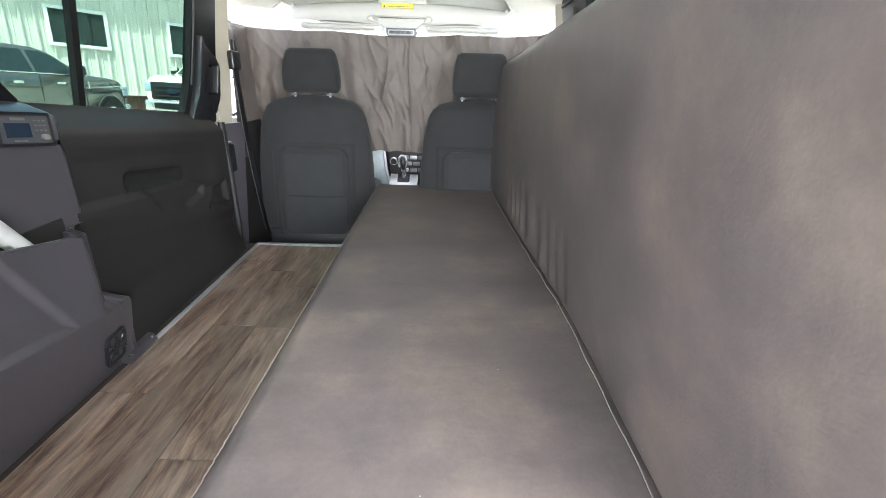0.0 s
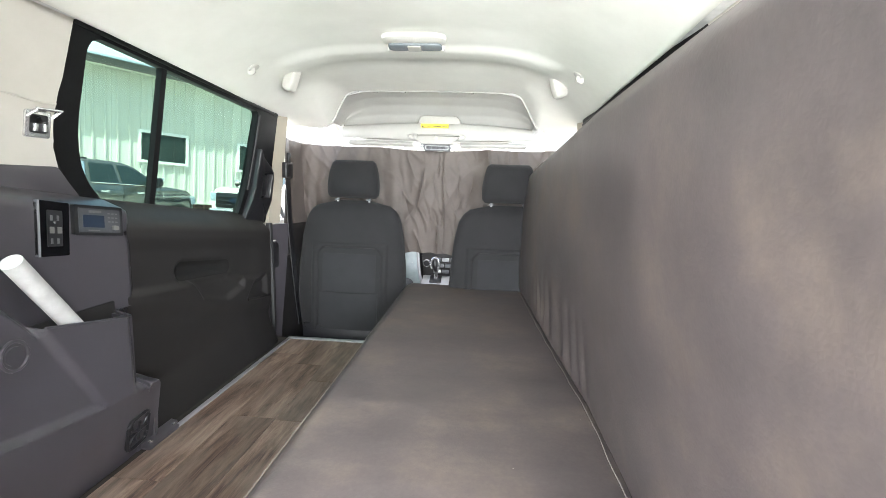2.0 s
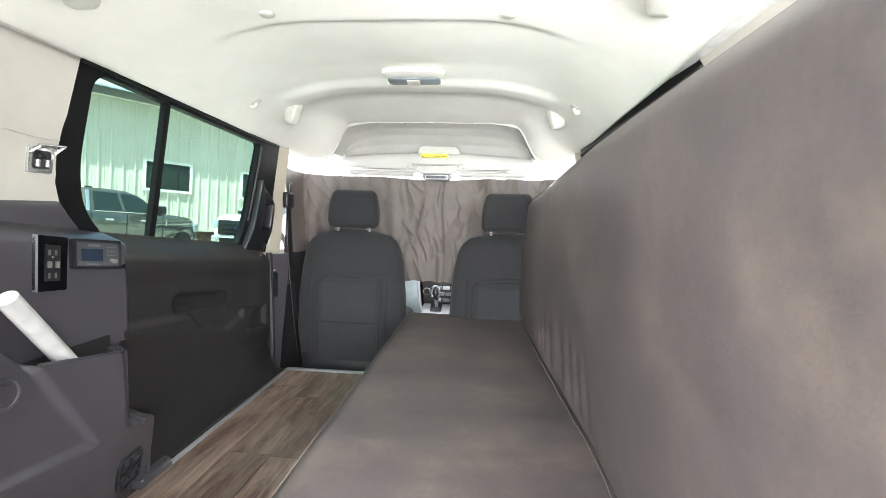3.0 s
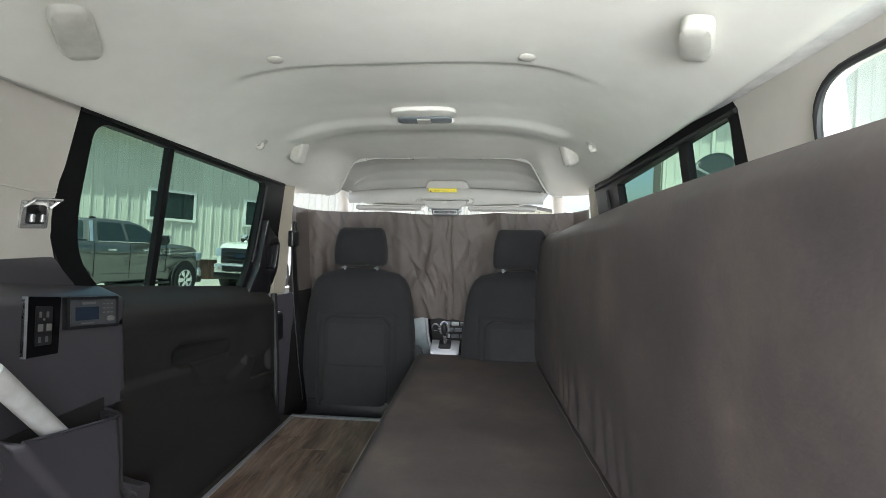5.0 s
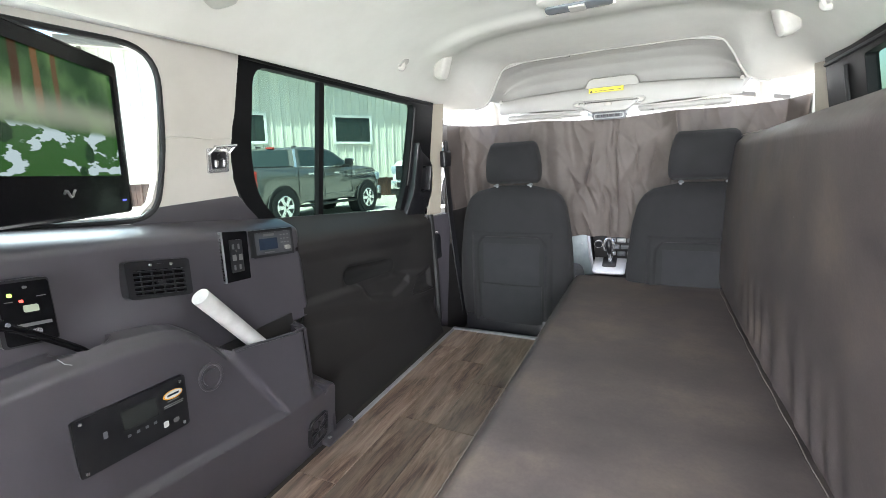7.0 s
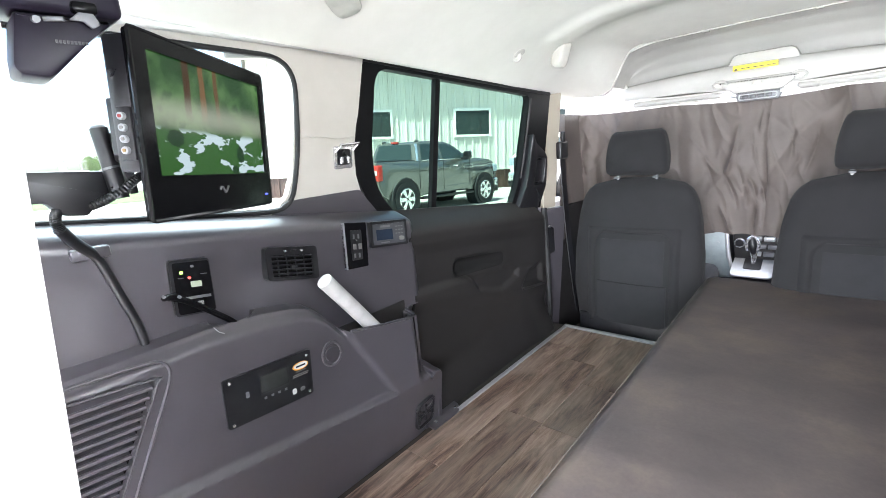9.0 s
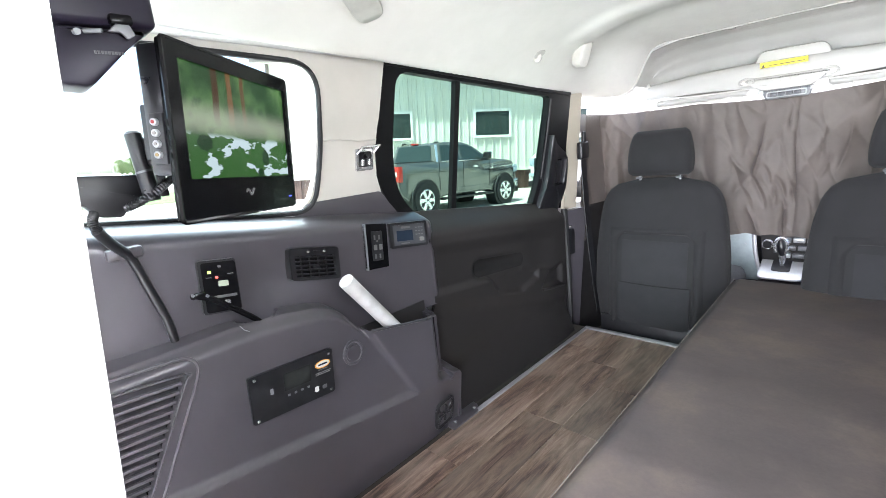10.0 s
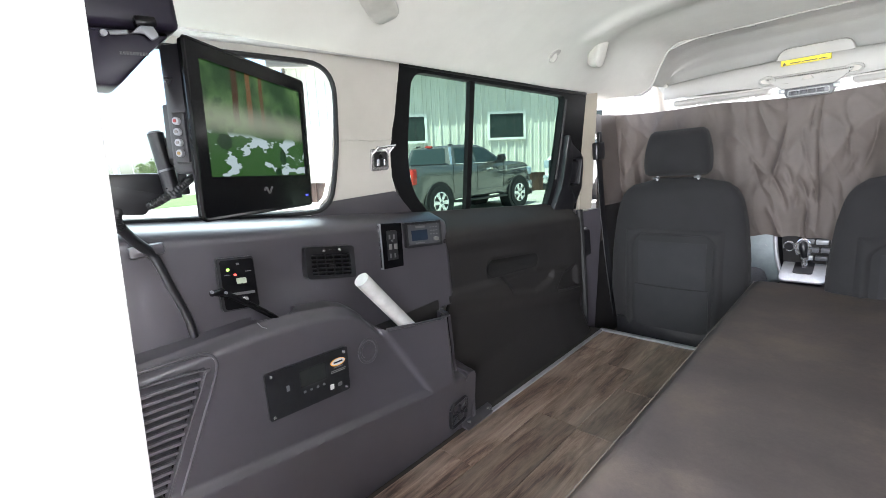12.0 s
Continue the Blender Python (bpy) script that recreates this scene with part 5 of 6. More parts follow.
part("emblem_core", face_plate([(0.862 + 0.088 * math.cos(k * math.pi / 12), 0.725 + 0.066 * math.sin(k * math.pi / 12)) for k in range(24)], fr_, 0.0132), M_WHITE, ov)
part("emblem_bar", face_plate([(0.80, 0.705), (0.92, 0.705), (0.92, 0.74), (0.80, 0.74)], fr_, 0.0136), M_LCD, ov)
for a, b, v in ((0.80, 0.92, 0.60), (0.76, 0.96, 0.535), (0.76, 0.95, 0.50)):
    part("print_bar", face_plate([(a, v), (b, v), (b, v + 0.02), (a, v + 0.02)], fr_, 0.0126), M_PRINT, pf)
part("white_mark", face_plate(round_poly([(0.735, 0.15), (0.785, 0.15), (0.785, 0.27), (0.735, 0.27)], 0.03), fr_, 0.0126), M_WHITE, pf)
part("white_mark", face_plate(round_poly([(0.835, 0.16), (0.895, 0.16), (0.895, 0.25), (0.835, 0.25)], 0.03), fr_, 0.0126), M_PRINT, pf)
for u in (0.42, 0.50, 0.58, 0.66):
    part("button", face_plate(rrect(u - 0.015, 0.32, u + 0.015, 0.37, 0.01), fr_, 0.0126), M_GREY, pf)

# white tube standing in the pocket
tube = thing("white_tube", "white rolled tube leaning out of the side pocket", "tube", (-0.672, 0.93, 0.34))
tb = cyl((-0.675, 0.945, 0.335), (-0.640, 0.735, 0.592), 0.0198, n=32)
part("roll", tb, M_WHITE, tube)

# black arm at the cup hollow and its hook
strap = thing("black_lever", "black plastic arm rising from the moulded cup hollow", "lever", (-0.675, 0.5, 0.50))
part("arm", sweep(spline([(-0.703, 0.545, 0.525), (-0.695, 0.528, 0.552), (-0.676, 0.488, 0.590), (-0.657, 0.450, 0.624), (-0.647, 0.425, 0.644), (-0.644, 0.402, 0.656)], 5), 0.0065, 10), M_GLOSS, strap)
part("tip", box(-0.650, 0.392, 0.650, -0.638, 0.420, 0.661, 0.004), M_GLOSS, strap)
for y, z in ((0.395, 0.660), (0.420, 0.652)):
    part("rivet", cyl((-0.640, y, z), (-0.6345, y, z), 0.003, n=10), M_GREY, strap)
part("hook", sweep([(-0.66, 0.475, 0.565), (-0.652, 0.48, 0.555), (-0.652, 0.49, 0.548)], 0.0008, 6), M_ALU, strap)

# chrome latch on the pillar
lat = thing("pillar_latch", "chrome folding hook plate on the beige pillar", "hook", (-0.725, 0.905, 0.86))
fl_ = side(-1)
part("base_plate", plate(rrect(0.866, 0.848, 0.924, 0.907, 0.006), lambda y, z, w: fl_(y, z, -w), 0.006, bevel=0.002), M_CHROME, lat)
part("recess", plate(rrect(0.874, 0.858, 0.916, 0.898, 0.008), lambda y, z, w: fl_(y, z, -0.006 - w), 0.001), M_BLACK, lat)
part("bail", sweep([fl_(0.870, 0.893, -0.006), fl_(0.876, 0.909, -0.020), fl_(0.932, 0.911, -0.022), fl_(0.924, 0.895, -0.006)], 0.004, 8), M_CHROME, lat)
part("knob", cyl(fl_(0.896, 0.885, -0.005), fl_(0.896, 0.889, -0.018), 0.008, n=14), M_BLACK, lat)
for dy in (-0.011, 0.011):
    part("roller", cyl(fl_(0.896 + dy, 0.862, -0.009), fl_(0.896 + dy, 0.878, -0.009), 0.0055, n=12), M_CHROME, lat)

# television on its arm
TV_O = Vector((-0.505, 0.3835, 0.950))
tv_u = Vector((-0.215, 0.309, -0.019))
tv_w = tv_u.length
tv_u.normalize()
tv_v = Vector((0.0, 0.031, 0.28))
tv_v = (tv_v - tv_u * tv_v.dot(tv_u)).normalized()
tv_n = tv_u.cross(tv_v).normalized()
if tv_n.x < 0:
    tv_n = -tv_n
TV_M = Matrix((tv_u, tv_v, tv_n)).transposed().to_4x4()
TV_M.translation = TV_O + tv_u * tv_w / 2
tv = thing("television", "black flat television showing a green woodland picture", "television", matrix=TV_M)
hw, hh = tv_w / 2, 0.141
part("housing", plate(rrect(-hw, -hh, hw, hh, 0.008), lambda x, y, w: (x, y, w - 0.012), 0.012, [rrect(-0.160, -0.072, 0.176, 0.1165, 0.002)]), M_GLOSS, tv, angle=20)
part("rim", sweep([(x, y, -0.003) for x, y in rrect(-hw, -hh, hw, hh, 0.008)], 0.004, 6, closed=True), M_GLOSS, tv)
part("back_shell", box(-hw + 0.004, -0.066, -0.052, hw - 0.01, hh - 0.006, -0.012, 0.008), M_BLACK, tv)
part("screen", box(-0.164, -0.076, -0.012, 0.180, 0.1205, -0.006), M_SCREEN, tv, "lit screen with a green woodland picture")
part("emblem", sweep([(-0.012 + 0.004 * k, -hh + 0.040 + 0.006 * math.sin(k * 1.1), 0.0015) for k in range(8)], 0.002, 6), M_PRINT, tv)
part("power_light", box(hw - 0.030, -hh + 0.020, 0.0, hw - 0.018, -hh + 0.023, 0.001), M_LEDB, tv)
for k in range(4):
    j = part("jack", cyl((-hw - 0.008, 0.016 - 0.0165 * k, -0.026), (-hw + 0.006, 0.016 - 0.0165 * k, -0.026), 0.0056, n=16), M_ALU, tv)
    part("jack_core", cyl((-hw - 0.0095, 0.016 - 0.0165 * k, -0.026), (-hw, 0.016 - 0.0165 * k, -0.026), 0.0026, n=12), plain("jack_%d" % k, ((0.25, 0.02, 0.02), (0.16, 0.15, 0.14), (0.16, 0.15, 0.14), (0.25, 0.16, 0.05))[k]), j)
part("jack_strip", box(-hw - 0.002, -0.048, -0.038, -hw + 0.006, 0.030, -0.014, 0.002), M_BLACK, tv)
part("mount_plate", box(-hw + 0.035, -0.04, -0.085, -hw + 0.12, 0.05, -0.052, 0.004), M_BLACK, tv)

arm = thing("swivel_bracket", "black swivel bracket fixed at the rear quarter window", "wall bracket", (-0.70, 0.33, 0.82))
part("arm_box", plate(round_poly([(0.215, 0.905), (0.372, 0.893), (0.378, 0.845), (0.345, 0.845), (0.325, 0.822), (0.292, 0.827), (0.275, 0.85), (0.215, 0.855)], 0.006), lambda y, z, w: (-0.715 + w, y, z), 0.045, bevel=0.004), M_BLACK, arm)
part("post", cyl((-0.655, 0.372, 0.845), (-0.66, 0.366, 0.963), 0.0135, n=24), M_BLACK, arm)
part("post_cap", cyl((-0.66, 0.366, 0.962), (-0.6602, 0.3658, 0.967), 0.0132, 0.010, 24), M_ALU, arm)
part("post_collar", cyl((-0.657, 0.37, 0.895), (-0.6575, 0.3695, 0.8985), 0.0145, n=24), M_GREY, arm)
part("arm_link", box(-0.675, 0.375, 0.905, -0.60, 0.445, 0.955, 0.006), M_BLACK, arm)
part("stay", box(-0.665, 0.385, 0.850, -0.650, 0.40, 0.91, 0.003), M_BLACK, arm)
hose = thing("cable_conduit", "black corrugated cable conduit running to the television", "cable conduit", (-0.70, 0.31, 0.57))
part("conduit", sweep(spline([(-0.60, 0.440, 0.905), (-0.635, 0.416, 0.888), (-0.645, 0.400, 0.876), (-0.648, 0.370, 0.856), (-0.668, 0.340, 0.840), (-0.695, 0.316, 0.836), (-0.695, 0.295, 0.838), (-0.668, 0.283, 0.832), (-0.655, 0.278, 0.820), (-0.656, 0.281, 0.803)], 14), 0.0068, 10, ripple=0.22), M_BLACK, hose)
part("sheath", sweep(spline([(-0.654, 0.280, 0.808), (-0.676, 0.297, 0.782), (-0.698, 0.320, 0.755)], 8), 0.0095, 10), M_BLACK, hose)
part("lower_cable", sweep(spline([(-0.698, 0.320, 0.755), (-0.706, 0.330, 0.735), (-0.712, 0.346, 0.671), (-0.712, 0.361, 0.607), (-0.708, 0.365, 0.560)], 8), 0.0085, 10), M_BLACK, hose)
part("cable_clip", box(-0.735, 0.290, 0.744, -0.696, 0.348, 0.766, 0.005), M_TRIM, hose)

# black fixture high at the tail end
fx = thing("rear_bracket", "black metal bracket with bright fittings below the rear header", "bracket", (-0.5, 0.33, 1.0))
part("block", box(-0.57, 0.14, 1.092, -0.485, 0.388, 1.175, 0.010, 3), M_BRACKET, fx)
wing = part("lower_wing", plate(round_poly([(0.272, 1.090), (0.378, 1.090), (0.350, 1.068), (0.294, 1.012), (0.262, 1.016), (0.258, 1.026)], [0.004, 0.01, 0.01, 0.008, 0.008, 0.004]), lambda y, z, w: (-0.555 + w, y, z), 0.06, bevel=0.005), M_BRACKET, fx)
for k in range(9):
    part("ridge", box(-0.496, 0.306 + 0.004 * k, 1.056, -0.4935, 0.3085 + 0.004 * k, 1.060), M_FASCIA, wing)
part("catch", box(-0.492, 0.328, 1.092, -0.476, 0.356, 1.106, 0.004), M_GLOSS, fx)
part("catch_plate", plate(round_poly([(0.322, 1.082), (0.336, 1.094), (0.350, 1.094), (0.356, 1.080), (0.346, 1.074), (0.338, 1.083)], 0.003), lambda y, z, w: (-0.484 + w, y, z), 0.005, bevel=0.001), M_GREY, fx)
part("bolt", cyl((-0.492, 0.290, 1.081), (-0.480, 0.290, 1.079), 0.0042, n=14), M_GREY, fx)
part("pin", cyl((-0.492, 0.299, 1.083), (-0.482, 0.318, 1.083), 0.003, n=10), M_GREY, fx)

# ---- bed and upright mattress ----
bed = thing("bed", "low bed base with a brown vinyl-covered mattress", "bed", (0.2, 1.2, 0.0))
def bed_f(u, v):
    """Top and rounded sides of the bed mattress: u across, v along."""
    y = 0.10 + 2.105 * v
    xl, xr = -0.094, 0.62
    a = -0.03 + 1.06 * u
    x = xl + (xr - xl) * min(1, max(0, a))
    ez = min(x - xl, xr - x)
    z = 0.272 - 0.016 * (1 - ease(0.0, 0.03, ez)) - 0.022 * ease(2.15, 2.205, y) + 0.003 * noise.noise((x * 5, y * 4, 0))
    if a < 0 or a > 1:
        z -= 0.14 * (min(1, max(-a, a - 1) / 0.03))
    return (x, y, z)
mat_b = part("mattress", sheet(60, 120, bed_f, off=(0, 0, -0.02)), M_BED, bed, "brown mottled vinyl mattress cover", angle=60)
part("front_edge", sheet(30, 8, lambda u, v: (-0.094 + 0.714 * u, 2.205 + 0.012 * math.sin(v * 3.14), 0.250 - 0.14 * v), off=(0, -0.01, 0)), M_BED, mat_b)
part("stitching", sweep([(-0.092 + 0.0016 * (k % 2), 0.12 + 2.06 * k / 260, 0.2585 + 0.0010 * ((k // 2) % 2)) for k in range(261)], 0.0010, 5), M_PIPING, mat_b, "pale stitched seam")
part("base", box(-0.085, 0.12, 0.0, 0.68, 2.19, 0.12, 0.004), M_BLACK, bed)

up = thing("folded_mattress", "brown vinyl mattress half standing upright on its edge", "mattress", (0.55, 1.2, 0.27))
FACE_X = [(0.13, 0.515), (0.45, 0.522), (0.9, 0.524), (1.2, 0.505), (1.5, 0.487), (1.9, 0.468), (2.16, 0.458), (2.21, 0.462)]
TOP_Z = [(0.13, 0.930), (0.4, 0.926), (0.6, 0.921), (0.8, 0.914), (1.3, 0.888), (1.7, 0.865), (2.05, 0.853), (2.18, 0.846), (2.21, 0.83)]
TOP_X = [(0.13, 0.455), (0.8, 0.460), (1.5, 0.475), (2.21, 0.500)]


def up_f(u, v):
    """The upright pad: u along the van, v round from the foot, up the face and over the top."""
    y = 0.13 + 2.075 * u
    zt = lerp(TOP_Z, y)
    xf = lerp(FACE_X, y)
    puff = 0.010 * math.sin(math.pi * min(1, v / 0.8))
    wr = 0.0
    if 0.0 < v < 0.8:
        q = v / 0.8
        z = 0.275 + (zt - 0.275) * q
        foot = (1 - ease(0.02, 0.42, q))
        wr = 0.006 * foot * ease(0.02, 0.08, q) * math.sin(y * 62 + 6 * q + 2 * math.sin(y * 13)) * math.exp(-((y - 1.25) / 0.32) ** 2) * 1.3
        wr += 0.0022 * noise.noise((y * 7, z * 9, 1.7))
        rnd = 0.022 * (ease(0.93, 1.0, q) ** 2) + 0.010 * (1 - ease(0.0, 0.05, q))
        x = xf + (lerp(TOP_X, y) - xf - 0.010) * q - puff - wr + rnd
        return (x, y, z - 0.004 * ease(0.95, 1.0, q) + 0.004 * noise.noise((y * 4, 2.0, 0)) * ease(0.8, 1, q))
    if v <= 0:
        return (xf + 0.014, y, 0.272)
    k = (v - 0.8) / 0.2
    return (lerp(TOP_X, y) + 0.012 + 0.085 * k, y, zt - 0.004 + 0.010 * math.sin(k * 3.14))
part("cover", sheet(190, 70, up_f, off=lambda u, v: (0.02, 0, -0.02 if v > 0.8 else 0)), M_BED, up, "mottled brown vinyl cover", angle=70)
part("core", box(0.545, 0.16, 0.275, 0.62, 2.17, 0.80, 0.02), M_BED, up)
part("rear_face", plate([(0.52, 0.275), (0.66, 0.275), (0.60, 0.915), (0.465, 0.915)], lambda x, z, w: (x, 0.128 + w, z), 0.03, bevel=0.004), M_BED, up)
part("piping", sweep([(lerp(FACE_X, 0.14 + 2.05 * k / 90) + 0.001 + 0.0012 * math.sin(k * 0.9), 0.14 + 2.05 * k / 90, 0.2745 + 0.0012 * abs(math.sin(k * 0.13))) for k in range(91)], 0.0013, 6), M_PIPING, up, "pale piping")
part("top_seam", sweep([(lerp(TOP_X, 1.62 + 0.57 * k / 30) + 0.006, 1.62 + 0.57 * k / 30, lerp(TOP_Z, 1.62 + 0.57 * k / 30) - 0.003) for k in range(31)], 0.0018, 6), M_PIPING, up)
part("end_stitch", sweep([(0.525 - 0.055 * k / 60 + 0.0015 * (k % 2), 0.124, 0.29 + 0.61 * k / 60) for k in range(61)], 0.002, 5), M_INK, up)

# ---- fittings on the headliner ----
lamp = thing("dome_lamp", "pale oval dome lamp with a clear lens and switch", "ceiling lamp", (0, 1.66, 1.27))
zl = 1.270
part("bezel", plate([(0.006 + 0.114 * math.copysign(abs(math.cos(k * math.pi / 20)) ** 0.6, math.cos(k * math.pi / 20)), 1.598 + 0.062 * math.copysign(abs(math.sin(k * math.pi / 20)) ** 0.7, math.sin(k * math.pi / 20))) for k in range(40)], lambda x, y, w: (x, y, zl + 0.006 - w), 0.014, bevel=0.007), M_HEAD, lamp)
part("lens", plate(rrect(-0.093, 1.612, 0.101, 1.662, 0.018), lambda x, y, w: (x, y, zl - 0.006 - w - 0.14 * (y - 1.60)), 0.006, bevel=0.002), M_DOMELENS, lamp, "smoky lens")
part("switch", plate(rrect(-0.022, 1.618, 0.026, 1.658, 0.004), lambda x, y, w: (x, y, zl - 0.011 - w - 0.14 * (y - 1.60)), 0.006, bevel=0.002), M_IVORY, lamp)
part("lens_shroud", box(-0.100, 1.655, 1.250, 0.108, 1.672, 1.268, 0.004), M_HEAD, lamp)
for s in (-1, 1):
    hk = thing("coat_hook", "pale plastic coat hook on the headliner side", "coat hook", matrix=on_head(s * 0.594, 1.618 if s < 0 else 1.668, -0.012), group="coat hooks")
    part("base", loft([super_ring(0, 0, 0.024 * r, 0.026 * r, d, 24, 2.4) for r, d in ((1.0, -0.004), (0.98, 0.008), (0.8, 0.014), (0.3, 0.016))]), M_IVORY, hk)
    part("hook", sweep(spline([(0, 0.0, 0.008), (-s * 0.004, -0.004, 0.022), (-s * 0.014, -0.006, 0.026), (-s * 0.022, -0.006, 0.018)], 6), 0.009, 8), M_IVORY, hk)
    gx, gy, gz = s * (0.525 if s < 0 else 0.544), (1.815 if s < 0 else 1.868), 1.180
    ax_l = Vector((-s * 0.26, 0.10, 0.96)).normalized()
    ax_n = Vector((-s * 0.80, -0.34, -0.35)).normalized()
    ax_n = (ax_n - ax_l * ax_n.dot(ax_l)).normalized()
    gm = Matrix((ax_l.cross(ax_n), ax_l, ax_n)).transposed().to_4x4()
    gm.translation = (gx, gy, gz)
    gh = thing("handle_cover", "pale oval cover for a grab handle", "handle cover", matrix=gm, group="handle covers")
    part("cover", loft([super_ring(0, 0, 0.024 * r, 0.055 * r, d, 32, 3.4) for r, d in ((0.9, -0.035), (1.0, -0.02), (1.0, 0.004), (0.92, 0.012), (0.7, 0.016), (0.3, 0.017))]), M_IVORY, gh)
    # the cap on the passenger side lies flatter and a little smaller
    cm = on_head(-0.545, 0.815) if s < 0 else on_head(0.47, 0.84)
    if s > 0:
        cm.translation = on_head(0.596, 0.848).translation + Vector((-0.012, 0, -0.004))
    cw = 1.0 if s < 0 else 0.78
    cc = thing("ceiling_cap", "pale rounded plastic cap on the headliner edge", "cap", matrix=cm @ Matrix.Rotation(s * radians(37 if s < 0 else 24), 4, "Z"), group="ceiling caps")
    cap = part("cap", loft([super_ring(0, 0, 0.034 * r * cw, 0.080 * r * cw, d, 40, 4.0) for r, d in ((1.02, -0.006), (1.02, 0.004), (0.99, 0.011), (0.93, 0.015), (0.6, 0.018), (0.2, 0.018))]), M_IVORY, cc)
    part("slit", box(-0.016 * cw, 0.070 * cw, 0.002, 0.016 * cw, 0.0825 * cw, 0.010, 0.003), M_GREY, cap)
    dm = thing("headliner_clip", "small round headliner clip", "clip", matrix=on_head(-0.287 if s < 0 else 0.318, 1.088 if s < 0 else 1.100), group="headliner clips")
    part("disc", loft([super_ring(0, 0, 0.019 * r, 0.019 * r, d, 24, 2.0) for r, d in ((1.0, -0.003), (1.0, 0.003), (0.8, 0.006), (0.3, 0.007))]), M_IVORY, dm)

# ---- invented white cloth over the driver's half of the rear opening ----
# added for an unidentified white glare; also blocks and softens the rear lamp
screen = thing("rear_glare_cloth", "invented white translucent cloth standing in for white glare at the rear opening", "cloth screen", (-0.4, 0.1, 0.0))
def cloth_f(u, v):
    z = 1.19 - (1.30 - 0.73 * ease(0.80, 1.0, u)) * v
    return (-0.80 + 0.804 * u, 0.176 + 0.093 * (z - 0.856) + 0.010 * math.sin(u * 22) * (1 - u) - 0.085 * (1 - u), z)
part("cloth", sheet(40, 30, cloth_f, off=(0, -0.004, 0)), M_CLOTH, screen)
part("hem", sweep([(0.0, 0.176 + 0.093 * (z - 0.856), z) for z in [1.19 - 0.57 * k / 20 for k in range(21)]], 0.004, 8), M_CLOTH, screen)
part("rod", cyl((-0.80, 0.197, 1.195), (0.06, 0.197, 1.195), 0.010, n=12), M_ALU, screen)


# ---- outside: the yard falls away from the van ----
UP = Vector((0.032, 0.05, 1.0)).normalized()
TILT_M = Vector((0, 0, 1)).rotation_difference(UP).to_matrix().to_4x4()


def ground_z(x, y):
    return -0.7 - 0.032 * x - 0.05 * y


def on_ground(x, y, heading=0.0):
    return Matrix.Translation((x, y, ground_z(x, y))) @ TILT_M @ Matrix.Rotation(radians(heading), 4, "Z")


M_CONC = surface("pale_concrete", (0.34, 0.33, 0.31), (0.46, 0.45, 0.42), 0.85, scale=0.8, bump=0.3, grain=60, wear=((0.22, 0.21, 0.20), 0.5, 0.62))
M_GRASS = surface("mown_grass", (0.05, 0.10, 0.025), (0.10, 0.17, 0.05), 0.9, scale=3, bump=0.6, grain=40)
M_SIDING = surface("cream_steel_siding", (0.56, 0.56, 0.50), (0.64, 0.64, 0.58), 0.45, scale=1.2, bump=0.08, grain=80, random_amount=0.05)
M_WAINSCOT = surface("brown_steel_siding", (0.055, 0.030, 0.024), (0.08, 0.045, 0.036), 0.45, scale=2, bump=0.08, grain=80, random_amount=0.08)
M_WINFRAME = plain("white_window_frame", (0.78, 0.78, 0.76), 0.4)
M_ROOFM = plain("grey_metal_roof", (0.50, 0.53, 0.56), 0.4, 0.3)
M_SOFFIT = plain("brown_fascia", (0.11, 0.10, 0.085), 0.5)
M_TRUCKGREY = surface("stone_grey_metallic_paint", (0.135, 0.133, 0.120), (0.140, 0.138, 0.125), 0.24, 0.35, scale=20, bump=0.0, coat=1.0)
M_TRUCKWHITE = plain("white_truck_paint", (0.75, 0.75, 0.74), 0.25, coat=0.6)
M_TYRE = plain("tyre_rubber", (0.02, 0.02, 0.02), 0.85)
M_TAIL = plain("red_tail_lamp", (0.45, 0.03, 0.02), 0.2)
M_LEAF = surface("tree_leaves", (0.045, 0.085, 0.025), (0.12, 0.165, 0.05), 0.7, scale=6, bump=0.0)
M_BARK = surface("tree_bark", (0.06, 0.045, 0.03), (0.11, 0.085, 0.06), 0.9, scale=20, bump=0.5)
M_DISH = plain("dark_grey_dish", (0.05, 0.06, 0.065), 0.5)

ground = part("ground", sheet(60, 60, lambda u, v: (lambda x, y: (x, y, ground_z(x, y)))(-300 + 600 * u, -300 + 600 * v)), M_CONC, kind="structure", label="pale concrete yard sloping gently away", category="ground")
lawn = part("lawn", sheet(12, 40, lambda u, v: (lambda x, y: (x, y, ground_z(x, y) + 0.02))(-34 + 11 * u, -40 + 70 * v)), M_GRASS, kind="structure", label="strip of mown green grass beyond the yard", category="grass")
lawn["kind"] = "structure"


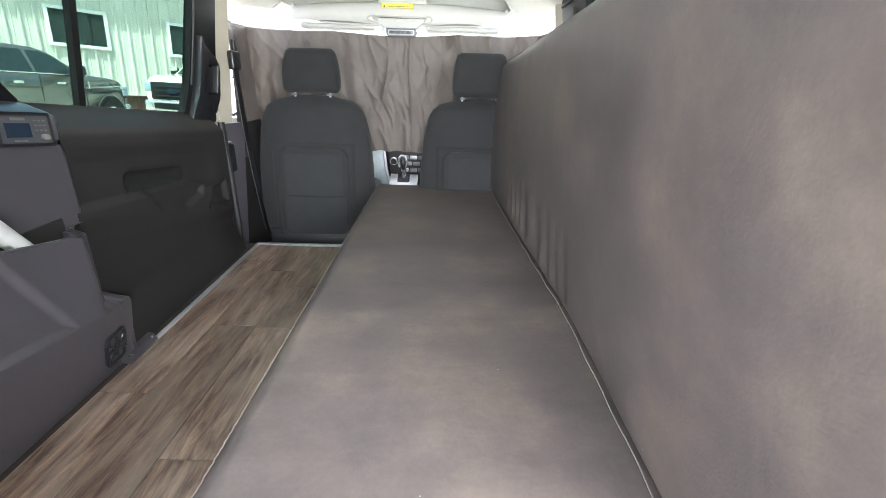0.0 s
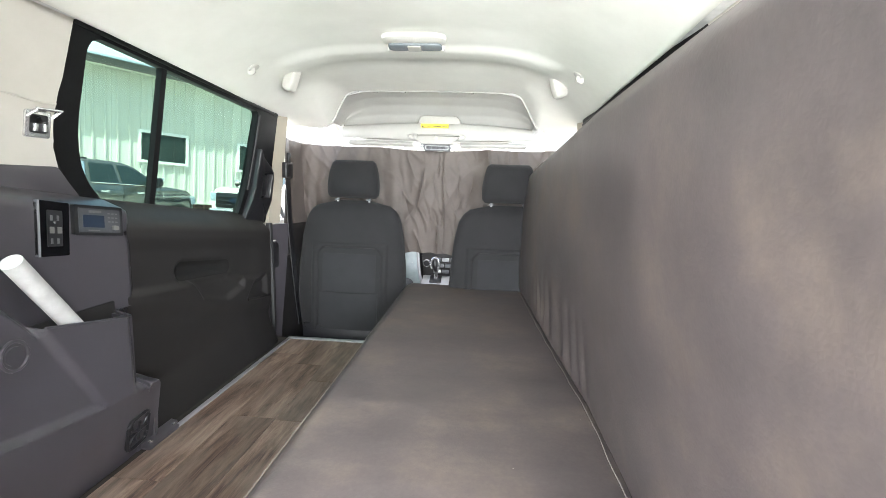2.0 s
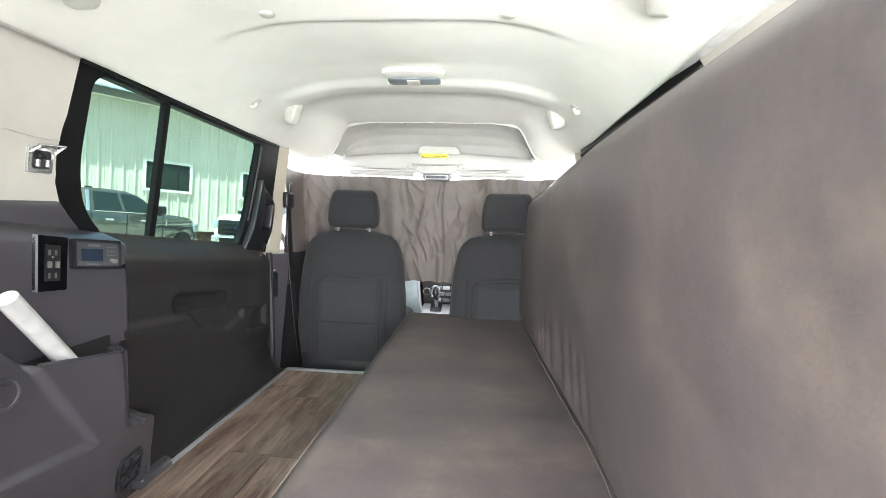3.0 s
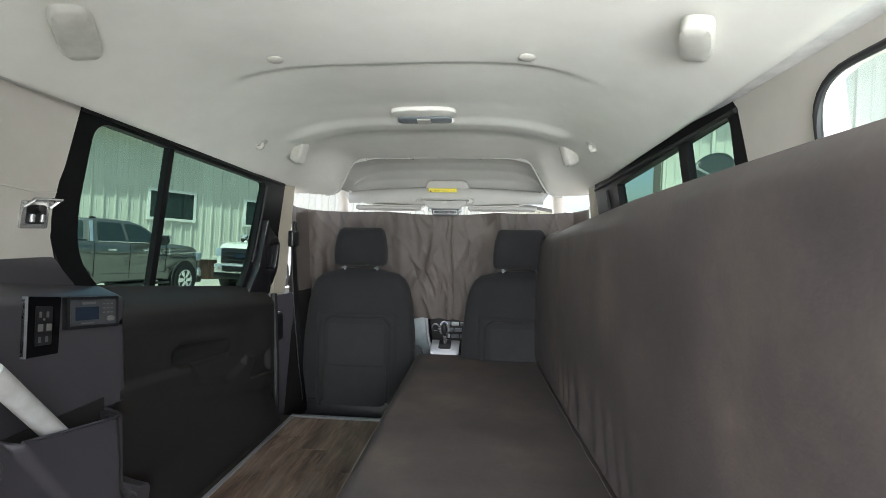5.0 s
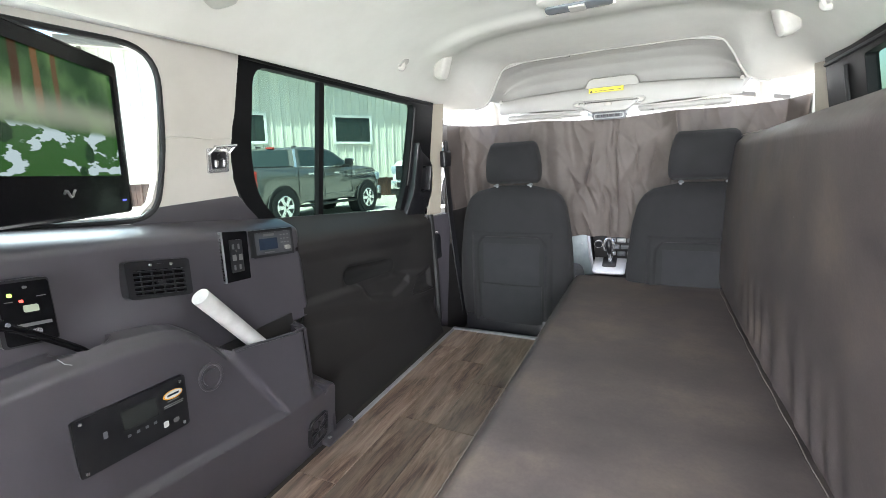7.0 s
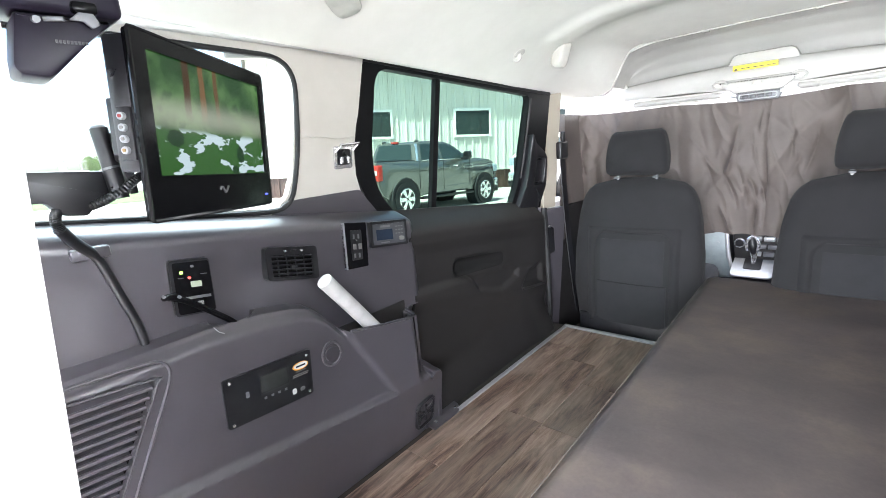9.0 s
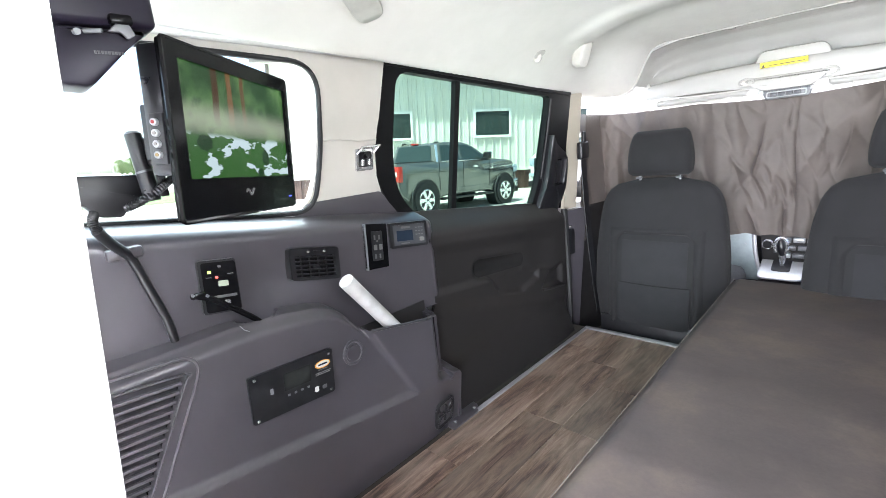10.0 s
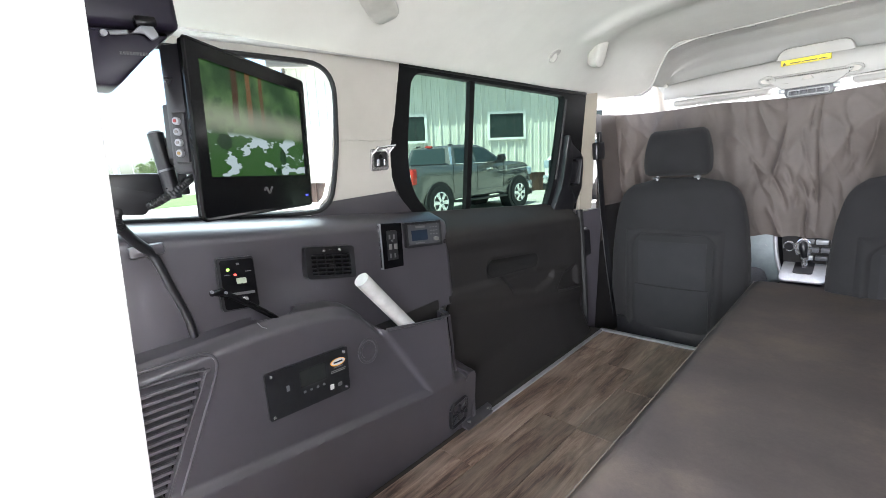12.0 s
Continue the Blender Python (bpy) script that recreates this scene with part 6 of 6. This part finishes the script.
def pickup(matrix, paint, label, front_dark=False):
    """A crew-cab pickup: x forward from the middle of the wheelbase, z up from the ground."""
    t = thing("pickup_truck", label, "pickup truck", matrix=matrix)
    hb = 1.72
    prof = [(-2.60, 0.62), (-2.63, 1.32), (-2.58, 1.365), (-1.30, 1.365), (-1.22, 1.355), (1.05, 1.34), (1.30, 1.36), (2.05, 1.31), (2.40, 1.24), (2.52, 1.12), (2.55, 0.80), (2.52, 0.50), (2.30, 0.46)]
    def arch_pts(cx, r=0.52):
        return [(cx + r * math.cos(a * math.pi / 10), 0.42 + r * math.sin(a * math.pi / 10)) for a in range(11)]
    low = prof + [p for p in arch_pts(hb)] + [(0.9, 0.46), (-0.9, 0.46)] + [p for p in arch_pts(-hb)] + [(-2.4, 0.5)]
    def cz(z):
        return 1.34 + (z - 1.34) * 0.82
    bm = plate(low, lambda x, z, w: (x, (0.98 - w) * (1 - 0.16 * ease(1.95, 2.6, x) - 0.09 * max(0, (z - 0.98) / 0.35) - 0.06 * max(0, (0.75 - z) / 0.3)), z), 1.96, bevel=0.03)
    body = part("body", bm, paint, t, angle=30)
    cab = [(-1.25, 1.32), (-1.13, 1.88), (-1.02, 1.94), (-0.6, 1.965), (0.05, 1.95), (0.36, 1.87), (1.16, 1.34)]
    part("cab", plate(cab, lambda x, z, w: (x, (0.90 - w) * (1 - 0.22 * (z - 1.32) / 0.64), cz(z)), 1.80, bevel=0.04), paint, t)
    for s in (-1, 1):
        for pts in ([(-1.02, 1.38), (-0.93, 1.86), (-0.28, 1.87), (-0.26, 1.37)], [(-0.16, 1.37), (-0.18, 1.87), (0.15, 1.86), (0.40, 1.78), (0.92, 1.38)]):
            part("side_window", plate(round_poly(pts, 0.03), lambda x, z, w, s=s: (x, s * (0.90 * (1 - 0.22 * (z - 1.32) / 0.64) + 0.004 + w), cz(z)), 0.006), M_DARKGLASS, t)
        part("belt_strip", box(-1.02, s * 0.895, 1.345, 0.98, s * 0.915, 1.365, 0.004), M_CHROME, t)
        part("pillar_trim", plate([(-1.23, 1.35), (-1.16, 1.35), (-1.03, 1.88), (-1.11, 1.88)], lambda x, z, w, s=s: (x, s * (0.90 * (1 - 0.22 * (z - 1.32) / 0.64) + 0.004 + w), cz(z)), 0.012), M_CHROME, t)
        part("shoulder_crease", sweep([(-2.45, s * 0.975, 1.10), (-1.2, s * 0.976, 1.12), (1.2, s * 0.976, 1.12), (2.3, s * 0.970, 1.08)], 0.007, 8), paint, t)
        part("rocker_crease", sweep([(-1.0, s * 0.968, 0.66), (0.0, s * 0.970, 0.64), (1.0, s * 0.968, 0.66)], 0.009, 8), paint, t)
        part("roof_rail", sweep([(-1.02, s * 0.64, cz(1.962)), (-0.86, s * 0.64, cz(1.968))], 0.018, 8), M_BLACK, t)
        for cx in (-hb, hb):
            part("arch_lip", sweep([(cx + 0.525 * math.cos(a * math.pi / 16), s * 0.975, 0.42 + 0.525 * math.sin(a * math.pi / 16)) for a in range(17)], 0.012, 8), paint, t)
        part("side_vent", box(1.06, s * 0.965, 1.08, 1.10, s * 0.986, 1.24, 0.01), M_CHROME, t)
        for x in (-0.75, 0.28):
            part("door_handle", box(x - 0.1, s * 0.97, 1.16, x + 0.1, s * 0.97 + s * 0.035, 1.20), M_CHROME, t)
        mir = part("mirror", box(0.66, s * 0.96, 1.36, 0.80, s * 1.20, 1.56, 0.04, 2), M_BLACK, t)
        part("mirror_cap", box(0.74, s * 0.97, 1.46, 0.815, s * 1.205, 1.57, 0.03, 2), M_CHROME, mir)
        part("mirror_foot", box(0.64, s * 0.90, 1.32, 0.78, s * 1.15, 1.40, 0.02), M_BLACK, mir)
        part("running_board", box(-1.1, s * 0.84, 0.36, 1.1, s * 1.0, 0.42, 0.01), M_BLACK, t)
        tl_ = part("tail_lamp", box(-2.645, s * 0.76, 0.91, -2.50, s * 0.988, 1.28, 0.02), M_TAIL, t, "red tail lamp")
        part("reverse_light", box(-2.652, s * 0.80, 1.04, -2.63, s * 0.93, 1.15, 0.006), M_WHITE, tl_)
        part("door_gap", box(-0.232, s * 0.972, 0.55, -0.222, s * 0.984, 1.33), M_BLACK, t)
        part("door_gap", box(0.95, s * 0.972, 0.60, 0.96, s * 0.984, 1.33), M_BLACK, t)
        part("head_lamp", box(2.36, s * 0.58, 0.92, 2.555, s * 0.87, 1.15, 0.03), M_LENS, t)
        part("door_gap", box(-1.20, s * 0.972, 0.62, -1.19, s * 0.984, 1.32), M_BLACK, t)
        part("bed_rail", box(-2.60, s * 0.80, 1.352, -1.28, s * 0.885, 1.380, 0.008), M_BLACK, t)
        for cx in (-hb, hb):
            w = part("wheel", cyl((cx, s * 0.74, 0.415), (cx, s * 0.99, 0.415), 0.415, n=36), M_TYRE, t, "wheel with a bright alloy rim")
            part("rim", cyl((cx, s * 0.97, 0.415), (cx, s * 0.998, 0.415), 0.265, 0.25, 30), M_BLACK, w)
            for k in range(6):
                a = k * math.pi / 3
                d = Vector((math.cos(a), 0, math.sin(a)))
                n_ = Vector((-math.sin(a), 0, math.cos(a)))
                c = Vector((cx, s * 1.0, 0.415))
                part("spoke", loft([[tuple(c + d * r + n_ * h + Vector((0, s * q, 0))) for h, q in ((-b, 0), (b, 0), (b, 0.012), (-b, 0.012))] for r, b in ((0.03, 0.035), (0.255, 0.055))]), M_CHROME, w)
            part("rim_ring", sweep([(cx + 0.258 * math.cos(a * math.pi / 15), s * 1.0, 0.415 + 0.258 * math.sin(a * math.pi / 15)) for a in range(30)], 0.014, 6, closed=True), M_CHROME, w)
            part("arch_liner", cyl((cx, s * 0.60, 0.42), (cx, s * 0.96, 0.42), 0.515, n=30), M_RUBBER, t)
    part("rear_window", plate(round_poly([(-0.74, 1.37), (0.74, 1.37), (0.62, 1.86), (-0.62, 1.86)], 0.06), lambda y, z, w: (-1.250 + 0.214 * (z - 1.32) - 0.006 - w, y, cz(z)), 0.006), M_DARKGLASS, t)
    part("windscreen", plate(round_poly([(-0.78, 1.40), (0.78, 1.40), (0.66, 1.82), (-0.66, 1.82)], 0.05), lambda y, z, w: (1.10 - 1.42 * (z - 1.38) + 0.05 + w, y, cz(z)), 0.006), M_DARKGLASS, t)
    part("bed_liner", box(-2.58, -0.80, 0.80, -1.35, 0.80, 1.345), M_BLACK, t)
    part("tailgate", box(-2.65, -0.76, 0.72, -2.625, 0.76, 1.33, 0.01), paint, t)
    part("rear_bumper", box(-2.74, -0.95, 0.50, -2.58, 0.95, 0.70, 0.03), M_CHROME, t)
    part("brake_light", box(-1.16, -0.12, cz(1.90), -1.09, 0.12, cz(1.955), 0.005), M_TAIL, t)
    bump = part("front_bumper", box(2.44, -0.86, 0.46, 2.64, 0.86, 0.72, 0.05, 3), M_CHROME, t)
    part("air_intake", box(2.60, -0.55, 0.52, 2.668, 0.55, 0.66, 0.01), M_BLACK, bump)
    part("front_skirt", box(2.30, -0.9, 0.30, 2.58, 0.9, 0.48, 0.03), M_BLACK, t)
    gr_ = part("grille", box(2.48, -0.66, 0.74, 2.585, 0.66, 1.16, 0.03), M_BLACK, t)
    for k in range(3):
        part("grille_bar", box(2.57, -0.64, 0.80 + 0.11 * k, 2.60, 0.64, 0.845 + 0.11 * k, 0.008), M_BLACK if front_dark else M_GREY, gr_)
    part("badge", plate([(0.17 * math.cos(k * math.pi / 10), 0.955 + 0.07 * math.sin(k * math.pi / 10)) for k in range(20)], lambda y, z, w: (2.60 + w, y, z), 0.01), M_LCD, gr_, "blue oval badge")
    return t


pickup(on_ground(-9.50, 10.42, 89.5) @ Matrix.Diagonal((1.04, 1.06, 1.08, 1)), M_TRUCKGREY, "stone grey crew-cab pickup truck parked on the yard")
pickup(on_ground(-7.90, 17.2, -93) @ Matrix.Diagonal((1.1, 1.06, 1.22, 1)), M_TRUCKWHITE, "white heavy pickup truck parked nose out beside the building", front_dark=True)


def hall(name, matrix, length, height, label, wains, windows, doors=()):
    """A steel-clad building: ribbed siding, brown wainscot, white-framed windows, eave and roof. x along the wall, y inward."""
    b = thing(name, label, "building", matrix=matrix)
    part("core_wall", box(0, 0.06, -0.3, length, 8.0, height), M_SIDING, b)
    pitch = 0.335
    n_ = int(length / pitch)

    def panel_mesh(z0, z1, mat_):
        bm = bmesh.new()
        sec = [(0, 0.02), (0.02, 0.02), (0.035, -0.04), (0.075, -0.04), (0.09, 0.02), (0.195, 0.02), (0.205, 0.010), (0.220, 0.010), (0.230, 0.02), (pitch, 0.02)]
        lo = [bm.verts.new((x, y, z0)) for x, y in sec]
        hi = [bm.verts.new((x, y, z1)) for x, y in sec]
        for i in range(len(sec) - 1):
            bm.faces.new((lo[i], lo[i + 1], hi[i + 1], hi[i]))
        me = bpy.data.meshes.new("siding")
        bm.to_mesh(me)
        bm.free()
        me.materials.append(mat_)
        return me

    up_me, low_me = panel_mesh(wains, height, M_SIDING), panel_mesh(-0.2, wains, M_WAINSCOT)
    for k in range(n_):
        for nm_, me in (("siding_panel", up_me), ("wainscot_panel", low_me)):
            o = new(nm_, me)
            o.parent = b
            o.location = (k * pitch, 0, 0)
    part("corner_trim", box(-0.10, -0.07, -0.2, 0.0, 0.06, height), M_SOFFIT, b)
    part("wainscot_cap", box(0, -0.045, wains - 0.03, length, 0.02, wains + 0.03), M_SIDING, b)
    for x0, x1, z0, z1 in windows:
        w = part("window", plate([(x0 - 0.09, z0 - 0.09), (x1 + 0.09, z0 - 0.09), (x1 + 0.09, z1 + 0.09), (x0 - 0.09, z1 + 0.09)], lambda x, z, q: (x, -0.075 + q, z), 0.1, [[(x0, z0), (x1, z0), (x1, z1), (x0, z1)]]), M_WINFRAME, b, "white-framed window")
        part("glass", box(x0 - 0.02, -0.045, z0 - 0.02, x1 + 0.02, -0.03, z1 + 0.02), M_DARKGLASS, w)
        part("mullion", box(x0 + 0.72 * (x1 - x0), -0.055, z0, x0 + 0.745 * (x1 - x0), -0.044, z1), M_BLACK, w)
    part("soffit", box(-0.5, -0.6, height - 0.08, length + 0.5, 0.1, height), M_SIDING, b)
    part("fascia", box(-0.5, -0.64, height - 0.14, length + 0.5, -0.6, height + 0.10), M_SOFFIT, b)
    part("roof", sheet(1, 1, lambda u, v: (-0.5 + (length + 1) * u, -0.7 + 5.0 * v, height + 0.10 + 2.5 * v), off=(0, 0, 0.05)), M_ROOFM, b)
    for k in range(int(length / 1.2)):
        part("roof_seam", sweep([(k * 1.2, -0.69, height + 0.17), (k * 1.2, 4.3, height + 2.66)], 0.025, 5), M_ROOFM, b)
    return b


WDIR = math.degrees(math.atan2(0.778, 0.628))
K0 = -9.6
hall("steel_building", Matrix.Translation((-18.374, 9.532, -0.891)) @ TILT_M @ Matrix.Rotation(radians(WDIR), 4, "Z") @ Matrix.Scale(1.12, 4), 36.0, 5.36, "cream steel-clad building with a brown wainscot and white-framed windows", 1.05,
     [(k - K0, k - K0 + 1.37, 2.46, 3.38) for k in (-5.84, -1.863, 1.423)])

# building on the passenger side, with a satellite dish
hall("side_building", Matrix.Translation((2.95, 7.52, ground_z(2.95, 7.52))) @ TILT_M @ Matrix.Rotation(radians(-24), 4, "Z"), 22.0, 5.2, "cream steel-clad building across the yard on the passenger side", 1.0, [])
dish_u = Vector((0.367, -0.20, 0.144)).normalized()
dish_n = Vector((-0.30, -0.88, 0.10))
dish_n = (dish_n - dish_u * dish_n.dot(dish_u)).normalized()
dish_m = Matrix((dish_u, dish_n.cross(dish_u), dish_n)).transposed().to_4x4()
dish_m.translation = (3.05, 5.96, 1.725)
dish = thing("satellite_dish", "dark grey oval satellite dish on a steel post", "satellite dish", matrix=dish_m)
dm_ = part("reflector", loft([[(0.225 * r * math.cos(a * math.pi / 20), 0.175 * r * math.sin(a * math.pi / 20), d) for a in range(40)] for r, d in ((0.98, 0.036), (1.0, 0.044), (0.97, 0.046), (0.8, 0.028), (0.5, 0.011), (0.2, 0.002))]), M_DISH, dish, angle=60)
for a, b, h in ((-0.050, -0.012, 0.026), (-0.004, 0.010, 0.036), (0.018, 0.056, 0.026), (0.064, 0.104, 0.034)):
    part("emblem_bar", box(a, 0.012, 0.012, b, 0.012 + h, 0.026, 0.003), M_SILVER, dm_)
part("feed_arm", sweep([(0.03, -0.165, 0.03), (-0.06, -0.09, 0.14), (-0.165, 0.03, 0.26)], 0.014, 8), M_SILVER, dish)
part("feed_horn", box(-0.235, 0.015, 0.22, -0.135, 0.065, 0.29, 0.014), M_SILVER, dish)
part("feed_cap", cyl((-0.15, 0.06, 0.24), (-0.115, 0.075, 0.215), 0.026, 0.020, 16), M_GREY, dish)
part("bracket", sweep([(0, 0, 0.0), (0.0, -0.04, -0.12)], 0.03, 8), M_GREY, dish)
di = dish.matrix_basis.inverted()
part("post", sweep([tuple(di @ Vector(p)) for p in ((3.09, 6.08, 1.68), (3.10, 6.10, 1.0), (3.10, 6.10, ground_z(3.10, 6.10)))], 0.03, 10), M_GREY, dish)


# ---- far trees ----
def tree(x, y, h, seed):
    rnd = random.Random(seed)
    t = thing("tree", "broad green tree far behind the lawn", "tree", matrix=on_ground(x, y), group="far trees")
    bm = sweep(spline([(0, 0, 0), (0.05 * h * rnd.uniform(-1, 1) * 0.3, 0, 0.25 * h), (0, 0.02 * h, 0.6 * h)], 4), 0.025 * h, 8)
    for k in range(6):
        a = k * 1.05 + rnd.random()
        sweep([(0, 0, h * (0.25 + 0.05 * k)), (0.18 * h * math.cos(a), 0.18 * h * math.sin(a), h * (0.40 + 0.06 * k))], 0.010 * h, 6, bm)
    part("trunk", bm, M_BARK, t)
    verts, faces = [], []
    for k in range(1000):
        a, r = rnd.uniform(0, 6.283), rnd.random() ** 0.5
        zz = rnd.uniform(-1, 1)
        rr = 0.42 * h * r * math.sqrt(max(0.05, 1 - zz * zz)) * (0.75 + 0.35 * math.sin(a * 3 + seed))
        c = Vector((rr * math.cos(a), rr * math.sin(a), h * (0.52 + 0.44 * zz)))
        s = h * rnd.uniform(0.014, 0.032)
        e = Euler((rnd.uniform(0, 6), rnd.uniform(0, 6), rnd.uniform(0, 6))).to_matrix()
        i = len(verts)
        for p in ((-s, -s * 0.6, 0), (s, -s * 0.6, 0.2 * s), (s, s * 0.6, 0), (-s, s * 0.6, 0.2 * s)):
            verts.append(tuple(c + e @ Vector(p)))
        faces.append((i, i + 1, i + 2, i + 3))
    me = bpy.data.meshes.new("crown")
    me.from_pydata(verts, [], faces)
    me.materials.append(M_LEAF)
    o = new("crown", me)
    o.parent = t
    return t


rt = random.Random(5)
for k in range(22):
    d = 150 + rt.uniform(-15, 25)
    a = 2.705 + 0.0112 * k + rt.uniform(-0.004, 0.004)
    tree(d * math.cos(a), d * math.sin(a), rt.uniform(5.2, 8.2) * (1 - 0.35 * ease(17, 22, k)), k)

# a far silo and a flag pole on the skyline
silo = thing("silo", "pale grey-green metal silo far beyond the yard", "silo", on_ground(220 * math.cos(2.976), 220 * math.sin(2.976)).translation)
sb = silo.location
part("drum", cyl(sb, sb + Vector((0, 0, 4.6)), 1.15, n=24), M_ROOFM, silo)
part("dome", cyl(sb + Vector((0, 0, 4.6)), sb + Vector((0, 0, 5.0)), 1.15, 0.5, 24), M_ROOFM, silo)
pole = thing("flag_pole", "thin pale pole on the skyline", "pole", on_ground(100 * math.cos(2.950), 100 * math.sin(2.950)).translation)
pb = pole.location
part("shaft", cyl(pb, pb + Vector((0, 0, 9.0)), 0.07, 0.04, 10), M_ROOFM, pole)
part("finial", cyl(pb + Vector((0, 0, 9.0)), pb + Vector((0, 0, 9.3)), 0.11, 0.06, 10), M_ROOFM, pole)

# ---- floor planks, last ----
rows_x = [-0.660, -0.5135, -0.3675, -0.2215, -0.0755, 0.0705]
for r in range(5):
    xa, xb = rows_x[r], rows_x[r + 1]
    if r == 0:
        xa = -0.645
    ends = {0: [0.14, 0.93, 1.80, 1.986], 1: [0.14, 0.40, 1.265, 1.70, 1.986], 2: [0.14, 0.72, 1.255, 1.55, 1.986], 3: [0.14, 0.55, 1.45, 1.90, 1.986], 4: [0.14, 0.9, 1.6, 1.986]}[r]
    for ya, yb_ in zip(ends, ends[1:]):
        bm = box(xa + 0.0006, ya + 0.0006, -0.006, xb - 0.0006, yb_ - 0.0006, 0.0, 0.0012, 1)
        part("plank", bm, M_WOOD, floor)
